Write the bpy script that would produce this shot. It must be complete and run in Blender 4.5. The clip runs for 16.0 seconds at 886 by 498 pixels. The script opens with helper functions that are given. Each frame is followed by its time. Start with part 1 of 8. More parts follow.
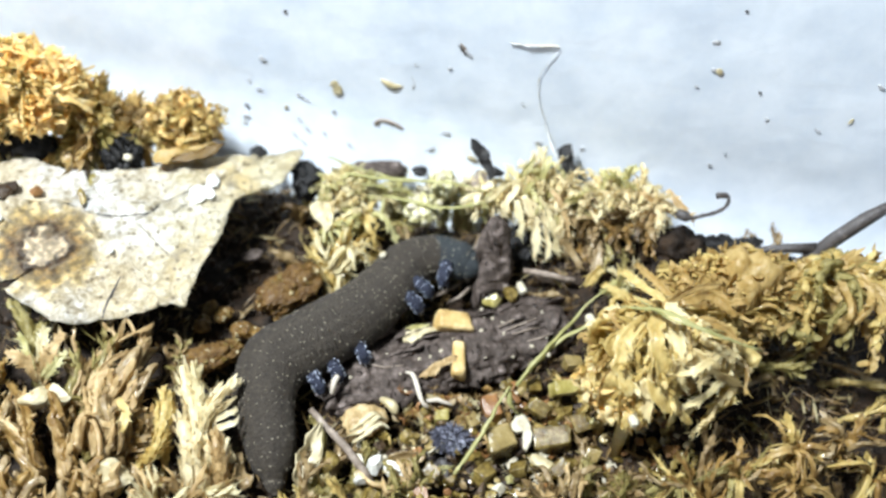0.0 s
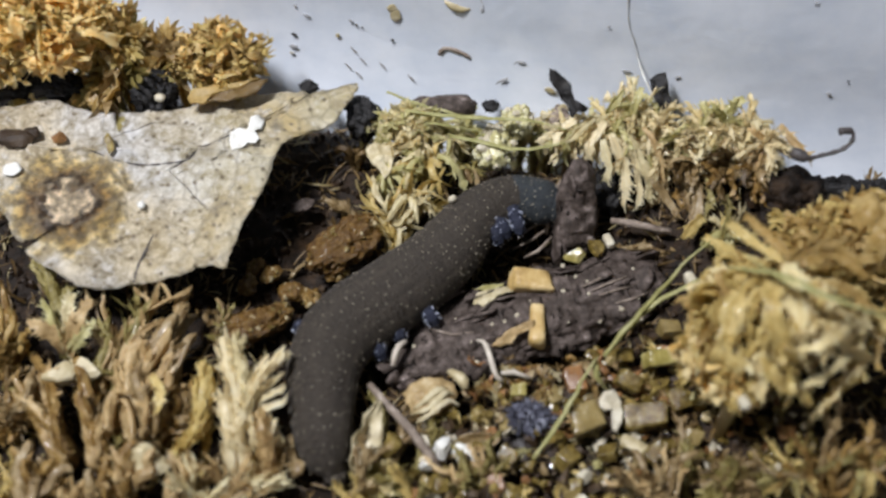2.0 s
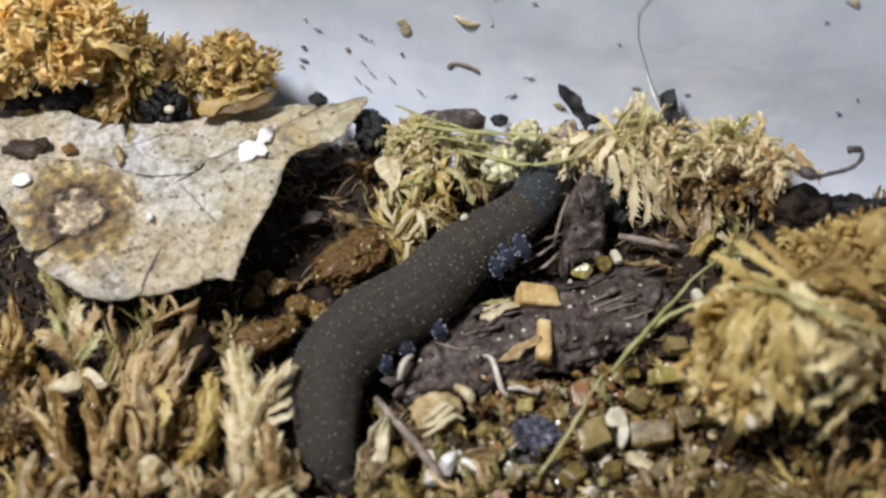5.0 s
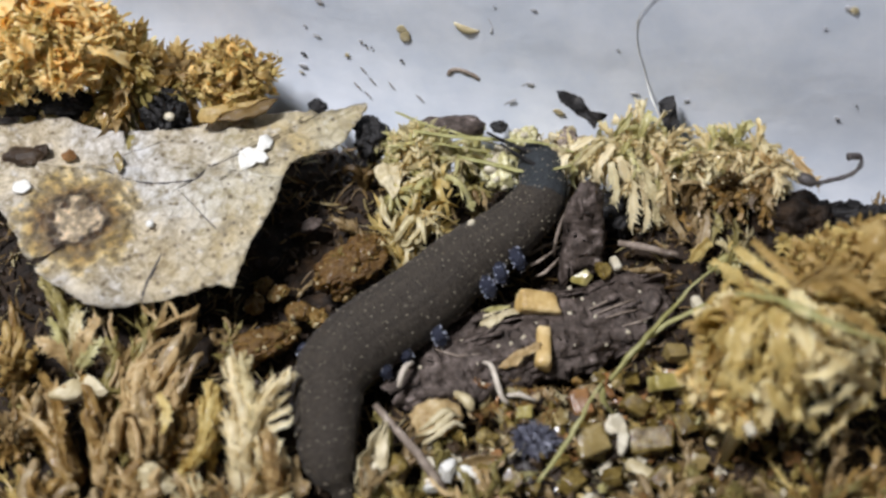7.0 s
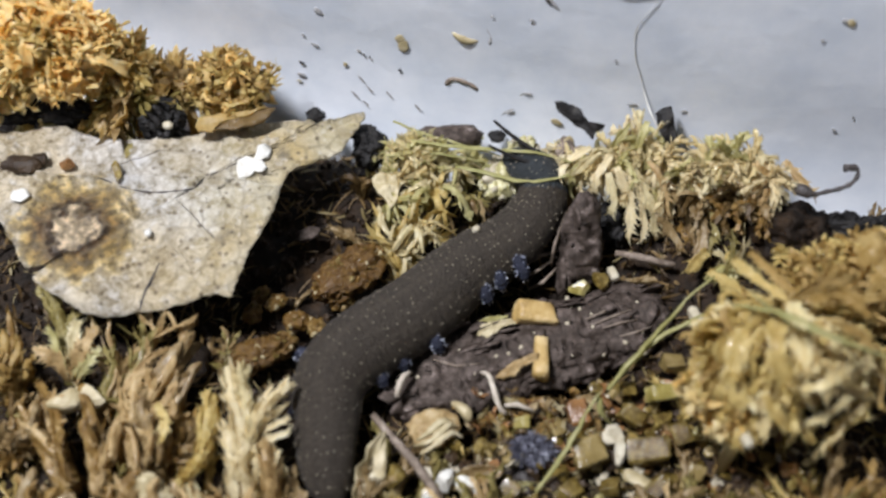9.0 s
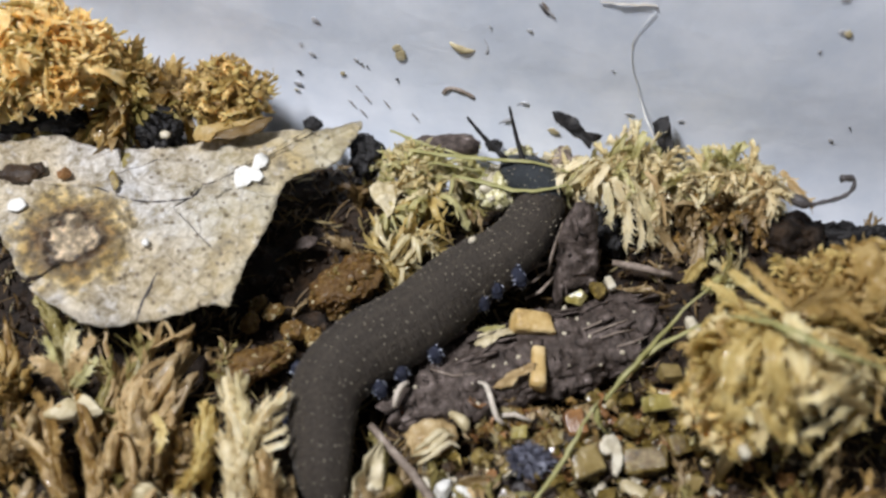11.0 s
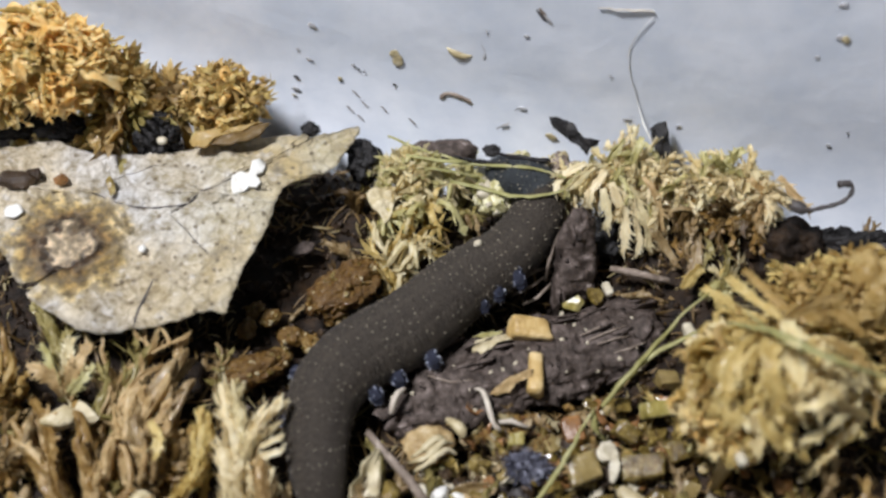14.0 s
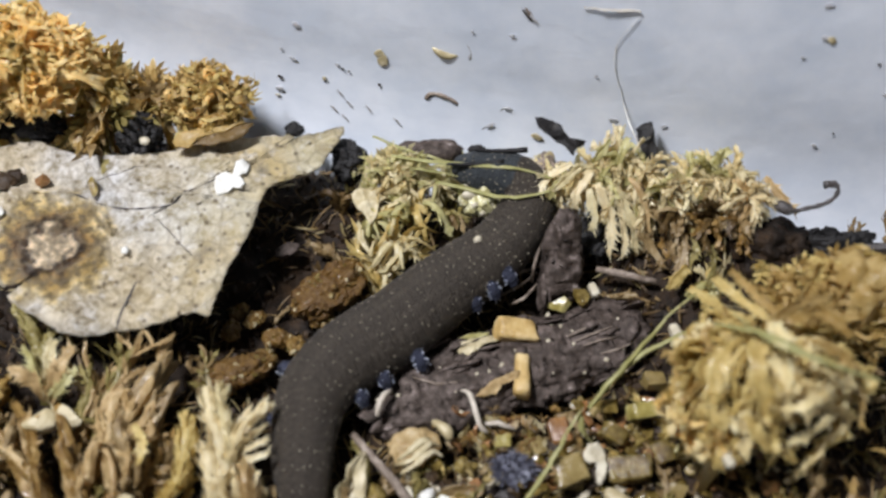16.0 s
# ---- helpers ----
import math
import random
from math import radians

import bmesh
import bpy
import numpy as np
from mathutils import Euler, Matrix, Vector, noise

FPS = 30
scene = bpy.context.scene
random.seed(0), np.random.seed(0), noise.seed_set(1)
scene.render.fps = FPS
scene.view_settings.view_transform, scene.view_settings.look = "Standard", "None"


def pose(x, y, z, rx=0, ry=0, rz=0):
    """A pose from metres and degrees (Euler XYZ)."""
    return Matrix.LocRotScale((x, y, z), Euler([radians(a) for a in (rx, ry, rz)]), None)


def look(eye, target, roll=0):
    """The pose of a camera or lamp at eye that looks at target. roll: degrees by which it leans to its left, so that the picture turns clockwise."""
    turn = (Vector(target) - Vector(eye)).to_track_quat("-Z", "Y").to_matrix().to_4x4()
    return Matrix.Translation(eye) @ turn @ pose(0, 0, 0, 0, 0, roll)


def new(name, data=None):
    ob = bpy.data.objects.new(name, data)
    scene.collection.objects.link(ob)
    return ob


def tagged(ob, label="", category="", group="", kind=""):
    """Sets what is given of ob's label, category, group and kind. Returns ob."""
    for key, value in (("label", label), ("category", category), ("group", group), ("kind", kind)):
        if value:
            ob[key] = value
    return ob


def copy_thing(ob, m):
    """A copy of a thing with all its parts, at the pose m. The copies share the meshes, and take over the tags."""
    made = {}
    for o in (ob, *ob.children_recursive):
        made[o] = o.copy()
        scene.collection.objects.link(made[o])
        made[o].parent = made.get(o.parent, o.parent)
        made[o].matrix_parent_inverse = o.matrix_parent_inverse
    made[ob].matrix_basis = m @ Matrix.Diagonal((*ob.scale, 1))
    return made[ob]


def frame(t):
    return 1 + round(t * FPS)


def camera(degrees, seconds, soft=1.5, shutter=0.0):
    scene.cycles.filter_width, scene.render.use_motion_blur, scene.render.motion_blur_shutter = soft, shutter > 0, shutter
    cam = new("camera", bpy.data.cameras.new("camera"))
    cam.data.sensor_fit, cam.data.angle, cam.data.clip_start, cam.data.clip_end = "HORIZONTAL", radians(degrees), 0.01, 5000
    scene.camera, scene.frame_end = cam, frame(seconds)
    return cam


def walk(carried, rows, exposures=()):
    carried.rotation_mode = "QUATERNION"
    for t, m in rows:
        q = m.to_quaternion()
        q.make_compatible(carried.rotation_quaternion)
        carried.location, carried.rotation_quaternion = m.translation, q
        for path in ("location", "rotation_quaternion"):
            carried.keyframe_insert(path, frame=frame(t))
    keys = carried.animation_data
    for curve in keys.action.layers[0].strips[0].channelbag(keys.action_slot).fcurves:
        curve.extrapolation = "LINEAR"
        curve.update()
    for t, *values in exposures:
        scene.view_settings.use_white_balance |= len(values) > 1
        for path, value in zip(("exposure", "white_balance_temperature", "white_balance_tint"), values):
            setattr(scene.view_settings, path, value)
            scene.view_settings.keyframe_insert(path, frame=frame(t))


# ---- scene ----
# One millimetre; plans below are in millimetres, x along the view, y away from the camera, z up.
MM = 0.001
PATH = [
    (0.0, -0.00088, -0.07614, 0.11388, 36.091, -3.355, -1.254),
    (0.5, 5e-05, -0.06717, 0.10813, 33.736, -1.277, -0.697),
    (1.0, -1e-05, -0.06454, 0.10307, 32.027, -0.25, -0.33),
    (1.5, -0.0, -0.06359, 0.10177, 32.0, 0.0, 0.0),
    (2.0, 5e-05, -0.06336, 0.102, 31.967, 0.002, 0.223),
    (2.5, -0.00024, -0.06322, 0.10207, 32.064, -0.139, 0.396),
    (3.0, -0.00016, -0.06313, 0.10215, 32.156, -0.087, 0.61),
    (3.5, -0.00051, -0.06307, 0.10219, 32.248, -0.216, 0.67),
    (4.0, -0.00019, -0.06309, 0.10215, 32.374, -0.079, 0.828),
    (6.5, -7e-05, -0.06241, 0.10283, 32.335, -0.046, 0.867),
    (7.0, -2e-05, -0.0624, 0.10284, 32.38, -0.014, 0.847),
    (7.5, -0.0003, -0.06233, 0.10292, 32.377, -0.129, 0.795),
    (8.0, -0.00063, -0.06239, 0.10304, 32.462, -0.317, 0.712),
    (8.5, -0.00064, -0.06224, 0.10318, 32.529, -0.394, 0.778),
    (9.0, -0.00047, -0.06187, 0.10343, 32.482, -0.367, 0.818),
    (11.5, -0.00084, -0.06116, 0.10401, 32.565, -0.654, 0.686),
    (12.0, -0.00055, -0.06113, 0.10403, 32.605, -0.547, 0.744),
    (12.5, -0.00053, -0.06108, 0.10408, 32.642, -0.547, 0.735),
    (13.0, -0.0002, -0.06101, 0.10409, 32.655, -0.419, 0.811),
    (13.5, -0.00033, -0.06053, 0.10443, 32.409, -0.459, 0.763),
    (14.0, -0.00024, -0.0605, 0.10421, 32.486, -0.484, 0.734),
    (14.5, -0.00064, -0.06033, 0.10416, 32.444, -0.796, 0.531),
    (15.0, -0.00086, -0.0601, 0.10412, 32.375, -1.013, 0.356),
    (15.5, -0.00077, -0.05999, 0.10401, 32.372, -1.113, 0.251),
    (16.0, -0.00069, -0.05991, 0.10383, 32.398, -1.205, 0.173),
]
cam = camera(41.0, 16.0, soft=2.7)
cam.data.dof.use_dof, cam.data.dof.focus_distance, cam.data.dof.aperture_fstop = True, 0.124, 18.0
walk(cam, [(t, pose(x, y, z, rx, ry, rz)) for t, x, y, z, rx, ry, rz in PATH],
     exposures=[(0.0, 0.82, 6150, 1), (0.3, 0.66, 6100, 2), (0.5, 0.02, 5950, 4), (0.8, -0.18, 5950, 6), (1.2, -0.16, 6080, 7), (1.8, -0.09, 6350, 9), (3.0, -0.06, 6500, 10), (16.0, -0.04, 6450, 10)])

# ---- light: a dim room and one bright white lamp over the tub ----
world = bpy.data.worlds.new("room_light")
scene.world = world
world.use_nodes = True
world.node_tree.nodes["Background"].inputs[0].default_value = (0.80, 0.88, 1.0, 1)
world.node_tree.nodes["Background"].inputs[1].default_value = 0.065
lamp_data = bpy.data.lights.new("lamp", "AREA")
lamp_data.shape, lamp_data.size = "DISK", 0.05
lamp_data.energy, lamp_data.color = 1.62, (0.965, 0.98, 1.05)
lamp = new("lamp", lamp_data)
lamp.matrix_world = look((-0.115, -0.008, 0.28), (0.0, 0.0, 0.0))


# ---- materials ----
def shader(name):
    m = bpy.data.materials.new(name)
    m.use_nodes = True
    return m, m.node_tree.nodes, m.node_tree.links, m.node_tree.nodes["Principled BSDF"]


def ramp_node(nodes, stops):
    r = nodes.new("ShaderNodeValToRGB")
    while len(r.color_ramp.elements) < len(stops):
        r.color_ramp.elements.new(0.5)
    for e, (at, col) in zip(r.color_ramp.elements, stops):
        e.position, e.color = at, (*col, 1)
    return r


def surface(name, stops, scale=600, rough=0.55, bump=0.3, fine=3000, island=0.0, thin=0.0, spec=0.5, coat=0.0, detail=6):
    """Mottled surface: colours along a ramp, by noise and by each piece's own chance; bump in two sizes."""
    m, nodes, links, p = shader(name)
    co = nodes.new("ShaderNodeTexCoord")
    n1 = nodes.new("ShaderNodeTexNoise")
    n1.inputs["Scale"].default_value, n1.inputs["Detail"].default_value = scale, detail
    n1.inputs["Roughness"].default_value = 0.62
    links.new(co.outputs["Object"], n1.inputs["Vector"])
    val = n1.outputs["Fac"]
    spread = nodes.new("ShaderNodeMapRange")
    spread.inputs["From Min"].default_value, spread.inputs["From Max"].default_value = (0.28, 0.72)
    links.new(val, spread.inputs["Value"])
    val = spread.outputs["Result"]
    if island:
        g = nodes.new("ShaderNodeNewGeometry")
        o = nodes.new("ShaderNodeObjectInfo")
        add = nodes.new("ShaderNodeMath")
        add.operation = "ADD"
        links.new(g.outputs["Random Per Island"], add.inputs[0])
        links.new(o.outputs["Random"], add.inputs[1])
        half = nodes.new("ShaderNodeMath")
        half.operation = "MULTIPLY"
        half.inputs[1].default_value = 0.5
        links.new(add.outputs[0], half.inputs[0])
        mix = nodes.new("ShaderNodeMix")
        mix.inputs[0].default_value = island
        links.new(val, mix.inputs[2])
        links.new(half.outputs[0], mix.inputs[3])
        val = mix.outputs[0]
    r = ramp_node(nodes, stops)
    links.new(val, r.inputs["Fac"])
    links.new(r.outputs["Color"], p.inputs["Base Color"])
    p.inputs["Roughness"].default_value = rough
    p.inputs["Specular IOR Level"].default_value = spec
    p.inputs["Coat Weight"].default_value = coat
    p.inputs["Coat Roughness"].default_value = 0.12
    n2 = nodes.new("ShaderNodeTexNoise")
    n2.inputs["Scale"].default_value, n2.inputs["Detail"].default_value = fine, 5
    links.new(co.outputs["Object"], n2.inputs["Vector"])
    b = nodes.new("ShaderNodeBump")
    b.inputs["Strength"].default_value, b.inputs["Distance"].default_value = bump, 0.0003
    links.new(n2.outputs["Fac"], b.inputs["Height"])
    links.new(b.outputs["Normal"], p.inputs["Normal"])
    if thin:
        t = nodes.new("ShaderNodeBsdfTranslucent")
        links.new(r.outputs["Color"], t.inputs["Color"])
        mixer = nodes.new("ShaderNodeMixShader")
        mixer.inputs[0].default_value = thin
        links.new(p.outputs[0], mixer.inputs[1])
        links.new(t.outputs[0], mixer.inputs[2])
        links.new(mixer.outputs[0], nodes["Material Output"].inputs["Surface"])
    return m


M = {}
M["soil"] = surface("soil", [(0.0, (0.004, 0.0025, 0.0015)), (0.5, (0.014, 0.008, 0.004)), (1.0, (0.042, 0.023, 0.010))], 500, 0.7, 1.0, 1800, 0, 0, 0.2)
M["crumb"] = surface("crumb", [(0.0, (0.006, 0.004, 0.003)), (0.6, (0.028, 0.016, 0.008)), (1.0, (0.10, 0.062, 0.03))], 900, 0.45, 0.8, 3000, 0.6, 0, 0.35)
M["moss_brown"] = surface("moss_brown", [(0.0, (0.055, 0.029, 0.009)), (0.3, (0.17, 0.102, 0.036)), (0.6, (0.34, 0.24, 0.11)), (1.0, (0.58, 0.48, 0.31))], 900, 0.4, 0.5, 3000, 0.4, 0.36, 0.5, 0.2)
M["moss_olive"] = surface("moss_olive", [(0.0, (0.07, 0.052, 0.012)), (0.35, (0.235, 0.185, 0.05)), (0.7, (0.42, 0.35, 0.13)), (1.0, (0.62, 0.55, 0.30))], 1300, 0.34, 0.9, 3500, 0.38, 0.40, 0.5, 0.25)
M["moss_cream"] = surface("moss_cream", [(0.0, (0.28, 0.165, 0.03)), (0.3, (0.53, 0.38, 0.115)), (0.65, (0.71, 0.565, 0.225)), (1.0, (0.84, 0.73, 0.42))], 900, 0.36, 0.5, 3000, 0.4, 0.5, 0.5, 0.35)
M["moss_star"] = surface("moss_star", [(0, (0.34, 0.26, 0.12)), (0.25, (0.59, 0.49, 0.26)), (0.6, (0.79, 0.70, 0.43)), (1, (0.90, 0.85, 0.65))], 900, 0.36, 0.5, 3000, 0.4, 0.5, 0.5, 0.2)
M["moss_gold"] = surface("moss_gold", [(0.0, (0.22, 0.125, 0.025)), (0.35, (0.45, 0.295, 0.09)), (0.7, (0.62, 0.455, 0.185)), (1.0, (0.76, 0.63, 0.36))], 900, 0.36, 0.5, 3000, 0.4, 0.5, 0.5, 0.2)
M["moss_orange"] = surface("moss_orange", [(0.0, (0.70, 0.37, 0.075)), (0.3, (0.88, 0.60, 0.19)), (0.65, (0.94, 0.77, 0.38)), (1.0, (0.95, 0.89, 0.68))], 700, 0.32, 0.4, 3000, 0.45, 0.58, 0.5, 0.25)
M["moss_white"] = surface("moss_white", [(0, (0.46, 0.33, 0.13)), (0.3, (0.72, 0.58, 0.3)), (0.65, (0.84, 0.73, 0.41)), (1, (0.90, 0.84, 0.60))], 900, 0.36, 0.5, 3000, 0.4, 0.5, 0.5, 0.2)
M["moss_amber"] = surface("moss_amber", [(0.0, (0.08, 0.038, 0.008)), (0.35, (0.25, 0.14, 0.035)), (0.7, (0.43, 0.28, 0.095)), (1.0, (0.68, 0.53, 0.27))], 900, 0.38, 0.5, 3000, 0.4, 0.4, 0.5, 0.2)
M["scrap_dark"] = surface("scrap_dark", [(0.0, (0.021, 0.0112, 0.0042)), (0.5, (0.084, 0.049, 0.0154)), (1.0, (0.238, 0.154, 0.056))], 900, 0.4, 0.5, 4000, 0.85, 0.25)
M["scrap_pale"] = surface("scrap_pale", [(0.0, (0.104, 0.0715, 0.026)), (0.5, (0.273, 0.215, 0.091)), (1.0, (0.481, 0.423, 0.26))], 900, 0.4, 0.5, 4000, 0.85, 0.3)
M["amber"] = surface("amber", [(0.0, (0.022, 0.009, 0.002)), (0.4, (0.14, 0.068, 0.013)), (0.72, (0.28, 0.165, 0.040)), (1.0, (0.58, 0.45, 0.22))], 2200, 0.34, 1.0, 4200, 0.5, 0.3, 0.5, 0.12)
M["bark"] = surface("bark", [(0.0, (0.016, 0.0105, 0.0075)), (0.45, (0.052, 0.038, 0.030)), (0.68, (0.095, 0.072, 0.060)), (0.86, (0.16, 0.125, 0.108)), (1.0, (0.42, 0.36, 0.32))], 850, 0.66, 0.9, 2400, 0, 0, 0.25, 0, 9)
M["bark_dark"] = surface("bark_dark", [(0.0, (0.010, 0.007, 0.006)), (0.6, (0.035, 0.024, 0.019)), (1.0, (0.10, 0.075, 0.06))], 500, 0.5, 0.9, 1500)
M["char"] = surface("char", [(0.0, (0.005, 0.005, 0.005)), (0.7, (0.018, 0.016, 0.015)), (1.0, (0.05, 0.045, 0.04))], 700, 0.6, 0.6, 2500, 0, 0, 0.25)
M["grain"] = surface("grain", [(0.0, (0.24, 0.14, 0.04)), (0.45, (0.48, 0.325, 0.12)), (1.0, (0.66, 0.51, 0.27))], 450, 0.4, 0.45, 2500, 0, 0.1, 0.5, 0.15)
M["grain_olive"] = surface("grain_olive", [(0.0, (0.035, 0.022, 0.007)), (0.45, (0.14, 0.10, 0.030)), (0.8, (0.32, 0.25, 0.09)), (1.0, (0.52, 0.44, 0.20))], 400, 0.25, 0.4, 2500, 0, 0, 0.5, 0.1)
M["grain_yellow"] = surface("grain_yellow", [(0.0, (0.13, 0.095, 0.018)), (0.45, (0.33, 0.27, 0.075)), (1.0, (0.60, 0.53, 0.24))], 500, 0.28, 0.5, 2500, 0, 0.2, 0.5, 0.2)
M["grain_rust"] = surface("grain_rust", [(0.0, (0.06, 0.025, 0.01)), (0.6, (0.22, 0.105, 0.035)), (1.0, (0.42, 0.24, 0.09))], 400, 0.3, 0.4, 2500, 0, 0, 0.5, 0.1)
M["perlite"] = surface("perlite", [(0.0, (0.30, 0.25, 0.15)), (0.4, (0.52, 0.46, 0.33)), (1.0, (0.74, 0.69, 0.56))], 500, 0.5, 0.5, 3000, 0, 0.15)
M["paper"] = surface("paper", [(0.0, (0.50, 0.47, 0.40)), (0.5, (0.68, 0.66, 0.60)), (1.0, (0.80, 0.79, 0.74))], 700, 0.5, 0.6, 3000, 0, 0.1)
M["pale"] = surface("pale", [(0.0, (0.24, 0.18, 0.085)), (0.45, (0.48, 0.40, 0.23)), (1.0, (0.74, 0.66, 0.47))], 350, 0.45, 0.4, 2500, 0, 0.15)
M["yellow_flake"] = surface("yellow_flake", [(0.0, (0.32, 0.27, 0.09)), (0.4, (0.60, 0.55, 0.28)), (0.7, (0.80, 0.76, 0.52)), (1.0, (0.90, 0.88, 0.76))], 700, 0.2, 0.6, 2000, 0, 0.25, 0.5, 0.5)
M["root"] = surface("root", [(0.0, (0.30, 0.25, 0.19)), (1.0, (0.58, 0.52, 0.43))], 800, 0.5, 0.3, 3000)
M["twig"] = surface("twig", [(0.0, (0.09, 0.065, 0.045)), (0.6, (0.22, 0.17, 0.13)), (1.0, (0.38, 0.32, 0.26))], 900, 0.6, 0.6, 3500)
M["twig_dark"] = surface("twig_dark", [(0.0, (0.02, 0.016, 0.014)), (0.6, (0.06, 0.05, 0.046)), (1.0, (0.16, 0.14, 0.13))], 900, 0.5, 0.6, 3500)
M["grass"] = surface("grass", [(0.0, (0.27, 0.25, 0.075)), (0.5, (0.42, 0.395, 0.155)), (1.0, (0.60, 0.565, 0.31))], 500, 0.42, 0.3, 3000, 0.2, 0.4)
M["speck"] = surface("speck", [(0.0, (0.46, 0.45, 0.45)), (0.6, (0.60, 0.59, 0.59)), (1.0, (0.72, 0.71, 0.71))], 900, 0.2, 0.4, 3500, 0, 0.35, 0.5, 0.6)
M["grain_tan"] = surface("grain_tan", [(0.0, (0.10, 0.068, 0.022)), (0.45, (0.22, 0.16, 0.058)), (1.0, (0.40, 0.31, 0.14))], 350, 0.22, 0.35, 2500, 0, 0.1, 0.5, 0.3)
M["crystal"] = surface("crystal", [(0.0, (0.03, 0.018, 0.004)), (0.4, (0.12, 0.080, 0.018)), (0.75, (0.27, 0.195, 0.055)), (1.0, (0.52, 0.43, 0.18))], 900, 0.2, 0.6, 2600, 0.2, 0.22, 0.5, 0.35)
M["moss_bleached"] = surface("moss_bleached", [(0, (0.48, 0.37, 0.19)), (0.3, (0.74, 0.62, 0.36)), (0.65, (0.87, 0.77, 0.51)), (1, (0.92, 0.87, 0.69))], 900, 0.36, 0.5, 3000, 0.4, 0.5, 0.5, 0.2)
M["moss_tan"] = surface("moss_tan", [(0.0, (0.17, 0.092, 0.028)), (0.3, (0.42, 0.278, 0.115)), (0.65, (0.66, 0.49, 0.245)), (1.0, (0.86, 0.74, 0.49))], 900, 0.4, 0.5, 3000, 0.4, 0.45, 0.5, 0.15)
M["moss_green"] = surface("moss_green", [(0, (0.24, 0.21, 0.06)), (0.3, (0.5, 0.45, 0.17)), (0.65, (0.7, 0.65, 0.34)), (1, (0.85, 0.81, 0.57))], 900, 0.36, 0.5, 3000, 0.4, 0.5, 0.5, 0.2)
M["lichen"] = surface("lichen", [(0.0, (0.010, 0.010, 0.015)), (0.45, (0.045, 0.044, 0.060)), (0.8, (0.15, 0.15, 0.19)), (1.0, (0.42, 0.43, 0.48))], 700, 0.5, 0.4, 2500, 0.75, 0.1, 0.5, 0.1)
M["skin"] = surface("skin", [(0.0, (0.011, 0.0080, 0.0055)), (0.45, (0.029, 0.0222, 0.0155)), (0.75, (0.045, 0.0350, 0.0245)), (1.0, (0.088, 0.070, 0.049))], 1900, 0.7, 1.0, 4200, 0.2, 0, 0.3, 0, 9)
M["skin_blue"] = surface("skin_blue", [(0.0, (0.009, 0.010, 0.017)), (0.5, (0.022, 0.025, 0.043)), (1.0, (0.055, 0.062, 0.10))], 2200, 0.6, 1.0, 5000, 0.25, 0, 0.3)
M["skin_head"] = surface("skin_head", [(0.0, (0.011, 0.0125, 0.0135)), (0.5, (0.021, 0.0245, 0.0265)), (1.0, (0.042, 0.047, 0.050))], 1500, 0.62, 1.0, 5000, 0.25, 0, 0.3)
M["papilla"] = surface("papilla", [(0.0, (0.11, 0.092, 0.066)), (1.0, (0.31, 0.265, 0.19))], 3000, 0.5, 0.1, 5000, 0.7)
M["papilla_blue"] = surface("papilla_blue", [(0.0, (0.16, 0.17, 0.24)), (1.0, (0.50, 0.52, 0.58))], 3000, 0.5, 0.1, 5000, 0.7)
M["claw"] = surface("claw", [(0.0, (0.30, 0.28, 0.30)), (1.0, (0.6, 0.58, 0.58))], 3000, 0.3, 0.1, 5000)


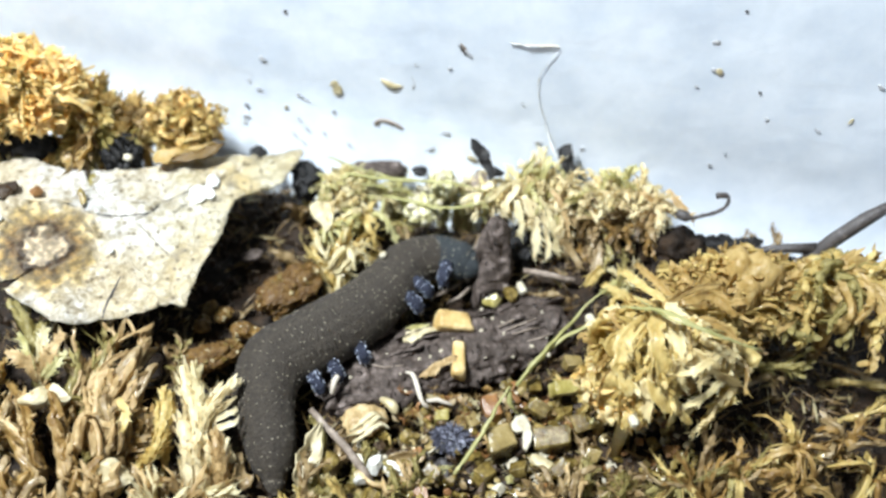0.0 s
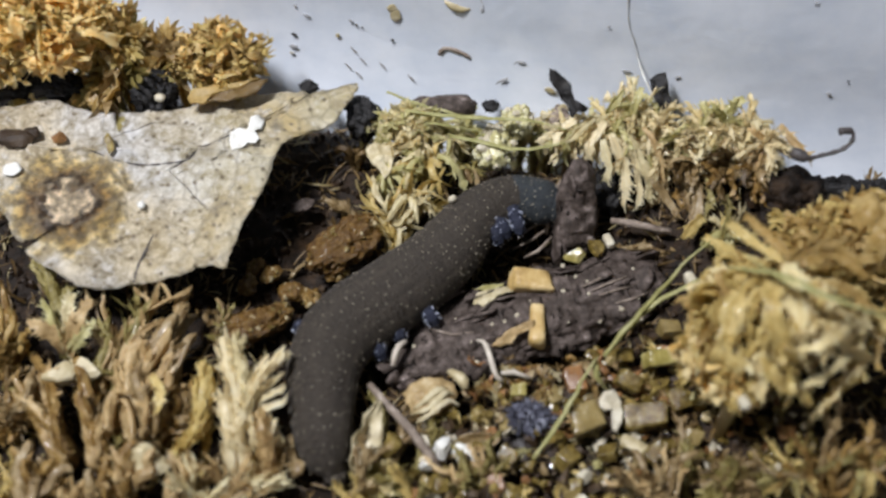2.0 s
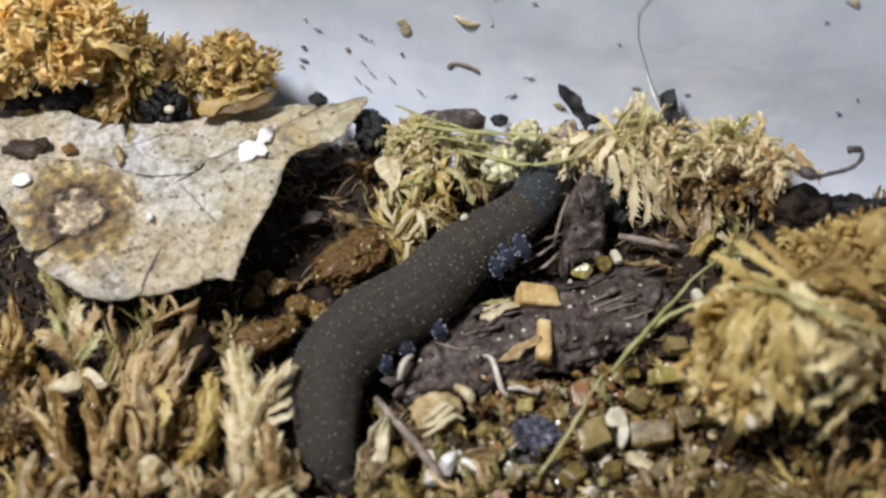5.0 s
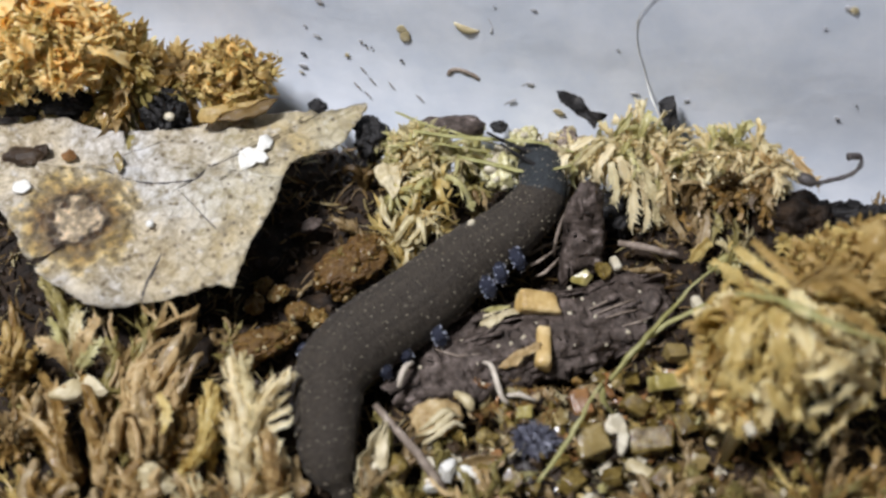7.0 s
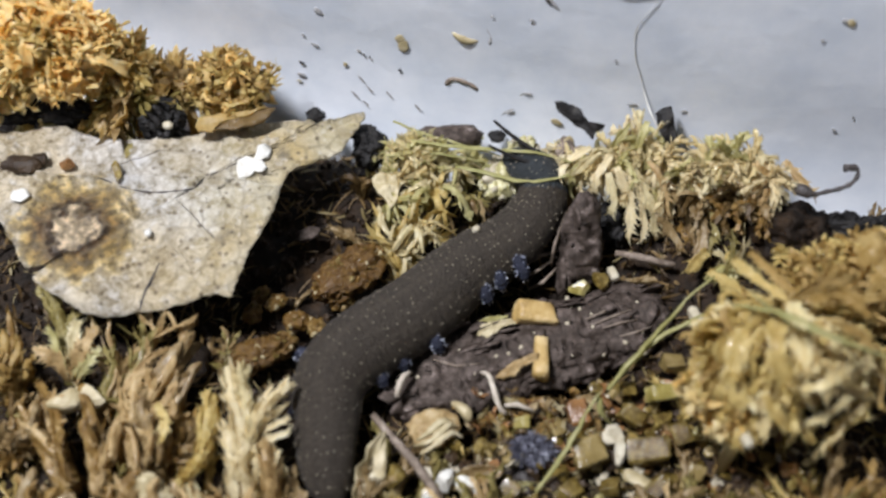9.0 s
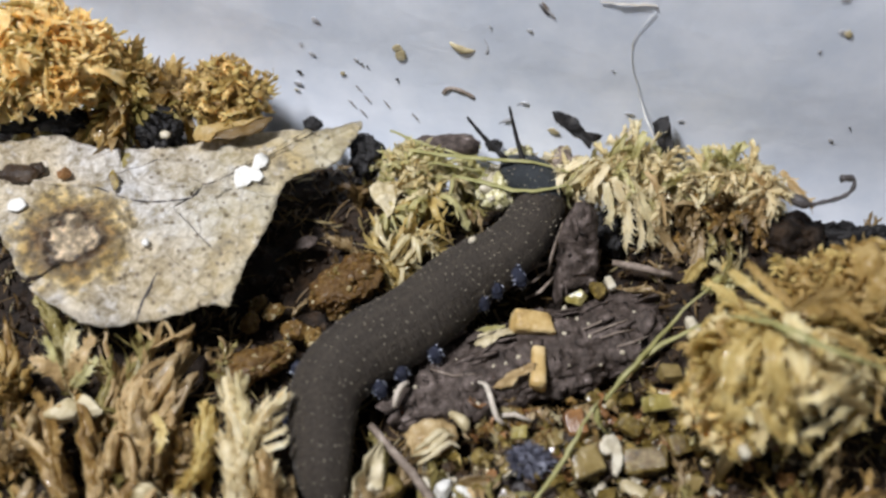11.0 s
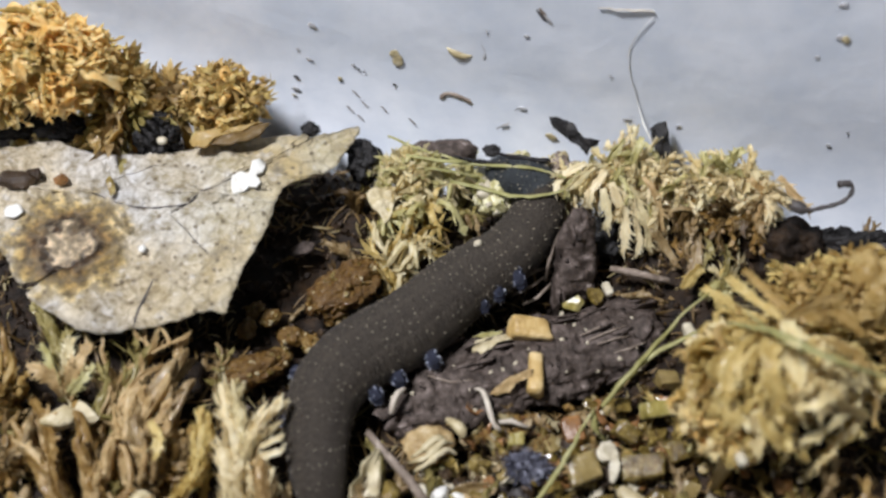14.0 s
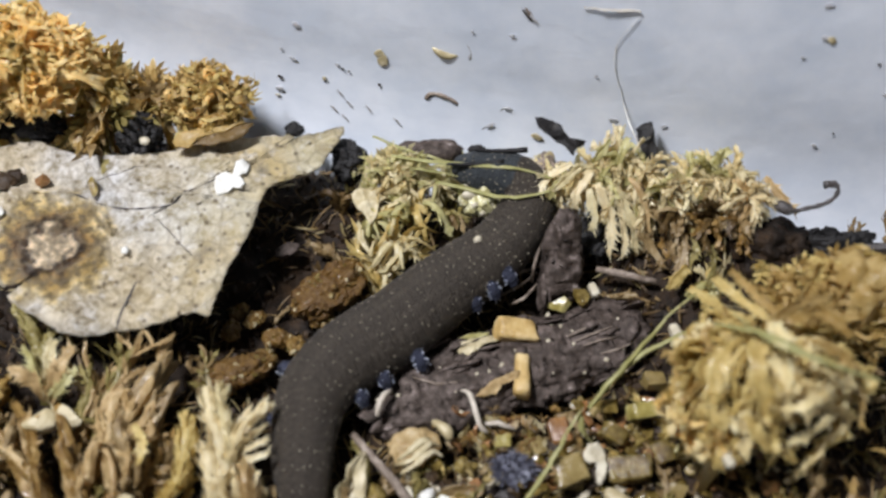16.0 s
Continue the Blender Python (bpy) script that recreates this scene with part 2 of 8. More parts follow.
def leaf_material():
    """Bleached skeleton of a leaf, grey-cream, tan towards its tip, with an eaten brown ring and fine spots."""
    m, nodes, links, p = shader("dead_leaf")
    co = nodes.new("ShaderNodeTexCoord")

    def noise_node(scale, detail=6, rough=0.6):
        n = nodes.new("ShaderNodeTexNoise")
        n.inputs["Scale"].default_value, n.inputs["Detail"].default_value, n.inputs["Roughness"].default_value = scale, detail, rough
        links.new(co.outputs["Object"], n.inputs["Vector"])
        return n

    def mix_node(kind, fac, a, b):
        x = nodes.new("ShaderNodeMix")
        x.data_type, x.blend_type = "RGBA", kind
        for v, s in ((fac, x.inputs[0]), (a, x.inputs[6]), (b, x.inputs[7])):
            if isinstance(v, (int, float)):
                s.default_value = v
            elif isinstance(v, tuple):
                s.default_value = (*v, 1)
            else:
                links.new(v, s)
        return x.outputs[2]

    base = ramp_node(nodes, [(0.38, (0.13, 0.10, 0.06)), (0.43, (0.34, 0.30, 0.225)), (0.485, (0.54, 0.51, 0.465)), (0.58, (0.78, 0.76, 0.735))])
    blend = nodes.new("ShaderNodeMath")
    blend.operation = "MULTIPLY_ADD"
    blend.inputs[1].default_value = 0.52
    half = nodes.new("ShaderNodeMath")
    half.operation = "MULTIPLY"
    half.inputs[1].default_value = 0.48
    links.new(noise_node(1300, 8, 0.8).outputs["Fac"], blend.inputs[0])
    links.new(noise_node(260, 6, 0.65).outputs["Fac"], half.inputs[0])
    links.new(half.outputs[0], blend.inputs[2])
    links.new(blend.outputs[0], base.inputs["Fac"])
    # tan towards the free edge
    sep = nodes.new("ShaderNodeSeparateXYZ")
    links.new(co.outputs["Object"], sep.inputs[0])
    warm = nodes.new("ShaderNodeMapRange")
    warm.inputs["From Min"].default_value, warm.inputs["From Max"].default_value = -0.001, 0.015
    links.new(sep.outputs["X"], warm.inputs["Value"])
    warm.inputs["To Max"].default_value = 0.7
    col = mix_node("MIX", warm.outputs["Result"], base.outputs["Color"], (0.56, 0.47, 0.25))
    broad = ramp_node(nodes, [(0.42, (0, 0, 0)), (0.60, (0.65, 0.65, 0.65))])
    links.new(noise_node(75, 4, 0.55).outputs["Fac"], broad.inputs["Fac"])
    col = mix_node("MULTIPLY", broad.outputs["Color"], col, (0.86, 0.70, 0.40))
    flecks = ramp_node(nodes, [(0.57, (0, 0, 0)), (0.70, (0.45, 0.45, 0.45))])
    links.new(noise_node(820, 5, 0.6).outputs["Fac"], flecks.inputs["Fac"])
    col = mix_node("MIX", flecks.outputs["Color"], col, (0.92, 0.91, 0.90))
    pits = ramp_node(nodes, [(0.32, (0.5, 0.5, 0.5)), (0.38, (0, 0, 0))])
    links.new(noise_node(700, 6, 0.7).outputs["Fac"], pits.inputs["Fac"])
    col = mix_node("MIX", pits.outputs["Color"], col, (0.17, 0.13, 0.08))
    # the eaten ring
    d = nodes.new("ShaderNodeVectorMath")
    d.operation = "DISTANCE"
    d.inputs[1].default_value = (LEAF_SPOT[0] * MM, LEAF_SPOT[1] * MM, 0.0)
    flat = nodes.new("ShaderNodeCombineXYZ")
    links.new(sep.outputs["X"], flat.inputs[0])
    links.new(sep.outputs["Y"], flat.inputs[1])
    links.new(flat.outputs[0], d.inputs[0])
    wob = nodes.new("ShaderNodeMath")
    wob.operation = "MULTIPLY_ADD"
    wob.inputs[1].default_value = 0.0065
    links.new(noise_node(420, 5).outputs["Fac"], wob.inputs[0])
    links.new(d.outputs["Value"], wob.inputs[2])
    ring = ramp_node(nodes, [(0.0, (0.85, 0.85, 0.85)), (0.45, (0.85, 0.85, 0.85)), (0.48, (1, 1, 1)), (0.54, (0.95, 0.95, 0.95)), (0.72, (0.9, 0.9, 0.9)), (0.84, (0, 0, 0))])
    scaled = nodes.new("ShaderNodeMath")
    scaled.operation = "MULTIPLY"
    scaled.inputs[1].default_value = 82.0
    links.new(wob.outputs[0], scaled.inputs[0])
    links.new(scaled.outputs[0], ring.inputs["Fac"])
    hue = ramp_node(nodes, [(0.0, (0.50, 0.40, 0.28)), (0.42, (0.44, 0.33, 0.20)), (0.455, (0.03, 0.014, 0.006)), (0.515, (0.06, 0.03, 0.009)), (0.55, (0.15, 0.085, 0.022)), (0.66, (0.24, 0.16, 0.05)), (0.76, (0.40, 0.30, 0.13))])
    links.new(scaled.outputs[0], hue.inputs["Fac"])
    grit = ramp_node(nodes, [(0.36, (0.15, 0.13, 0.11)), (0.50, (0.9, 0.9, 0.88)), (0.62, (2.3, 2.3, 2.35))])
    links.new(noise_node(1100, 5).outputs["Fac"], grit.inputs["Fac"])
    tone = nodes.new("ShaderNodeMix")
    tone.data_type, tone.blend_type = "RGBA", "MULTIPLY"
    tone.inputs[0].default_value = 0.8
    links.new(hue.outputs["Color"], tone.inputs[6])
    links.new(grit.outputs["Color"], tone.inputs[7])
    col = mix_node("MIX", ring.outputs["Color"], col, tone.outputs[2])
    # specks
    vor = nodes.new("ShaderNodeTexVoronoi")
    vor.inputs["Scale"].default_value = 900
    links.new(co.outputs["Object"], vor.inputs["Vector"])
    dots = ramp_node(nodes, [(0.15, (0.8, 0.8, 0.8)), (0.27, (0, 0, 0))])
    links.new(vor.outputs["Distance"], dots.inputs["Fac"])
    col = mix_node("MIX", dots.outputs["Color"], col, (0.13, 0.09, 0.05))
    patch = ramp_node(nodes, [(0.62, (0, 0, 0)), (0.72, (0.8, 0.8, 0.8))])
    links.new(noise_node(160, 6, 0.65).outputs["Fac"], patch.inputs["Fac"])
    col = mix_node("MIX", patch.outputs["Color"], col, (0.20, 0.17, 0.12))
    # net of veins
    net = nodes.new("ShaderNodeTexVoronoi")
    net.feature = "DISTANCE_TO_EDGE"
    net.inputs["Scale"].default_value = 420
    warp = nodes.new("ShaderNodeVectorMath")
    warp.operation = "MULTIPLY_ADD"
    warp.inputs[1].default_value = (0.0016, 0.0016, 0.0016)
    links.new(noise_node(500, 4).outputs["Color"], warp.inputs[0])
    links.new(co.outputs["Object"], warp.inputs[2])
    links.new(warp.outputs[0], net.inputs["Vector"])
    lines = ramp_node(nodes, [(0.0, (0.5, 0.5, 0.5)), (0.10, (0, 0, 0))])
    links.new(net.outputs["Distance"], lines.inputs["Fac"])
    col = mix_node("MIX", lines.outputs["Color"], col, (0.24, 0.19, 0.12))
    links.new(col, p.inputs["Base Color"])
    p.inputs["Roughness"].default_value = 0.34
    b = nodes.new("ShaderNodeBump")
    b.inputs["Strength"].default_value, b.inputs["Distance"].default_value = 0.9, 0.0009
    links.new(noise_node(1300, 6, 0.7).outputs["Fac"], b.inputs["Height"])
    links.new(b.outputs["Normal"], p.inputs["Normal"])
    return m


for key in ("skin", "skin_head"):
    p = M[key].node_tree.nodes["Principled BSDF"]
    p.inputs["Sheen Weight"].default_value, p.inputs["Sheen Roughness"].default_value = 0.03, 0.4
LEAF_SPOT = (-6.09, -1.12)
M["leaf"] = leaf_material()


def plastic_material():
    """Milky tub plastic, a little glossy, with faint smears."""
    m, nodes, links, p = shader("milky_plastic")
    co = nodes.new("ShaderNodeTexCoord")
    n = nodes.new("ShaderNodeTexNoise")
    n.inputs["Scale"].default_value, n.inputs["Detail"].default_value = 130, 9
    n.inputs["Roughness"].default_value = 0.65
    links.new(co.outputs["Object"], n.inputs["Vector"])
    r = ramp_node(nodes, [(0.36, (0.70, 0.745, 0.815)), (0.5, (0.78, 0.815, 0.87)), (0.64, (0.86, 0.885, 0.93))])
    links.new(n.outputs["Fac"], r.inputs["Fac"])
    links.new(r.outputs["Color"], p.inputs["Base Color"])
    g = ramp_node(nodes, [(0.3, (0.30, 0.30, 0.30)), (0.7, (0.46, 0.46, 0.46))])
    n3 = nodes.new("ShaderNodeTexNoise")
    n3.inputs["Scale"].default_value, n3.inputs["Detail"].default_value = 220, 6
    links.new(co.outputs["Object"], n3.inputs["Vector"])
    links.new(n3.outputs["Fac"], g.inputs["Fac"])
    links.new(g.outputs["Color"], p.inputs["Roughness"])
    b = nodes.new("ShaderNodeBump")
    b.inputs["Strength"].default_value, b.inputs["Distance"].default_value = 0.3, 0.0006
    links.new(n3.outputs["Fac"], b.inputs["Height"])
    links.new(b.outputs["Normal"], p.inputs["Normal"])
    t = nodes.new("ShaderNodeBsdfTranslucent")
    t.inputs["Color"].default_value = (0.8, 0.83, 0.86, 1)
    mixer = nodes.new("ShaderNodeMixShader")
    mixer.inputs[0].default_value = 0.25
    links.new(p.outputs[0], mixer.inputs[1])
    links.new(t.outputs[0], mixer.inputs[2])
    links.new(mixer.outputs[0], nodes["Material Output"].inputs["Surface"])
    return m


M["plastic"] = plastic_material()
M["table"] = surface("table", [(0.0, (0.10, 0.07, 0.05)), (1.0, (0.20, 0.15, 0.10))], 30, 0.5, 0.2, 400)


# ---- mesh tools ----
class Build:
    """Gathers vertices and faces in millimetres, then makes one mesh of them."""

    def __init__(self):
        self.v, self.f, self.m = [], [], []

    def add(self, verts, faces, mat=0):
        k = len(self.v)
        self.v.extend(verts)
        self.f.extend([tuple(i + k for i in f) for f in faces])
        self.m.extend([mat] * len(faces))

    def mesh(self, name, mats, smooth=True):
        me = bpy.data.meshes.new(name)
        me.from_pydata([(x * MM, y * MM, z * MM) for x, y, z in self.v], [], self.f)
        for k in mats:
            me.materials.append(M[k])
        me.polygons.foreach_set("material_index", self.m)
        if smooth:
            me.polygons.foreach_set("use_smooth", [True] * len(me.polygons))
        me.update()
        return me


def part(name, build, mats, parent=None, label="", smooth=True, at=None):
    ob = new(name, build.mesh(name, mats, smooth))
    ob.parent = parent
    if label:
        ob["label"] = label
    if at is not None:
        ob.matrix_basis = at
    return ob


def thing(name, build, mats, label, category, group="", kind="", at=None, smooth=True):
    return tagged(part(name, build, mats, None, "", smooth, at), label, category, group, kind)


def holder(name, label, category, at=None, group=""):
    e = tagged(new(name), label, category, group)
    e.empty_display_size = 0.002
    if at is not None:
        e.matrix_basis = at
    return e


def at_mm(p, rx=0, ry=0, rz=0):
    return pose(p[0] * MM, p[1] * MM, p[2] * MM, rx, ry, rz)


def basis(way, hint=Vector((0, 0, 1))):
    """Right and up across a direction."""
    w = Vector(way).normalized()
    r = w.cross(hint)
    if r.length < 1e-4:
        r = w.cross(Vector((1, 0, 0)))
    r.normalize()
    return w, r, r.cross(w)


def tube(b, pts, radii, sides=6, mat=0, flat=1.0, rough=0.0, rng=random):
    """A tapered tube through points; ends closed."""
    pts = [Vector(p) for p in pts]
    vs, fs = [], []
    n = len(pts)
    up = Vector((0.13, 0.21, 0.97))
    for i, p in enumerate(pts):
        w, r, u = basis(pts[min(i + 1, n - 1)] - pts[max(i - 1, 0)], up)
        for k in range(sides):
            a = 2 * math.pi * k / sides
            q = radii[i] * (1 + rough * rng.uniform(-1, 1))
            vs.append(tuple(p + (r * math.cos(a) + u * math.sin(a) * flat) * q))
    for i in range(n - 1):
        for k in range(sides):
            a, c = i * sides + k, i * sides + (k + 1) % sides
            fs.append((a, c, c + sides, a + sides))
    fs.append(tuple(range(sides))[::-1])
    fs.append(tuple(range((n - 1) * sides, n * sides)))
    b.add(vs, fs, mat)


def bend(p, way, length, curl, n=4, rng=random, wob=0.0):
    """Points of an arc from p, which bends towards curl."""
    pts, d = [Vector(p)], Vector(way).normalized()
    c = Vector(curl)
    for i in range(n):
        pts.append(pts[-1] + d * (length / n))
        d = (d + c / n + Vector([rng.uniform(-wob, wob) for _ in range(3)])).normalized()
    return pts


def blade(b, p, way, up, length, width, curl=0.4, n=3, mat=0, cup=0.35):
    """A small pointed leaf, folded along its midrib and curved up."""
    w, r, u = basis(way, Vector(up))
    q = Vector(p)
    vs, fs = [], []
    d = w.copy()
    for i in range(n):
        s = i / n
        h = width * 0.5 * (0.55 + 1.5 * s - 1.9 * s * s)
        vs += [tuple(q - r * h + u * h * cup), tuple(q), tuple(q + r * h + u * h * cup)]
        q = q + d * (length / n)
        d = (d + u * curl / n).normalized()
    vs.append(tuple(q))
    for i in range(n - 1):
        k = 3 * i
        fs += [(k, k + 1, k + 4, k + 3), (k + 1, k + 2, k + 5, k + 4)]
    k = 3 * (n - 1)
    fs += [(k, k + 1, k + 3), (k + 1, k + 2, k + 3)]
    b.add(vs, fs, mat)


def resample(pts, n):
    """The same line in n even steps."""
    k = len(pts) - 1
    return [pts[min(int(s), k - 1)].lerp(pts[min(int(s), k - 1) + 1], s - min(int(s), k - 1)) for s in [i * k / (n - 1) for i in range(n)]]


def branchlet(b, pts, thick, leaves, leaf_len, leaf_wid, spread, rng, mat=0, leaf_mat=0, tip=0.35, bare=0.0, splay=1.0, full=0.8):
    """A moss branch: a stem whose own skin grows into small overlapping pointed leaves."""
    n, sides = max(4, leaves // 2), 6
    line = resample([Vector(p) for p in pts], n)
    vs, fs = [], []
    axes_ = []
    for i, p in enumerate(line):
        w, r, u = basis(line[min(i + 1, n - 1)] - line[max(i - 1, 0)], Vector((0.11, 0.17, 0.98)))
        s = i / (n - 1)
        q = thick * (1 - (1 - tip) * s) * rng.uniform(0.72, 1.28)
        axes_.append((w, r, u))
        for k in range(sides):
            a = 2 * math.pi * k / sides + 0.37 * i
            vs.append(p + (r * math.cos(a) + u * math.sin(a)) * q * rng.uniform(0.8, 1.2))
    for i in range(n - 1):
        for k in range(sides):
            a, c = i * sides + k, i * sides + (k + 1) % sides
            fs.append((a, c, c + sides, a + sides))
    fs += [tuple(range(sides))[::-1], tuple(range((n - 1) * sides, n * sides))]
    for i in range(n):
        w, r, u = axes_[i]
        s = i / (n - 1)
        k0 = rng.randrange(sides)
        for j in range(3 if i < n - 1 else 5):
            k = (k0 + 2 * j) % sides if i < n - 1 else (k0 + j) % sides
            if i < n - 1 and (s < bare or rng.random() > full):
                continue
            a, c = i * sides + k, i * sides + (k + 1) % sides
            pa, pc = vs[a], vs[c]
            mid = (pa + pc) / 2
            out = (mid - line[i]).normalized()
            side = (pc - pa).normalized()
            big = (1.05 - 0.35 * s) * rng.uniform(0.5, 1.45) * (splay if s > 0.7 else 1.0)
            lean = spread * rng.uniform(0.2, 1.9) + (0.25 * splay if s > 0.7 else 0)
            d = (w + out * lean).normalized()
            long = leaf_len * big
            turn = out * rng.uniform(-0.35, 0.35) + side * rng.uniform(-0.3, 0.3)
            h = mid + d * long * 0.35 + out * 0.05 * long
            g = h + (d + turn * 0.6) * long * 0.35
            e = g + (d + turn * 1.6).normalized() * long * 0.35
            m = len(vs)
            half = leaf_wid * big ** 0.5 * 0.5
            vs += [h - side * half, h + side * half, g - side * half * 0.72, g + side * half * 0.72, e]
            fs += [(a, c, m + 1, m), (m, m + 1, m + 3, m + 2), (m + 2, m + 3, m + 4)]
    b.add([tuple(v) for v in vs], fs, mat)


def rope(b, pts, thick, rng, leaflets=8, taper=0.35):
    """A plump wet shoot: grooved lengthwise, lumpy, blunt at its tip, with a few small leaflets."""
    n, sides = 26, 14
    line = resample([Vector(p) for p in pts], n)
    twist, lobes, seed = rng.uniform(-0.12, 0.12), rng.choice((3, 4, 5)), rng.uniform(0, 99)
    vs, fs = [], []
    for i, p in enumerate(line):
        w, r, u = basis(line[min(i + 1, n - 1)] - line[max(i - 1, 0)], Vector((0.11, 0.17, 0.98)))
        s = i / (n - 1)
        q = thick * (1.0 - taper * s) * math.sqrt(max(0.05, 1 - max(0.0, (s - 0.86) / 0.14) ** 2))
        for k in range(sides):
            a = 2 * math.pi * k / sides
            out = r * math.cos(a) + u * math.sin(a)
            h = 1 + 0.24 * math.cos(lobes * (a + twist * i)) + 0.40 * noise.noise((math.cos(a) * 1.2, math.sin(a) * 1.2, s * 7 + seed)) + 0.22 * noise.noise((math.cos(a) * 3, math.sin(a) * 3, s * 22 + seed))
            vs.append(p + out * q * h)
    for i in range(n - 1):
        for k in range(sides):
            a, c = i * sides + k, i * sides + (k + 1) % sides
            fs.append((a, c, c + sides, a + sides))
    fs += [tuple(range(sides))[::-1], tuple(range((n - 1) * sides, n * sides))]
    for _ in range(leaflets):
        i, k = rng.randrange(3, n - 1), rng.randrange(sides)
        a, c = i * sides + k, i * sides + (k + 1) % sides
        mid = (vs[a] + vs[c]) / 2
        out, side, w = (mid - line[i]).normalized(), (vs[c] - vs[a]).normalized(), (line[i] - line[i - 1]).normalized()
        d = (w + out * rng.uniform(0.1, 0.7) + side * rng.uniform(-0.4, 0.4)).normalized()
        long, half = rng.uniform(0.6, 1.7), rng.uniform(0.15, 0.38)
        h, m = mid + d * long * 0.45, len(vs)
        e = h + (d + out * rng.uniform(-0.4, 0.4)).normalized() * long * 0.55
        vs += [h - side * half, h + side * half, e]
        fs += [(a, c, m + 1, m), (m, m + 1, m + 2)]
    b.add([tuple(v) for v in vs], fs)


def ribbon(b, pts, width, rng, out=(0, 0, 1), twist=0.7, cup=0.35, fray=0.35, teeth=0.3, blunt=0.35, thick=0.10):
    """A soft flat frond: a cupped strap with uneven, toothed edges, wide in the middle, that twists on its way."""
    n = max(8, min(18, int(sum((q - p).length for p, q in zip(pts, pts[1:])) * 2.2)))
    line = resample([Vector(p) for p in pts], n)
    turn, spin, seed = rng.uniform(-twist, twist), rng.uniform(-twist, twist), rng.uniform(0, 99)
    vs, fs, rims = [], [], []
    for i, p in enumerate(line):
        w, r, u = basis(line[min(i + 1, n - 1)] - line[max(i - 1, 0)], Vector(out))
        s = i / (n - 1)
        a = turn + spin * s * 1.6 + 0.5 * noise.noise((s * 3, seed, 1))
        r, u = r * math.cos(a) + u * math.sin(a), u * math.cos(a) - r * math.sin(a)
        h = width * 0.5 * (blunt + (1 - blunt) * math.sin(math.pi * min(1.0, 0.14 + 0.86 * s)) ** 0.7)
        if i == n - 1:
            h *= 0.35
        p = p + u * 0.25 * width * noise.noise((s * 5, seed, 7))
        left, right = h * (1 + fray * noise.noise((s * 9, seed, 2)) * 1.6), h * (1 + fray * noise.noise((s * 9, seed, 3)) * 1.6)
        rims.append((p, w, r, u, left, right))
        for side in (0, 1):
            for x in (-left, -left * 0.5, 0.0, right * 0.5, right):
                k = x / max(h, 1e-6)
                edge = 1.0 if abs(k) < 0.6 else 0.25
                vs.append(p + r * x + u * (cup * h * k * k + 0.18 * h * noise.noise((s * 7, k * 2, seed)) - side * thick * edge))
    for i in range(n - 1):
        o, q = i * 10, i * 10 + 10
        for k in range(4):
            fs += [(o + k, o + k + 1, q + k + 1, q + k), (o + 5 + k, q + 5 + k, q + 6 + k, o + 6 + k)]
        fs += [(o, q, q + 5, o + 5), (o + 4, o + 9, q + 9, q + 4)]
    fs += [(0, 5, 6, 7, 8, 9, 4, 3, 2, 1), tuple(10 * (n - 1) + k for k in (0, 1, 2, 3, 4, 9, 8, 7, 6, 5))]
    for i in range(1, n - 1):
        for sign in (-1, 1):
            if rng.random() > teeth:
                continue
            p, w, r, u, left, right = rims[i]
            a, c = (i * 10, i * 10 + 10) if sign < 0 else (i * 10 + 14, i * 10 + 4)
            mid = (vs[a] + vs[c]) / 2
            d = (w * rng.uniform(0.5, 1.4) + r * sign * rng.uniform(0.3, 1.0) + u * rng.uniform(-0.3, 0.6)).normalized()
            k = len(vs)
            long = rng.uniform(0.35, 1.1) * (0.5 + 0.5 * min(width, 1.2))
            vs += [mid + d * long * 0.5 + w * 0.10, mid + d * long * 0.5 - w * 0.10, mid + d * long]
            fs += [(a, c, k, k + 1), (k, k + 2, k + 1)]
    b.add([tuple(v) for v in vs], fs)


def lump(b, c, size, rough, rng, mat=0, sub=1, turn=None, angular=0.0, freq=1.0, beads=0.0, bead_freq=3.0):
    """An irregular stone-like lump: a bumpy icosphere, squared up by angular."""
    bm = bmesh.new()
    bmesh.ops.create_icosphere(bm, subdivisions=sub, radius=1.0)
    seed = Vector((rng.uniform(0, 90), rng.uniform(0, 90), rng.uniform(0, 90)))
    rot = turn or Euler((rng.uniform(0, 6.3), rng.uniform(0, 6.3), rng.uniform(0, 6.3)))
    m = rot.to_matrix()
    vs = []
    for v in bm.verts:
        q = v.co.normalized()
        if angular:
            k = max(abs(q.x), abs(q.y), abs(q.z))
            q = q * (1 - angular + angular / k * 0.82)
        q = q * (1 + rough * noise.noise(q * 1.6 * freq + seed) + 0.5 * rough * noise.noise(q * 4.0 * freq + seed))
        if beads:
            q = q * (1 + beads * (0.5 - noise.voronoi(q * bead_freq + seed)[0][0]))
        q = m @ Vector((q.x * size[0], q.y * size[1], q.z * size[2]))
        vs.append((q.x + c[0], q.y + c[1], q.z + c[2]))
    b.add(vs, [tuple(v.index for v in f.verts) for f in bm.faces], mat)
    bm.free()


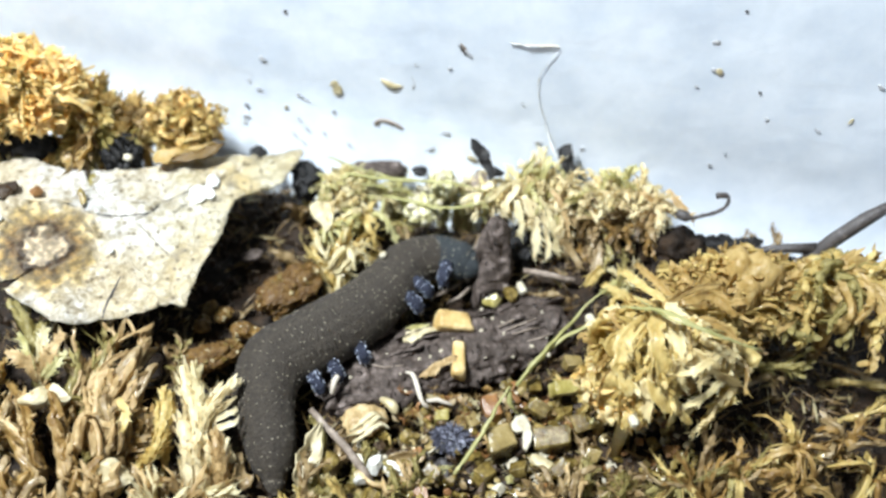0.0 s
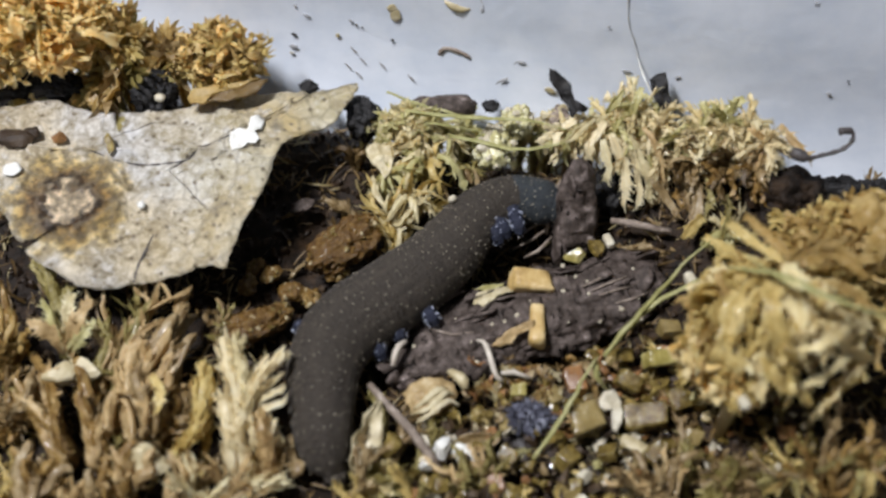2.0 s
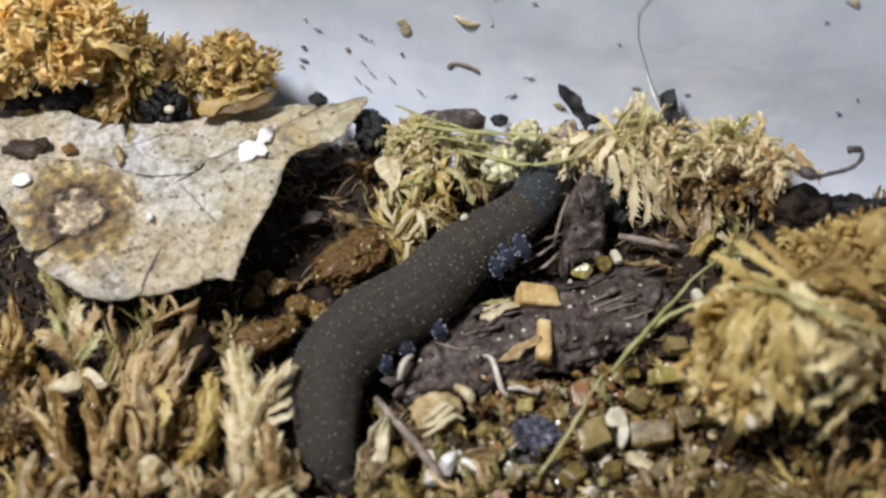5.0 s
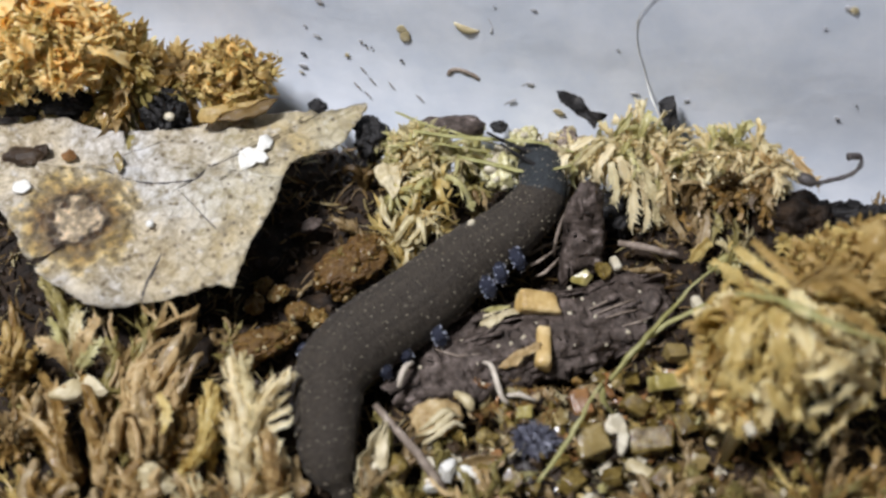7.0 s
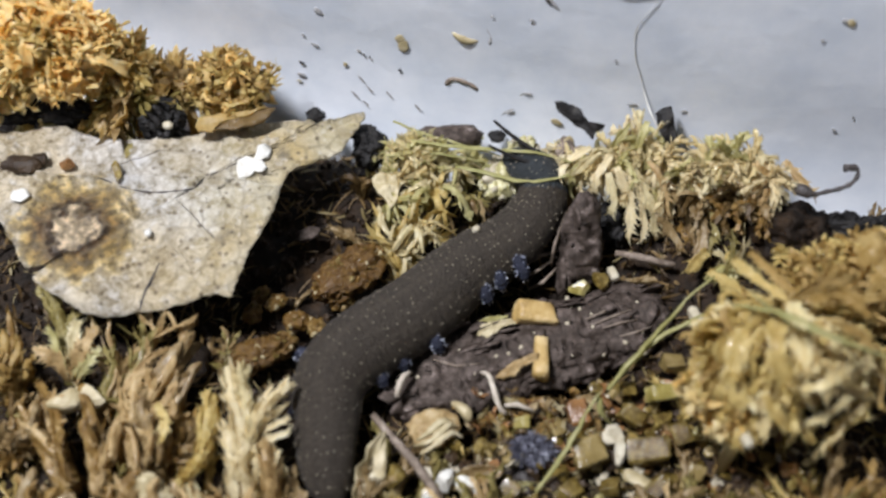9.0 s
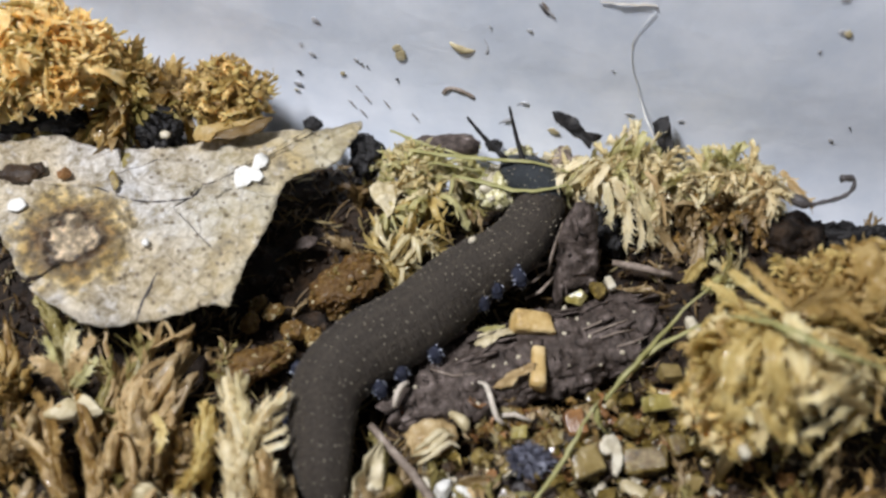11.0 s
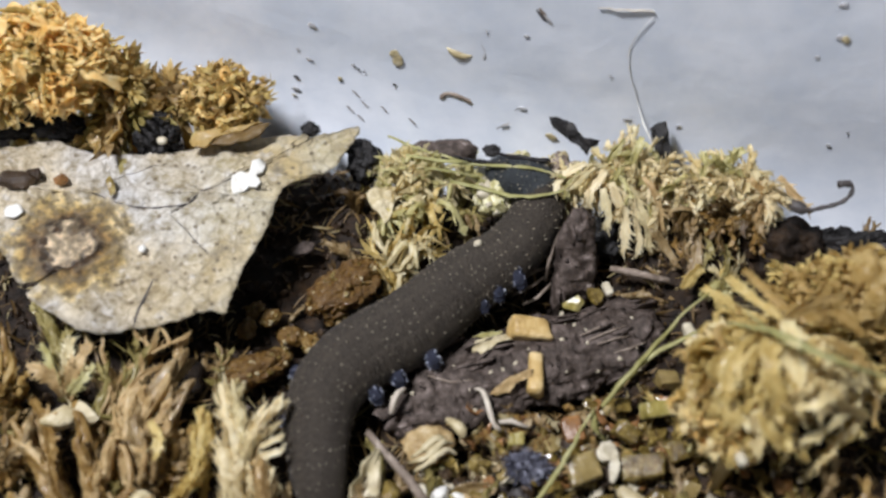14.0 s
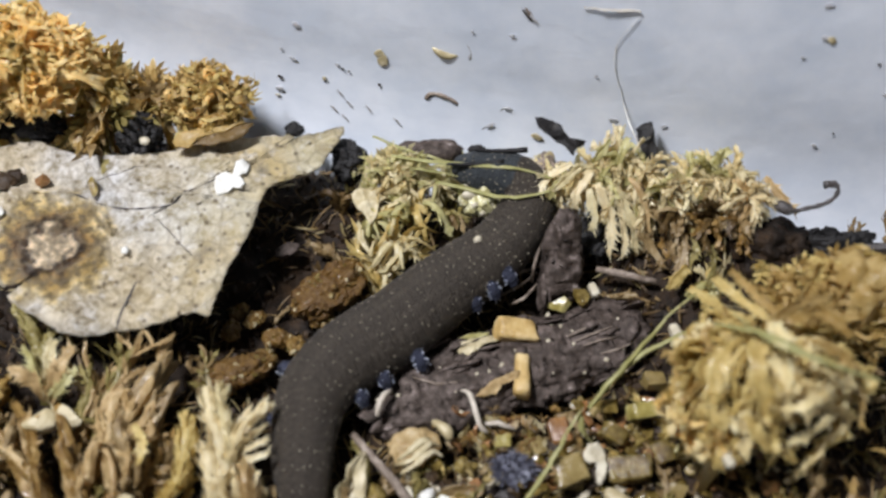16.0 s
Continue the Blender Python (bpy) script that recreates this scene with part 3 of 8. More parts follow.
def crystal(b, size, rng, cuts=13):
    """A sharp-edged grain: a ball cut flat by a few chance planes."""
    bm = bmesh.new()
    bmesh.ops.create_icosphere(bm, subdivisions=3 if max(size) > 0.8 else 2, radius=1.0)
    planes = [(Vector((rng.gauss(0, 1), rng.gauss(0, 1), rng.gauss(0, 1))).normalized(), rng.uniform(0.5, 0.8)) for _ in range(cuts - 3)]
    vs = []
    for v in bm.verts:
        q = v.co * 1.12
        for _ in range(2):
            for n, d in planes:
                over = q.dot(n) - d
                if over > 0:
                    q = q - n * over
        q = q * (1 + 0.03 * noise.noise(q * 3 + planes[0][0] * 9))
        vs.append((q.x * size[0] * 1.08, q.y * size[1] * 1.08, q.z * size[2] * 1.08))
    b.add(vs, [tuple(v.index for v in f.verts) for f in bm.faces])
    bm.free()


# ---- tub, table and soil ----
WALL_AT, WALL_TURN, WALL_LEAN = (0.0, 21.0), radians(-12), radians(8)
U0, U1, V0, V1, CORNER = -84.0, 130.0, -150.0, 0.0, 26.0


def tub_point(u, v, z=0.0):
    """From the tub's own plan (u along the back wall, v towards the back) to the world."""
    c, s = math.cos(WALL_TURN), math.sin(WALL_TURN)
    return (WALL_AT[0] + u * c - v * s, WALL_AT[1] + u * s + v * c, z)


def tub_ring(z, grow=0.0, steps=14):
    """The outline at a height: a rectangle with round corners that widens upwards."""
    g = z * math.tan(WALL_LEAN) + grow
    pts = []
    for cu, cv, a0 in ((U1 - CORNER, V1 - CORNER, 0), (U0 + CORNER, V1 - CORNER, 90), (U0 + CORNER, V0 + CORNER, 180), (U1 - CORNER, V0 + CORNER, 270)):
        for i in range(steps + 1):
            a = radians(a0 + 90 * i / steps)
            pts.append(tub_point(cu + (CORNER + g) * math.cos(a), cv + (CORNER + g) * math.sin(a), z))
    return pts


def plastic_tub():
    b = Build()
    levels = [(-13.0, 1.4), (44.0, 1.4), (44.6, 3.6), (43.0, 4.2), (45.6, 4.2), (45.8, 0.0), (40.0, 0.0), (25, 0.0), (10, 0.0), (-11.0, 0.0)]
    rings = [tub_ring(z, g) for z, g in levels]
    n = len(rings[0])
    for r in rings:
        b.v.extend(r)
    for k in range(len(rings) - 1):
        for i in range(n):
            b.f.append((k * n + i, k * n + (i + 1) % n, (k + 1) * n + (i + 1) % n, (k + 1) * n + i))
            b.m.append(0)
    b.f += [tuple(range(n))[::-1], tuple(range((len(rings) - 1) * n, len(rings) * n))]
    b.m += [0, 0]
    return thing("tub_wall", b, ["plastic"], "milky white plastic terrarium tub with scuffed sloping walls", "tub", kind="structure")


def bump_at(x, y, cx, cy, sx, sy, h):
    return h * math.exp(-((x - cx) / sx) ** 2 - ((y - cy) / sy) ** 2)


def soil_z(x, y):
    """Height of the soil in millimetres."""
    z = -3.4 + 1.3 * noise.noise((x / 7, y / 7, 1)) + 0.6 * noise.noise((x / 2.2, y / 2.2, 5))
    z += bump_at(x, y, 34, -10, 12, 15, 7.0) + bump_at(x, y, -36, 10, 13, 9, 4.5) + bump_at(x, y, 26, 7, 11, 6, 5.0)
    z += bump_at(x, y, 4, -1, 15, 16, -2.2) + bump_at(x, y, -13, 4, 5, 5, -2.0)
    away = -(-(x - WALL_AT[0]) * math.sin(WALL_TURN) + (y - WALL_AT[1]) * math.cos(WALL_TURN))
    return max(z - 7.5 * math.exp(-(max(away, 0) / 4.5) ** 2), -10.5)


def clamp_tub(u, v):
    cu = min(max(u, U0 + CORNER), U1 - CORNER)
    cv = min(max(v, V0 + CORNER), V1 - CORNER)
    du, dv = u - cu, v - cv
    d = math.hypot(du, dv)
    if (u == cu or v == cv) and d <= CORNER or d <= CORNER:
        return u, v
    return cu + du / d * CORNER, cv + dv / d * CORNER


def soil():
    b = Build()
    us = list(np.linspace(U0, -48, 24)) + list(np.arange(-47, 58, 0.55)) + list(np.linspace(59, U1, 40))
    vs = list(np.linspace(V0, -62, 40)) + list(np.arange(-61, -1, 0.55)) + [-0.6, V1]
    for v in vs:
        for u in us:
            x, y, _ = tub_point(*clamp_tub(u, v))
            z = soil_z(x, y)
            b.v.append((x, y, z + 0.35 * noise.noise((x * 1.3, y * 1.3, 3))))
    n = len(us)
    for j in range(len(vs) - 1):
        for i in range(n - 1):
            b.f.append((j * n + i, j * n + i + 1, (j + 1) * n + i + 1, (j + 1) * n + i))
    b.m = [0] * len(b.f)
    return thing("ground", b, ["soil"], "dark damp soil filling the tub", "soil", kind="structure")


def table():
    b = Build()
    b.add([(-900, -900, -13.2), (900, -900, -13.2), (900, 900, -13.2), (-900, 900, -13.2), (-900, -900, -40), (900, -900, -40), (900, 900, -40), (-900, 900, -40)],
          [(0, 1, 2, 3), (7, 6, 5, 4), (0, 4, 5, 1), (1, 5, 6, 2), (2, 6, 7, 3), (3, 7, 4, 0)])
    return thing("floor", b, ["table"], "plain brown table top under the tub", "table", kind="structure", smooth=False)


plastic_tub()
soil()
table()


def inside(x, y, margin=1.5):
    c, s = math.cos(WALL_TURN), math.sin(WALL_TURN)
    dx, dy = x - WALL_AT[0], y - WALL_AT[1]
    u, v = dx * c + dy * s, -dx * s + dy * c
    u2, v2 = clamp_tub(u, v)
    return U0 + margin < u2 < U1 - margin and V0 + margin < v2 < V1 - margin and abs(u - u2) + abs(v - v2) < 1e-6


# ---- the velvet worm's way: plan points from tail to head at chosen times ----
WORM_WAYS = [
    (0, [(-10.64, -22.51, -1.2), (-11.22, -18.65, 0.2), (-12.15, -13.88, 0.7), (-11.2, -9.56, 0.9), (-8.16, -7.36, 0.9), (-2.32, -3.18, 0.8), (0.53, 0.01, 0.7), (3.4, 3.88, 0.7), (6.47, 5.17, 0.7), (8.92, 4.74, 0.8), (10.68, 3.89, 0.9)]),
    (1.5, [(-10.05, -23.32, -1.2), (-10.98, -21.14, 0.2), (-11.38, -16.84, 0.7), (-11.21, -12.71, 0.9), (-9.38, -9.12, 0.9), (-4.78, -5.28, 0.8), (-0.68, -1.63, 0.7), (2.77, 3.17, 0.7), (6.07, 5.62, 0.7), (9.09, 5.48, 0.8), (11.49, 4.57, 0.9)]),
    (4.0, [(-9.85, -22.42, -1.2), (-11.21, -19.85, 0.2), (-11.69, -15.93, 0.7), (-11.5, -12.07, 0.9), (-8.5, -7.55, 0.9), (-3.3, -4.23, 0.8), (1.2, 1.32, 0.7), (4.54, 3.71, 0.8), (7.17, 5.71, 1.0), (8.64, 6.88, 1.4), (9.71, 8.18, 1.6)]),
    (6.5, [(-9.76, -22.66, -1.2), (-11.17, -20.09, 0.2), (-11.51, -15.95, 0.7), (-11.34, -11.92, 0.9), (-8.71, -8.47, 0.9), (-3.28, -3.9, 0.8), (1.23, 0.72, 0.8), (5.72, 4.29, 1.2), (8.74, 7.24, 2.4), (9.26, 9.46, 3.3), (8.79, 12.14, 3.6)]),
    (9.0, [(-10.34, -23.13, -1.2), (-11.2, -19.56, 0.2), (-11.4, -15.23, 0.7), (-11.25, -11.61, 0.9), (-8.77, -8.22, 0.9), (-3.06, -3.76, 0.8), (1.81, 1.2, 0.8), (6.56, 4.66, 1.2), (9.32, 8.41, 2.4), (9.21, 10.86, 3.3), (6.87, 12.57, 3.6)]),
    (12.5, [(-10.39, -22.85, -1.2), (-11.28, -19.56, 0.2), (-11.78, -15.55, 0.7), (-11.36, -11.23, 0.9), (-8.62, -7.53, 0.9), (-3.03, -3.78, 0.8), (1.84, 1.1, 0.8), (6.77, 4.69, 1.2), (9.62, 9.22, 2.4), (9.32, 11.47, 3.3), (6.97, 13.18, 3.6)]),
    (16, [(-10.68, -23.03, -1.2), (-11.47, -19.51, 0.2), (-11.62, -15.82, 0.7), (-11.13, -11.57, 0.9), (-8.48, -7.63, 0.9), (-3.38, -3.65, 0.8), (2.04, 1.31, 0.8), (7.32, 5.75, 1.2), (10.05, 9.91, 2.4), (8.95, 12.64, 3.3), (3.68, 13.71, 3.6)]),
]
# where the six feet on its right side tread
FOOT_ROWS = [
    (0, [(-6.5, -11.99, 0.3), (-4.52, -10.47, 0.4), (-1.72, -8.19, 0.5), (4.2, -1.83, 1.0), (5.31, -0.01, 1.2), (7.49, 1.71, 1.4)]),
    (1.5, [(-6.45, -11.44, 0.3), (-4.59, -9.65, 0.4), (-1.49, -7.9, 0.5), (5.03, 1.33, 1.0), (5.78, 2.02, 1.2), (7.33, 2.44, 1.4)]),
    (4.0, [(-6.49, -11.39, 0.3), (-4.59, -9.58, 0.4), (-1.46, -7.54, 0.5), (4.84, 0.18, 1.0), (5.92, 0.94, 1.2), (7.35, 1.51, 1.4)]),
    (6.5, [(-6.53, -11.19, 0.3), (-4.57, -9.56, 0.4), (-1.37, -7.58, 0.5), (3.5, -2.48, 1.0), (4.69, -0.88, 1.2), (6.46, 0.63, 1.4)]),
    (9.0, [(-6.64, -10.99, 0.3), (-4.62, -9.3, 0.4), (-1.36, -7.31, 0.5), (3.4, -1.88, 1.0), (4.88, -0.39, 1.2), (7.17, 0.73, 1.4)]),
    (12.5, [(-6.56, -11.16, 0.3), (-4.49, -9.35, 0.4), (-1.28, -7.31, 0.5), (3.26, -1.51, 1.0), (4.63, -0.22, 1.2), (7.09, 1.11, 1.4)]),
    (16, [(-6.61, -11.17, 0.3), (-4.4, -9.27, 0.4), (-0.99, -7.33, 0.5), (4.29, -0.88, 1.0), (6.17, 0.34, 1.2), (7.9, 1.77, 1.4)]),
]
LEFT_FOOT_ROWS = [
    (0, (-15.2, -7.27, 0.6)),
    (1.5, (-14.94, -8.08, 0.6)),
    (4.0, (-15.17, -9.11, 0.6)),
    (6.5, (-15.19, -8.78, 0.6)),
    (9.0, (-15.31, -8.05, 0.6)),
    (12.5, (-15.4, -8.73, 0.6)),
    (16, (-14.96, -7.57, 0.6)),
]
BEAD_ROWS = [
    (0, (0.45, 3.24, 3.55)),
    (1.5, (0.74, 4.26, 3.3)),
    (4.0, (0.8, 3.44, 3.6)),
    (6.5, (1.79, 3.6, 3.6)),
    (9.0, (2.59, 3.99, 3.8)),
    (12.5, (2.39, 3.76, 3.8)),
    (16, (4.72, 4.53, 4.2)),
]
RINGS = 68


def spline(pts, n):
    """n places, evenly spread along a smooth line through the points."""
    p = [Vector(q) for q in pts]
    p = [p[0] * 2 - p[1]] + p + [p[-1] * 2 - p[-2]]
    fine = []
    for i in range(1, len(p) - 2):
        for k in range(12):
            s = k / 12
            fine.append(0.5 * ((2 * p[i]) + (p[i + 1] - p[i - 1]) * s + (2 * p[i - 1] - 5 * p[i] + 4 * p[i + 1] - p[i + 2]) * s * s + (3 * p[i] - p[i - 1] - 3 * p[i + 1] + p[i + 2]) * s ** 3))
    fine.append(p[-2])
    run = [0.0]
    for a, c in zip(fine, fine[1:]):
        run.append(run[-1] + (c - a).length)
    out = []
    k = 0
    for i in range(n):
        d = run[-1] * i / (n - 1)
        while k < len(run) - 2 and run[k + 1] < d:
            k += 1
        out.append(fine[k].lerp(fine[k + 1], (d - run[k]) / max(run[k + 1] - run[k], 1e-9)))
    return out


def at_time(rows, t):
    """Places at t seconds, eased between rows of times and places."""
    if t <= rows[0][0]:
        return [Vector(p) for p in rows[0][1]]
    for (t0, a), (t1, c) in zip(rows, rows[1:]):
        if t <= t1:
            s = (t - t0) / (t1 - t0)
            s = s * s * (3 - 2 * s)
            return [Vector(p).lerp(Vector(q), s) for p, q in zip(a, c)]
    return [Vector(p) for p in rows[-1][1]]


def worm_line(t, n=RINGS):
    """The body's midline at t seconds."""
    return spline(at_time(WORM_WAYS, t), n)


def ring_pose(line, i):
    p = line[i]
    w = (line[min(i + 2, len(line) - 1)] - line[max(i - 2, 0)]).normalized()
    r = w.cross(Vector((0, 0, 1))).normalized()
    u = r.cross(w)
    m = Matrix((r, w, u)).transposed().to_4x4()
    m.translation = p * MM
    return m


def girth(s):
    """Body radius from tail (0) to head (1)."""
    r = float(np.interp(s, GIRTH_AT, GIRTH))
    if s > 0.97:
        r *= 1 - 0.25 * ((s - 0.97) / 0.03) ** 2
    return r


GIRTH_AT = (0, 0.03, 0.08, 0.15, 0.24, 0.32, 0.40, 0.54, 0.68, 0.80, 0.90, 1.0)
GIRTH = (1.1, 2.1, 2.7, 3.05, 3.5, 3.8, 3.92, 3.85, 3.45, 3.0, 2.6, 2.3)
worm = holder("velvet_worm", "charcoal grey velvet worm with pale dotted papillae crawling over moss", "worm")
worm_rings, worm_legs, worm_feelers = [], [], []
rng = random.Random(5)
for i in range(RINGS):
    s = i / (RINGS - 1)
    r = girth(s)
    b = Build()
    sides, half = 40, 1.0
    prof = [(-half, 0.93), (-half * 0.5, 0.992), (0.0, 1.0), (half * 0.5, 0.992), (half, 0.93)]
    last = i == RINGS - 1
    if last:
        prof = [(-half, 0.95), (0.0, 1.0), (0.7, 0.86), (1.3, 0.58), (1.6, 0.2)]
    if i == 0:
        prof = [(-1.6, 0.15), (-1.2, 0.6), (-0.6, 0.88), (0, 1.0), (half, 0.92)]
    vs, fs = [], []
    for y, q in prof:
        for k in range(sides):
            a = 2 * math.pi * k / sides
            rr = girth(min(max(s + y / 45.0, 0.002), 0.999)) * (q if i in (0, RINGS - 1) else 1 - (1 - q) * 0.9) * (1 + 0.016 * rng.uniform(-1, 1))
            vs.append((rr * math.cos(a), y, rr * math.sin(a) * 0.93))
    for j in range(4):
        for k in range(sides):
            a, c = j * sides + k, j * sides + (k + 1) % sides
            fs.append((a, c, c + sides, a + sides))
    fs += [tuple(range(sides))[::-1][::-1], tuple(range(4 * sides, 5 * sides))[::-1]]
    b.add(vs, fs, 0)
    if i % 2 == 0 or rng.random() < 0.25:
        off = (i // 2 % 2) * 0.5
        for k in range(28):
            if rng.random() < 0.25:
                continue
            a = 2 * math.pi * (k + off + rng.uniform(-0.3, 0.3)) / 28
            lump(b, (r * 1.0 * math.cos(a), rng.uniform(-0.4, 0.4), r * 0.93 * math.sin(a)), (rng.uniform(0.05, 0.115),) * 3, 0.2, rng, 1, 1)
    ring = part("head" if last else "body_ring", b, ["skin_head" if s > 0.90 else "skin", "papilla"], worm, "blunt bluish-grey head" if last else "")
    worm_rings.append((ring, i))

# legs: stubby, ringed and bluish; side +1 is to the worm's right, those of the left side mostly tucked under the body
LEG_AT = [(k, 1) for k in range(6)] + [(0, -1)] + [(s, -1) for s in (0.2, 0.42, 0.53, 0.64, 0.75, 0.86)]
for place, side in LEG_AT:
    b = Build()
    pts = [Vector((0, 0, 0)), Vector((0.7, 0, 0.05)), Vector((1.3, 0, -0.05)), Vector((1.8, 0, -0.35)), Vector((2.1, 0, -0.75))]
    tube(b, resample(pts, 11), [(0.8, 0.66, 0.78, 0.64, 0.76, 0.64, 0.74, 0.64, 0.72, 0.62, 0.4)[q] for q in range(11)], 12, 0, 1.0, 0.05, rng)
    for k in range(60):
        q = rng.choice(pts[1:]) + Vector((rng.uniform(-0.2, 0.2), 0, 0))
        a = rng.uniform(0, 6.28)
        rad = 0.81 - 0.06 * q.x
        lump(b, (q.x + 0.15 * math.cos(a), rad * math.cos(a), q.z + rad * math.sin(a)), (rng.uniform(0.06, 0.11),) * 3, 0.2, rng, 1, 1)
    leg = part("leg", b, ["skin_blue", "papilla_blue"], worm, "stubby blue-grey leg")
    c = Build()
    tube(c, [(1.9, 0, -0.5), (2.2, 0, -0.95), (2.35, 0, -1.3)], [0.58, 0.54, 0.3], 10, 0, 1.0, 0.05, rng)
    for dy in (-0.2, 0.2):
        tube(c, [(2.35, dy, -1.2), (2.55, dy, -1.35), (2.65, dy, -1.55)], [0.1, 0.08, 0.02], 5, 1)
    part("foot", c, ["skin_blue", "claw"], leg, "small foot with a pale claw")
    worm_legs.append((leg, place, side))

for k in range(2):
    b = Build()
    pts = bend((0, 0, 0), (0, 1, 0), 6.0, (0.0, 0, 0.35), 10)
    tube(b, pts, [0.30 - 0.18 * i / 10 + (0.035 if i % 2 else 0) for i in range(11)], 8)
    worm_feelers.append(part("antenna", b, ["char"], worm, "thin dark ringed antenna"))
# a pale bead of grit that rides on its back
b = Build()
lump(b, (0, 0, 0), (0.42, 0.5, 0.36), 0.15, rng, 0, 2)
bead = thing("grit_bead", b, ["perlite"], "tiny white grit bead stuck on the worm's back", "grit")

# ---- the dead leaf ----
LEAF_AT = (-31.33, 3.36, 5.42)
LEAF_RIM = [(-19.43, 8.63), (-14.66, 10.94), (-10.36, 11.62), (-4.49, 10.1), (2.51, 10.46), (9.39, 12.16), (13.1, 12.7), (15.84, 13.0), (17.0, 12.3), (18.1, 12.95), (20.0, 13.3), (21.7, 14.25), (21.75, 13.3), (20.9, 11.2), (19.3, 8.8), (17.2, 7.5), (14.6, 6.1),
            (13.28, 0.93), (11.56, -3.25), (10.59, -7), (10.19, -8.26), (8.79, -7.91), (5.94, -8.84), (1.5, -9.79), (-2.47, -10.1), (-6.24, -8.56), (-9.01, -6.59), (-6.39, -4.29), (-9.79, -5.46), (-11.82, -2.56), (-14.82, 0.95), (-19.44, 3.77)]


def dead_leaf():
    rng = random.Random(11)
    rim = [Vector((x, y, 0)) for x, y in LEAF_RIM]
    n = len(rim)
    edge = []
    for i in range(n):
        p0, p1, p2, p3 = rim[i - 1], rim[i], rim[(i + 1) % n], rim[(i + 2) % n]
        for k in range(8):
            s = k / 8
            q = 0.5 * ((2 * p1) + (p2 - p0) * s + (2 * p0 - 5 * p1 + 4 * p2 - p3) * s * s + (3 * p1 - p0 - 3 * p2 + p3) * s ** 3)
            q = q + Vector((0, 1.85 * max(0, (q.x - 8) / 12) ** 1.5, 0))
            edge.append(q * (1 + 0.010 * noise.noise(q * 0.9)) + Vector((rng.uniform(-1, 1), rng.uniform(-1, 1), 0)) * 0.10)

    def lift(x, y):
        z = 0.5 * noise.noise((x / 6, y / 6, 2)) + 0.30 * noise.noise((x / 2, y / 2, 4)) + 0.13 * noise.noise((x / 0.8, y / 0.8, 7)) - 0.35 * max(0, 0.12 - abs(noise.noise((x / 4.5, y / 3.2, 9)))) / 0.12
        z += 0.55 * math.exp(-((y - 5.0 + 0.05 * x - 0.35 * math.sin(x / 4)) / 0.5) ** 2) * (1 if -14 < x < 15 else 0.3)
        z -= 2.2 * max(0, (x - 8) / 12) ** 1.5
        z +=  0.0 - 0.9 * max(0, (-3 - y) / 6) ** 2
        d = math.hypot(x - LEAF_SPOT[0], y - LEAF_SPOT[1])
        z += 0.35 * math.exp(-((d - 3.1) / 0.8) ** 2) - 0.35 * math.exp(-(d / 2.0) ** 2)
        return z

    steps, m = 30, len(edge)
    b = Build()
    for side, dz in ((0, 0.0), (1, -0.36)):
        b.v.append((0, 0, lift(0, 0) + dz))
        for k in range(1, steps + 1):
            for q in edge:
                p = q * (k / steps)
                b.v.append((p.x, p.y, lift(p.x, p.y) + dz * (1 if k < steps else 0.6)))
    off = 1 + steps * m
    for side in (0, 1):
        o = side * off
        for i in range(m):
            j = (i + 1) % m
            f = [(o, o + 1 + i, o + 1 + j)]
            for k in range(steps - 1):
                a, c = o + 1 + k * m, o + 1 + (k + 1) * m
                f.append((a + i, c + i, c + j, a + j))
            b.f += [x if side == 0 else x[::-1] for x in f]
    for i in range(m):
        j = (i + 1) % m
        a, c = 1 + (steps - 1) * m, off + 1 + (steps - 1) * m
        b.f.append((a + i, c + i, c + j, a + j))
    b.m = [0] * len(b.f)
    leaf = thing("dead_leaf", b, ["leaf"], "bleached grey-tan dead leaf with an eaten brown ring, lying on moss", "leaf", at=at_mm(LEAF_AT))
    v = Build()
    pts = [Vector((x, 5.0 - 0.05 * x + 0.35 * math.sin(x / 4), 0)) for x in np.linspace(-13, 14, 16)]
    pts = [Vector((p.x, p.y, lift(p.x, p.y) + 0.02)) for p in pts]
    tube(v, [p - Vector((0, 0, 0.06)) for p in pts], [0.16 - 0.006 * i for i in range(16)], 6)
    part("midrib", v, ["leaf"], leaf)
    # thin dark tubes, half sunk, stand in for cracks in the leaf
    for way, r in (([(-5.99, 5.29), (-2.97, 4.43), (-0.86, 3.77), (2.3, 3.62), (4.84, 3.8), (6.92, 5.53), (8.78, 7), (10.91, 8.78)], 0.10), ([(1.59, -9.66), (2.02, -7.47), (2.48, -6.19), (3.03, -4.71)], 0.15), ([(3.55, 2.8), (5.84, 0.45), (8.4, -2.19)], 0.06), ([(-3.84, 6.18), (-0.58, 7.54), (2.41, 9.05)], 0.06)):
        v = Build()
        line = spline([(x, y, 0) for x, y in way], 14)
        line = [Vector((q.x, q.y + 0.18 * noise.noise(q * 1.7), 0)) for q in line]
        tube(v, [Vector((q.x, q.y, lift(q.x, q.y) - r * 0.45)) for q in line], [r * (0.5 + 0.7 * math.sin(math.pi * (i + 1) / 15)) for i in range(14)], 5)
        part("vein", v, ["twig_dark"], leaf, "thin dark tube standing for a crack")
    return leaf


dead_leaf()


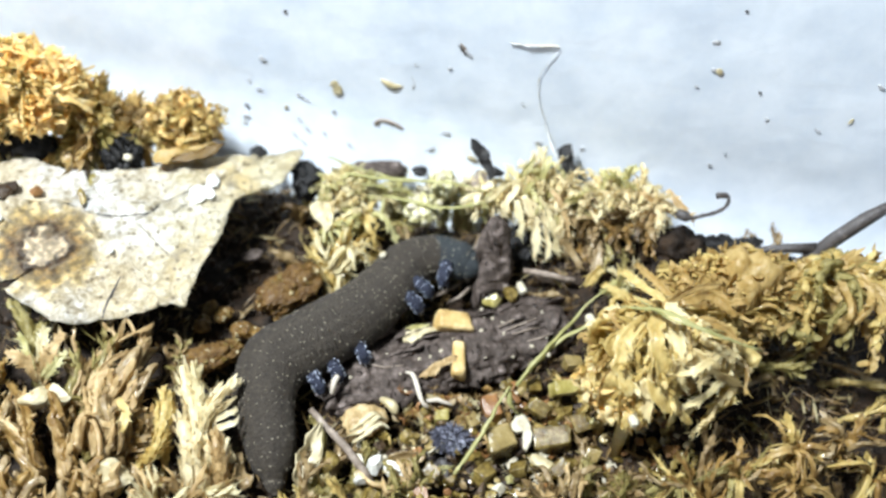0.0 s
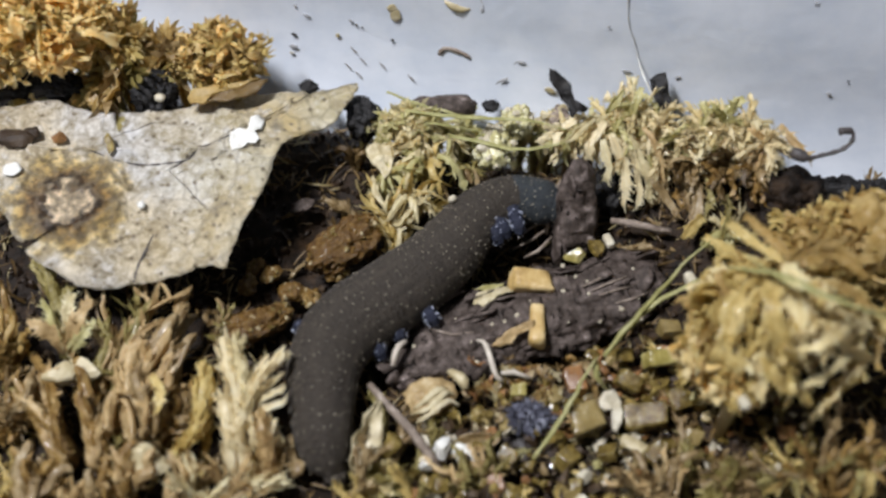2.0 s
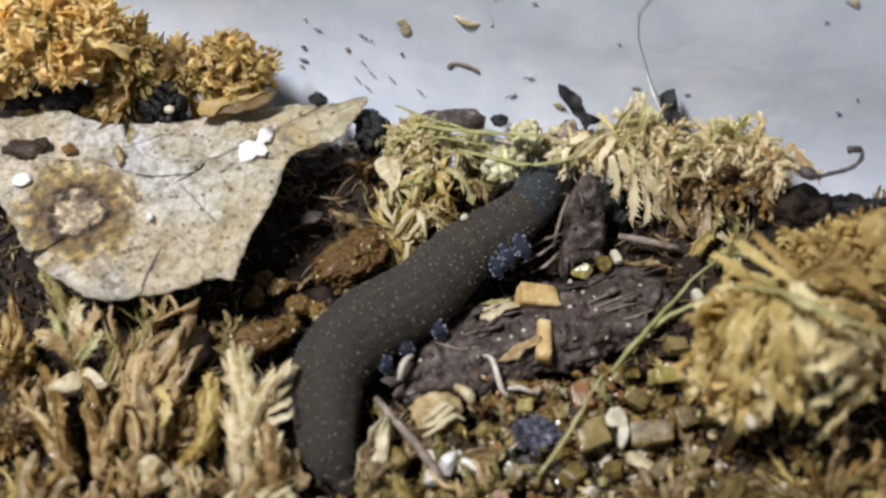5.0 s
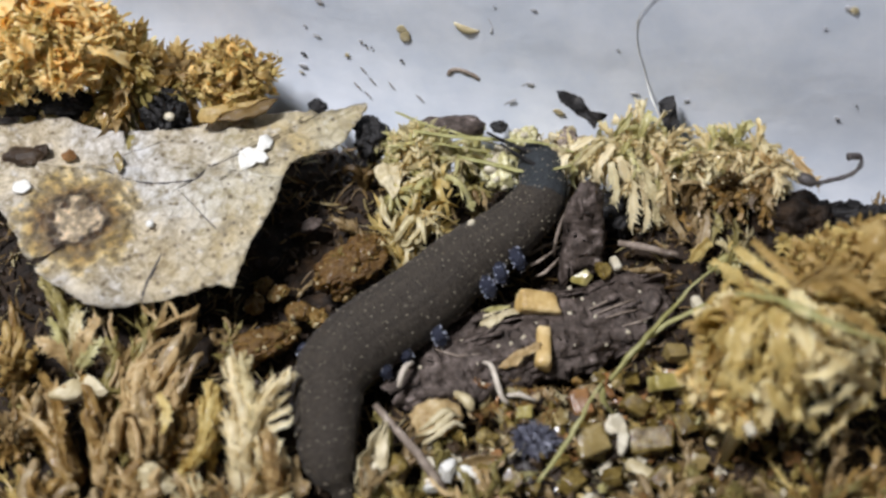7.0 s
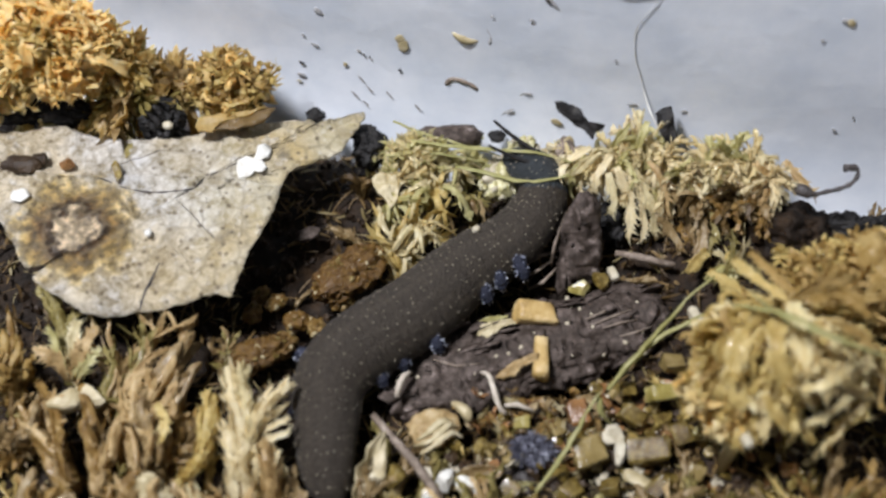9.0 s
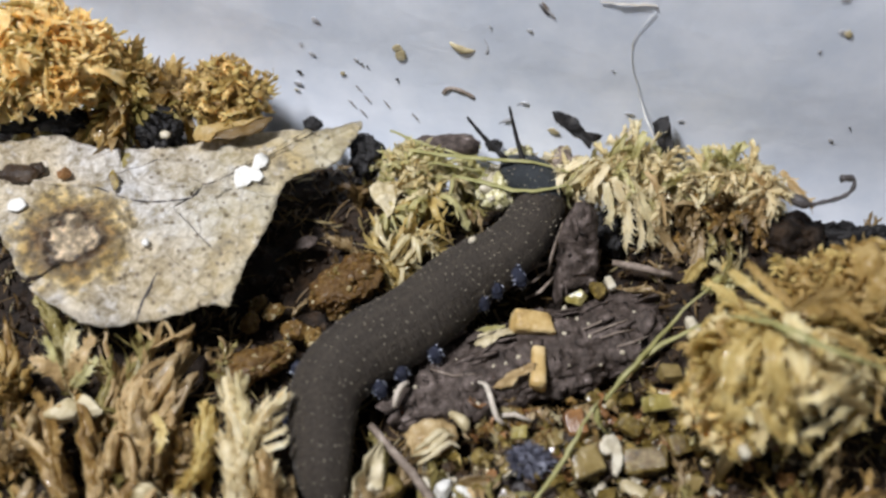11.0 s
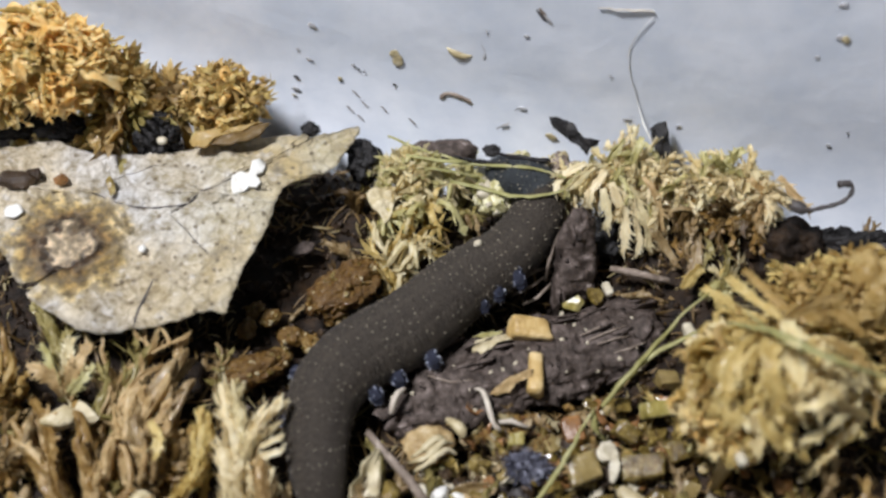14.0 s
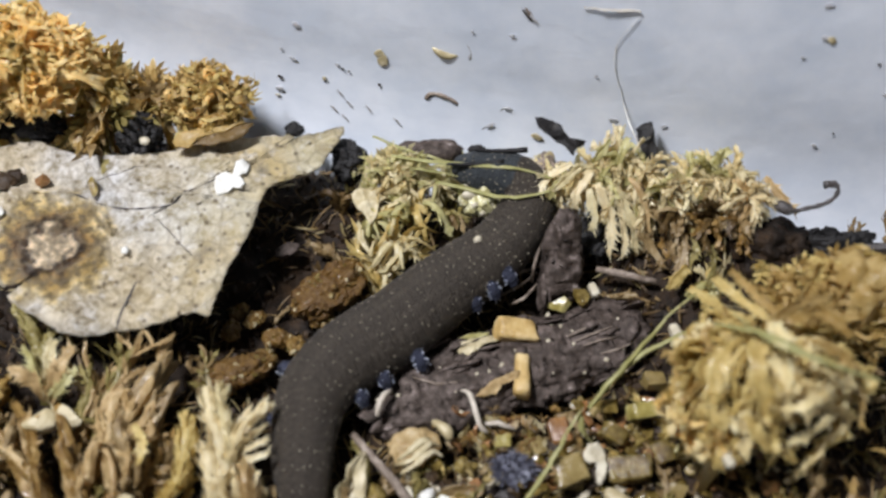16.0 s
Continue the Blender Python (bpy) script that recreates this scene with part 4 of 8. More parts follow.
# ---- bark, twigs and chips ----
def bark_log(name, a, c, wide, deep, seed, mat, label, category, dents=0.28, sub=30, sides=26, ends=0.42, flakes=0, taper=0.0):
    """A split piece of bark from a to c: an uneven, ridged body with broken ends."""
    rng = random.Random(seed)
    a, c = Vector(a), Vector(c)
    w, r, u = basis(c - a)
    b = Build()
    vs, fs = [], []
    for i in range(sub + 1):
        s = i / sub
        p = a.lerp(c, s)
        e = min(1.0, ends + 0.03 + 3.2 * min(s, 1 - s)) if 0 < i < sub else ends
        e *= 1 - taper * s
        for k in range(sides):
            t = 2 * math.pi * k / sides
            q = Vector((s * 6 * (c - a).length / 20, math.cos(t) * 1.3, math.sin(t) * 1.3))
            h = 1 + dents * noise.noise(q * 1.0 + Vector((seed, 0, 0))) + 0.14 * noise.noise(Vector((q.x * 0.6, t * 5.0, seed)) ) + 0.10 * noise.noise(q * 4.5) + 0.06 * noise.noise(q * 11)
            vs.append(tuple(p + (r * math.cos(t) * wide + u * math.sin(t) * deep) * h * e + w * 0.9 * noise.noise(Vector((t * 2, seed, i)))))
    for i in range(sub):
        for k in range(sides):
            x, y = i * sides + k, i * sides + (k + 1) % sides
            fs.append((x, y, y + sides, x + sides))
    fs += [tuple(range(sides))[::-1], tuple(range(sub * sides, (sub + 1) * sides))]
    b.add(vs, fs)
    ob = thing(name, b, [mat], label, category)
    for k in range(flakes):
        i, j = rng.randrange(2, sub - 2), rng.randrange(1, sides // 2)
        q, mid = Vector(vs[i * sides + j]), a.lerp(c, i / sub)
        out = (q - mid).normalized()
        f = Build()
        size = (rng.uniform(0.7, 2.6), rng.uniform(0.4, 1.2), rng.uniform(0.08, 0.18))
        lump(f, (0, 0, 0), size, 0.5, rng, 0, 2, Euler((0, 0, 0)), 0.5)
        d, side, up = basis(out, w)
        flake = part("bark_scale", f, [mat], ob)
        m = Matrix((w, out.cross(w).normalized(), w.cross(out.cross(w)).normalized())).transposed().to_4x4() @ pose(0, 0, 0, rng.uniform(-14, 14), rng.uniform(-14, 14), rng.uniform(-30, 30))
        m.translation = q * MM
        flake.matrix_basis = m
    return ob


bark_log("bark_piece", (-5.72, -11.83, -2.58), (21.6, -2.6, -0.35), 4.4, 1.75, 3, "bark", "grey-brown crumbling piece of bark lying on the soil", "bark", 0.34, 110, 60, 0.5, 46)
bark_log("bark_stump", (13.52, 1.56, -2.24), (13.34, 6.17, 7.01), 2.6, 1.8, 9, "bark", "dark upright bark splinter beside the worm", "bark", 0.36, 40, 30, 0.5, 3, 0.45)
bark_log("bark_piece", (-3.52, 17.48, 1.65), (3.23, 17.72, 1.11), 1.5, 1.1, 21, "bark", "dark brown rotten bark bit by the tub wall", "bark", 0.4, 14, 14)
bark_log("bark_piece", (2.11, -20.13, -4.16), (9.13, -19.48, -4.06), 3.0, 2.0, 27, "bark_dark", "dark wet bark bit half buried in moss", "bark", 0.4, 14, 14)


FACING = Matrix(((1, 0, 0), (0, 0.85, -0.53), (0, 0.53, 0.85))).to_4x4()


def sheet(name, outline, label, category, mat, m, thick=0.16, curl=0.5, seed=1, folds=5.0):
    """A thin ragged piece of dead leaf or bark with a curled surface."""
    rng = random.Random(seed)
    rim = []
    n = len(outline)
    for i, p in enumerate(outline):
        q = outline[(i + 1) % n]
        for k in range(4):
            s = k / 4
            rim.append((p[0] + (q[0] - p[0]) * s + rng.uniform(-0.06, 0.06), p[1] + (q[1] - p[1]) * s + rng.uniform(-0.06, 0.06)))
    cx, cy = sum(p[0] for p in rim) / len(rim), sum(p[1] for p in rim) / len(rim)
    rings, k = 5, len(rim)
    b = Build()
    for side in (0, 1):
        for j in range(rings + 1):
            for x, y in rim:
                x, y = cx + (x - cx) * (0.02 + 0.98 * j / rings), cy + (y - cy) * (0.02 + 0.98 * j / rings)
                b.v.append((x, y, curl * noise.noise((x / folds * 4, y / folds * 4, seed)) + 0.25 * curl * noise.noise((x * 2, y * 2, seed)) - side * thick))
    off = (rings + 1) * k
    for side in (0, 1):
        for j in range(rings):
            for i in range(k):
                a, c = side * off + j * k + i, side * off + j * k + (i + 1) % k
                b.f.append((a, a + k, c + k, c) if side == 0 else (a, c, c + k, a + k))
    for i in range(k):
        a, c = rings * k + i, rings * k + (i + 1) % k
        b.f.append((a, off + a, off + c, c))
    b.m = [0] * len(b.f)
    return thing(name, b, [mat], label, category, at=m)


CHIP_POSE = at_mm((10.26, 14.42, 10.8)) @ FACING
curled_chip = sheet("bark_chip", [(0.0, 0.35), (0.77, 0.41), (1.65, 0.12), (2.54, -0.18), (2.89, -1.01), (3.71, -1.76), (5.13, -1.95), (4.77, -2.42), (4.13, -2.65), (3.95, -3.36), (3.48, -3.04), (3.12, -2.44), (2.42, -2.1), (1.36, -1.38), (0.41, -0.68)], "black curled bark flake hanging by the tub wall", "bark chip", "char", CHIP_POSE, 0.22, 0.9, 3)
sheet("bark_chip", [(-1.1, 1.5), (-0.23, 2.14), (0.52, 2.2), (0.69, 1.04), (1.04, -0.46), (1.39, -2.31), (0.46, -2.89), (-0.35, -2.02), (-0.64, -0.69), (-0.87, 0.58)], "black pointed bark flake standing in pale moss", "bark chip", "char", at_mm((22.02, 14.43, 7.5)) @ FACING, 0.25, 0.6, 4)


def stick(name, pts, radii, mat, label, cat="twig", sides=8, rough=0.1):
    b = Build()
    tube(b, pts, radii, sides, 0, 1.0, rough, random.Random(int(abs(pts[0][0]) * 31) + len(pts)))
    return thing(name, b, [mat], label, cat)


stick("twig", [(-7.12, -14.92, 0.16), (-5.43, -17, 0.38), (-2.97, -19.73, 0.26), (-1.1, -22.24, -0.27), (-0.03, -23.32, -2.43)], [0.32, 0.42, 0.45, 0.5, 0.5], "twig", "thin grey-brown dry twig lying across the moss")
stick("twig", spline([(33.37, 6.63, 8.4), (34.27, 5.89, 8.8), (35.34, 5.24, 9.0), (36.41, 5.39, 9.2), (37.66, 5.61, 9.4), (38.78, 6.03, 9.6), (39.49, 6.65, 9.8), (39.78, 7.39, 10.0), (39.32, 7.65, 10.2), (38.38, 7.49, 10.3)], 28), [(0.3 + 0.16 * i) if i < 3 else (0.62 if i < 7 else (0.22 + 0.04 * math.sin(i * 1.9) + (0.14 if i > 23 else 0))) for i in range(28)], "twig_dark", "thin dark hooked twig sticking out of moss")
stick("twig", [(55.98, 2.99, 15), (53.36, 2.28, 13), (50.72, 1.73, 10), (48.6, 0.95, 7), (47.79, 0.72, 3)], [0.55, 0.75, 0.85, 1.0, 0.9], "twig_dark", "dark grey forked twig standing in the moss")
stick("twig", [(49.24, 1.61, 8.5), (45.87, 1.91, 8), (42.69, 2.9, 6), (40.59, 3.08, 4)], [0.7, 0.5, 0.4, 0.3], "twig_dark", "side fork of the dark grey twig")
stick("twig", [(16.93, 3.07, 1.19), (19.1, 2.3, 1.72), (22.71, 1.27, 1.86)], [0.3, 0.42, 0.3], "twig", "short pale twig bit on the bark")
stick("root_fibre", spline([(3.11, -10.39, 0.5), (3.75, -10.81, 0.9), (4.21, -11.97, 1.1), (4.52, -13.37, 1.1), (4.94, -14.43, 0.9), (5.61, -14.62, 0.3)], 14), [0.16, 0.2, 0.24, 0.27, 0.28, 0.29, 0.29, 0.3, 0.3, 0.29, 0.28, 0.26, 0.24, 0.16], "root", "short wavy white root on the bark", "root")
stick("root_fibre", spline([(-3.69, -10.44, 0.4), (-4.31, -11.17, 0.9), (-4.71, -12.12, 0.9), (-4.96, -13.13, 0.4)], 9), [0.2, 0.26, 0.3, 0.33, 0.34, 0.33, 0.3, 0.26, 0.2], "root", "short bent white root beside the worm's feet", "root")
stick("root_fibre", spline([(0.37, -13.45, 0.0), (1.12, -14.03, 0.4), (1.76, -14.71, 0.4), (1.98, -15.34, 0.0)], 9), [0.2, 0.34, 0.42, 0.5, 0.55, 0.58, 0.55, 0.45, 0.28], "pale", "pale curved root stub on the moss", "root")
stick("root_fibre", [(5.4, -13.47, -0.33), (6.56, -13.59, 0.21), (8.2, -14.05, -0.26)], [0.2, 0.3, 0.16], "root", "dull white root stub under the bark", "root")
stick("root_fibre", [(11.91, 7.29, 2.35), (11.21, 5.6, 1.7), (10.66, 3.89, 0.57), (10.51, 3.12, -1.5)], [0.12, 0.2, 0.2, 0.2], "twig", "thin pale fibre between worm and bark", "root")
for k, (p, q, r) in enumerate([((11.13, 4.13, -1.43), (8.94, 1.87, -0.63), (6.97, 1.37, -1.77)), ((11.45, 3.4, -1.92), (9.51, 0.68, -0.9), (8.15, 0.63, -2.21)), ((12.05, 5.13, -1.32), (9.57, 3.69, -0.44), (7.91, 3.38, -1.99))]):
    stick("root_fibre", [p, q, r], [0.12, 0.2, 0.15], "twig", "fine brown root fibre in the soil", "root")


# ---- grains, flakes and lumps ----
def grain(p, size, mat, label, turn=0.0, angular=0.75, rough=0.10, cat="grain", name="gravel_grain", seed=1, tilt=(0, 0), group="", sub=3, smooth=True):
    b = Build()
    if smooth:
        lump(b, (0, 0, 0), size, rough, random.Random(seed), 0, sub, Euler((0, 0, 0)), angular)
    else:
        crystal(b, (size[0] * 1.1, size[1] * 1.1, size[2] * 1.1), random.Random(seed))
        mat = "crystal" if mat == "grain_olive" else mat
    return thing(name, b, [mat], label, cat, group, at=at_mm(p, tilt[0], tilt[1], turn), smooth=smooth)


def block(p, size, mat, label, turn=0.0, tilt=(0, 0), seed=1, worn=0.28, cat="grain", name="gravel_grain", group=""):
    """A worn box-shaped pellet: flat faces, rounded edges, small dents."""
    rng = random.Random(seed)
    bm = bmesh.new()
    bmesh.ops.create_cube(bm, size=2.0)
    for v in bm.verts:
        v.co = Vector((v.co.x * size[0] * rng.uniform(0.66, 1.1), v.co.y * size[1] * rng.uniform(0.62, 1.12), v.co.z * size[2] * rng.uniform(0.7, 1.1)))
    bmesh.ops.bevel(bm, geom=bm.edges[:], offset=worn * min(size), segments=3, profile=0.6, affect="EDGES")
    bmesh.ops.subdivide_edges(bm, edges=[e for e in bm.edges if e.calc_length() > 0.5 * min(size)], cuts=3, use_grid_fill=True)
    b = Build()
    b.add([tuple(v.co * (1 + 0.10 * noise.noise(v.co * 1.1 + Vector((seed * 3, 0, 0))) + 0.05 * noise.noise(v.co * 3.5))) for v in bm.verts], [tuple(v.index for v in q.verts) for q in bm.faces])
    bm.free()
    return thing(name, b, [mat], label, cat, group, at=at_mm(p, tilt[0], tilt[1], turn))


block((8.6, -3.62, 0.46), (2.3, 1.25, 1.1), "grain", "tan blocky wood pellet lying on the bark", -4, (4, 6), 2, 0.55)
block((8.95, -8.91, 0.46), (0.95, 2.3, 1.1), "grain", "tan upright wood pellet lying on the bark", -3, (-4, 3), 3, 0.6)
block((13.38, -18.4, -0.1), (1.6, 1.45, 1.7), "grain_tan", "large tan cube-like grain in the gravel", 14, (10, -6), 5, 0.2)
sheet("splinter", [(-1.9, -1.09), (-1.21, -0.29), (-0.4, 0.4), (1.44, 1.32), (2.24, 1.44), (2.13, 0.75), (0.63, 0.06), (0.06, -0.75), (-0.98, -1.09)], "tan torn wood splinter on the bark", "splinter", "moss_tan", at_mm((6.4, -10.07, 1.0)) @ FACING, 0.5, 0.5, 5)
sheet("splinter", [(-1.84, -0.75), (-1.38, 0.29), (-0.46, 0.63), (1.61, 0.98), (2.19, 0.52), (0.81, 0.17), (0.12, -0.4), (-0.81, -0.98)], "pale torn splinter beside the bark", "splinter", "pale", at_mm((4.56, -5.46, 0.4)) @ FACING, 0.4, 0.5, 6)
sheet("splinter", [(-1.44, -0.23), (-0.29, 0.23), (1.55, 0.35), (1.44, -0.12), (-0.17, -0.35)], "pale narrow splinter beside the bark", "splinter", "moss_green", at_mm((4.29, -4.38, 0.4)) @ FACING, 0.3, 0.4, 7)
grain((13.3, -0.6, 0.4), (1.1, 0.85, 0.7), "grain_yellow", "yellow-green wet grain at the foot of the bark splinter", 20, 0.8, 0.4, seed=7, smooth=False)
grain((15.4, 0.3, 0.5), (0.7, 1.2, 0.8), "grain_olive", "olive-yellow wet grain at the foot of the bark splinter", 10, 0.8, 0.4, seed=8, smooth=False)
grain((16.54, 0.78, 0.83), (0.5, 0.9, 0.5), "perlite", "tiny white grain by the bark", 20, seed=8)
grain((23.71, -5.88, 3.94), (0.6, 1.3, 0.6), "perlite", "small white oblong grain in the moss", 20, seed=9)
block((20.34, -12.6, 1.35), (1.7, 0.95, 0.85), "grain_yellow", "yellow-green wet grain under the grass", 10, (12, 8), 10, 0.3)
block((12.41, -14.45, -0.45), (1.1, 1.5, 1.0), "grain_rust", "rust-brown grain in the gravel", 8, (6, -4), 12, 0.25)
block((6.97, -15.3, -0.6), (0.85, 0.75, 0.7), "grain_yellow", "small yellow-green cube-like grain in the gravel", 4, (8, 4), 13, 0.2)
block((19.01, -17.87, -0.5), (2.1, 1.5, 1.2), "crystal", "large wet olive grain in the gravel", 6, (6, -8), 14, 0.18)
sheet("flake", [(-1.2, 0.99), (-0.68, 1.62), (0.18, 1.86), (0.79, 1.42), (0.88, 0.52), (1.08, -0.37), (0.74, -1.49), (0.21, -2.37), (-0.18, -2.05), (0.16, -0.83), (0.06, 0.06), (-0.59, -0.17), (-1.09, 0.27)], "white bent flake beside a grain", "flake", "perlite", at_mm((15.56, -17.63, 0.9)), 0.4, 0.5, 15)
grain((17.69, -20.79, -0.36), (1.6, 0.7, 0.4), "pale", "pale flat flake on the gravel", -30, 0.3, 0.2, "flake", "flake", 17)
grain((25.3, -21.29, 10.23), (0.5, 0.7, 0.5), "perlite", "small white grain stuck in moss", 20, 0.3, seed=18)
sheet("flake", [(-1.59, -0.89), (-1.43, 0.34), (-0.67, 0.86), (0.18, 0.51), (0.4, 1.82), (1.04, 2.49), (1.74, 1.92), (1.67, 0.76), (1.01, 0.31), (1.56, -0.54), (1.16, -1.19), (0.4, -1.13), (-0.04, -1.85), (-1.17, -2.08)], "white torn paper-like flake on the dead leaf", "flake", "paper", at_mm((-20.49, 10.76, 5.45)), 0.18, 0.35, 19)
grain((-43.2, 5.82, 5.99), (0.95, 0.85, 0.2), "paper", "round white flake on the dead leaf", 0, 0.1, 0.2, "flake", "flake", 22)
grain((-29.74, 1.6, 5.9), (0.4, 0.45, 0.3), "paper", "tiny white speck on the dead leaf", 0, 0.1, 0.2, "flake", "flake", 23)
grain((-33.94, 8.82, 6.26), (0.5, 1.2, 0.45), "grain_olive", "olive seed-like grain on the dead leaf", 20, 0.85, 0.3, seed=24, sub=2, smooth=False)
grain((-39.19, 9.55, 6.19), (0.7, 0.7, 0.6), "grain_rust", "brown seed on the dead leaf", 0, 0.85, 0.3, seed=25, sub=2, smooth=False)
grain((-43.67, 9.54, 6), (2.0, 1.1, 0.8), "crumb", "dark soil crumb on the dead leaf", -10, 0.1, 0.4, "soil crumb", "soil_crumb", 26)
grain((-42.08, 10.22, 5.99), (0.9, 0.7, 0.6), "crumb", "dark soil crumb on the dead leaf", 30, 0.1, 0.4, "soil crumb", "soil_crumb", 28)
sheet("flake", [(-1.69, 0.41), (-1.13, 1.3), (0.24, 1.62), (1.88, 1.21), (2.14, 0.26), (1.33, -0.27), (1.03, -2.15), (0.36, -3.16), (-0.15, -2.03), (-1.14, -1.04)], "cream crumpled flake lying in the moss", "flake", "pale", at_mm((-6.69, 11.05, 1.6)), 0.4, 0.9, 29)
grain((-0.07, -21.19, -0.38), (0.9, 1.0, 0.8), "paper", "white perlite grain in the moss", 0, 0.3, 0.25, seed=33, smooth=False)
grain((1.81, -21.83, -0.63), (0.9, 1.1, 0.8), "paper", "white perlite grain in the moss", 40, 0.3, 0.25, seed=34, smooth=False)
grain((-1.61, -22.7, -0.51), (0.8, 0.7, 0.7), "paper", "white perlite grain in the moss", 80, 0.3, 0.25, seed=35, smooth=False)
grain((-36.31, -14.55, 1.19), (1.6, 1.3, 1.0), "pale", "cream-white perlite grain between moss strands", 10, 0.3, 0.25, seed=36, smooth=False)
grain((-33.88, -14.06, 0.97), (1.4, 1.5, 1.0), "pale", "cream-white perlite grain between moss strands", 60, 0.3, 0.25, seed=37, smooth=False)
grain((-26.69, -23.4, 1.95), (1.9, 1.3, 1.1), "pale", "large cream lump among moss strands", 10, 0.3, 0.2, seed=38, smooth=False)
grain((-29.21, 13.81, 7.41), (0.55, 0.45, 0.4), "perlite", "small white grain above the dead leaf", 0, 0.2, seed=39)
grain((-15.12, 6.85, -2.01), (1.4, 0.8, 0.5), "bark", "grey wet flake in the dark hollow", 25, 0.3, 0.3, "flake", "flake", 40)
grain((-5.31, -21.01, -0.79), (1.3, 1.2, 1.0), "grain_olive", "yellow wet grain in the moss", 25, 0.85, 0.3, seed=41, sub=2, smooth=False)
grain((10.25, -19.89, -1.54), (1.1, 0.9, 0.8), "grain_olive", "olive wet grain in the gravel", 25, 0.85, 0.3, seed=42, sub=2, smooth=False)

for k, (p, s, label) in enumerate([((15.01, -21.56, -0.18), 1.2, "wet amber crystal-like grain in the gravel"), ((19.39, -21.59, 0.06), 1.3, "wet olive crystal-like grain in the gravel"), ((22.9, -20.39, 0.51), 1.1, "dull olive crystal-like grain in the gravel"), ((21.87, -16.31, 0.51), 1.3, "wet olive crystal-like grain in the gravel"),
                                   ((17.55, -14.47, 0.12), 1.4, "wet amber crystal-like grain in the gravel"), ((21.55, -9.6, 1.29), 1.3, "wet olive crystal-like grain in the gravel"), ((11.4, -21.88, -0.66), 1.3, "wet olive crystal-like grain in the gravel"), ((24.1, -16.35, 1.34), 1.2, "wet amber crystal-like grain in the gravel"),
                                   ((10.37, -15.51, -1.08), 1.2, "wet amber crystal-like grain in the gravel"), ((5.96, -21.81, -1.07), 1.2, "dull olive crystal-like grain in the gravel"), ((17.14, -11.99, 0.47), 1.1, "wet olive crystal-like grain in the gravel")]):
    block(p, (s * 0.85, s * 0.68, s * 0.62), ("crystal", "crystal", "grain_tan")[k % 3], label, 37 * k, (31 * k % 40 - 20, 53 * k % 50 - 25), 300 + k, 0.16, group="loose gravel")

# loose gravel on the right, under and beside the grass
gravel_rng = random.Random(77)
gravel_kinds = [("grain_olive", "small wet olive gravel grain"), ("grain_rust", "small rust-brown gravel grain"), ("grain_tan", "small tan gravel grain"), ("crumb", "small dark gravel grain"), ("perlite", "small white perlite grain")]
fine_gravel = Build()
for k in range(900):
    x, y = gravel_rng.uniform(-4, 34), gravel_rng.uniform(-34, -10.5)
    if y > -14 and x < 14 or y > -17 and x < 5:
        continue
    mat, label = gravel_rng.choices(gravel_kinds, (7, 2.4, 2.2, 3, 1.3))[0]
    s = gravel_rng.uniform(0.45, 1.1) ** 1.3 if x < 22 else gravel_rng.uniform(0.35, 0.9)
    z = max(soil_z(x, y) + 0.3, -3.4 + gravel_rng.uniform(0, 2.6))
    size, turn = (s * gravel_rng.uniform(0.8, 1.4), s, s * 0.8), gravel_rng.uniform(0, 180)
    if k < 300:
        grain((x, y, z), size, mat, label, turn, seed=100 + k, tilt=(gravel_rng.uniform(-50, 50), gravel_rng.uniform(-50, 50)), group="loose gravel", smooth=False)
        continue
    bit = Build()
    crystal(bit, size, random.Random(100 + k))
    m = pose(0, 0, 0, 0, 0, turn)
    fine_gravel.add([tuple(m @ Vector(v) * 0.75 + Vector((x, y, z + 0.4))) for v in bit.v], bit.f, [q for q, _ in gravel_kinds].index(mat))
thing("fine_gravel", fine_gravel, ["crystal" if q == "grain_olive" else q for q, _ in gravel_kinds], "fine wet gravel grains between the larger ones", "gravel", kind="stuff", smooth=False)


# tiny pale grains for the bark's white specks, glints put in as colour
for k, p in enumerate([(1.04, -7.49, -0.46), (4.63, -8.27, -0.19), (11.87, -1.58, -0.25), (-5.0, -10.81, -0.88), (17.29, -6.95, 0.62), (12.13, -2.95, 0.32), (15.02, -8.54, 1.02), (5.28, -10.52, -0.23), (18.74, -2.48, 0.85), (11.66, -5.01, 0.72), (8.36, -6.02, 0.6), (12.99, -3.2, 0.52), (19.05, -8.04, 0.68), (14.11, -3.85, 0.67), (-2.97, -10.45, -0.67), (2.56, -10.3, -0.03), (14.2, -5.18, 0.45), (3.12, -12.06, -0.88), (19.02, -5.75, 0.63), (7.07, -7.5, 0.34), (11.96, -8.58, 0.88), (5.86, -8.02, -0.07)]):
    s = 0.10 + 0.035 * (k * 7 % 5)
    grain(p, (s * 1.3, s, s), "perlite", "tiny pale glint speck on the bark", 40 * k, 0.4, 0.3, "grit", "grit_speck", 600 + k, group="grit on the bark", sub=2)
for k, pts in enumerate([[(14.34, -5.0, 0.69), (16.02, -4.34, 1.06), (17.97, -3.69, 1.44)], [(15.13, -5.53, 0.88), (16.83, -4.97, 0.96), (18.55, -4.51, 0.88)], [(13.52, -4.54, 0.76), (15.13, -4.01, 1.4), (16.62, -3.25, 1.3)], [(-1.54, -8.62, -0.35), (0.69, -9.31, -0.36), (2.88, -9.31, 0.21)], [(16.75, -6.41, 0.82), (18.43, -5.95, 0.96), (20.24, -4.96, 0.59)]]):
    stick("root_fibre", pts, [0.07, 0.13, 0.06], "twig", "fine grey fibre lying on the bark", "root")


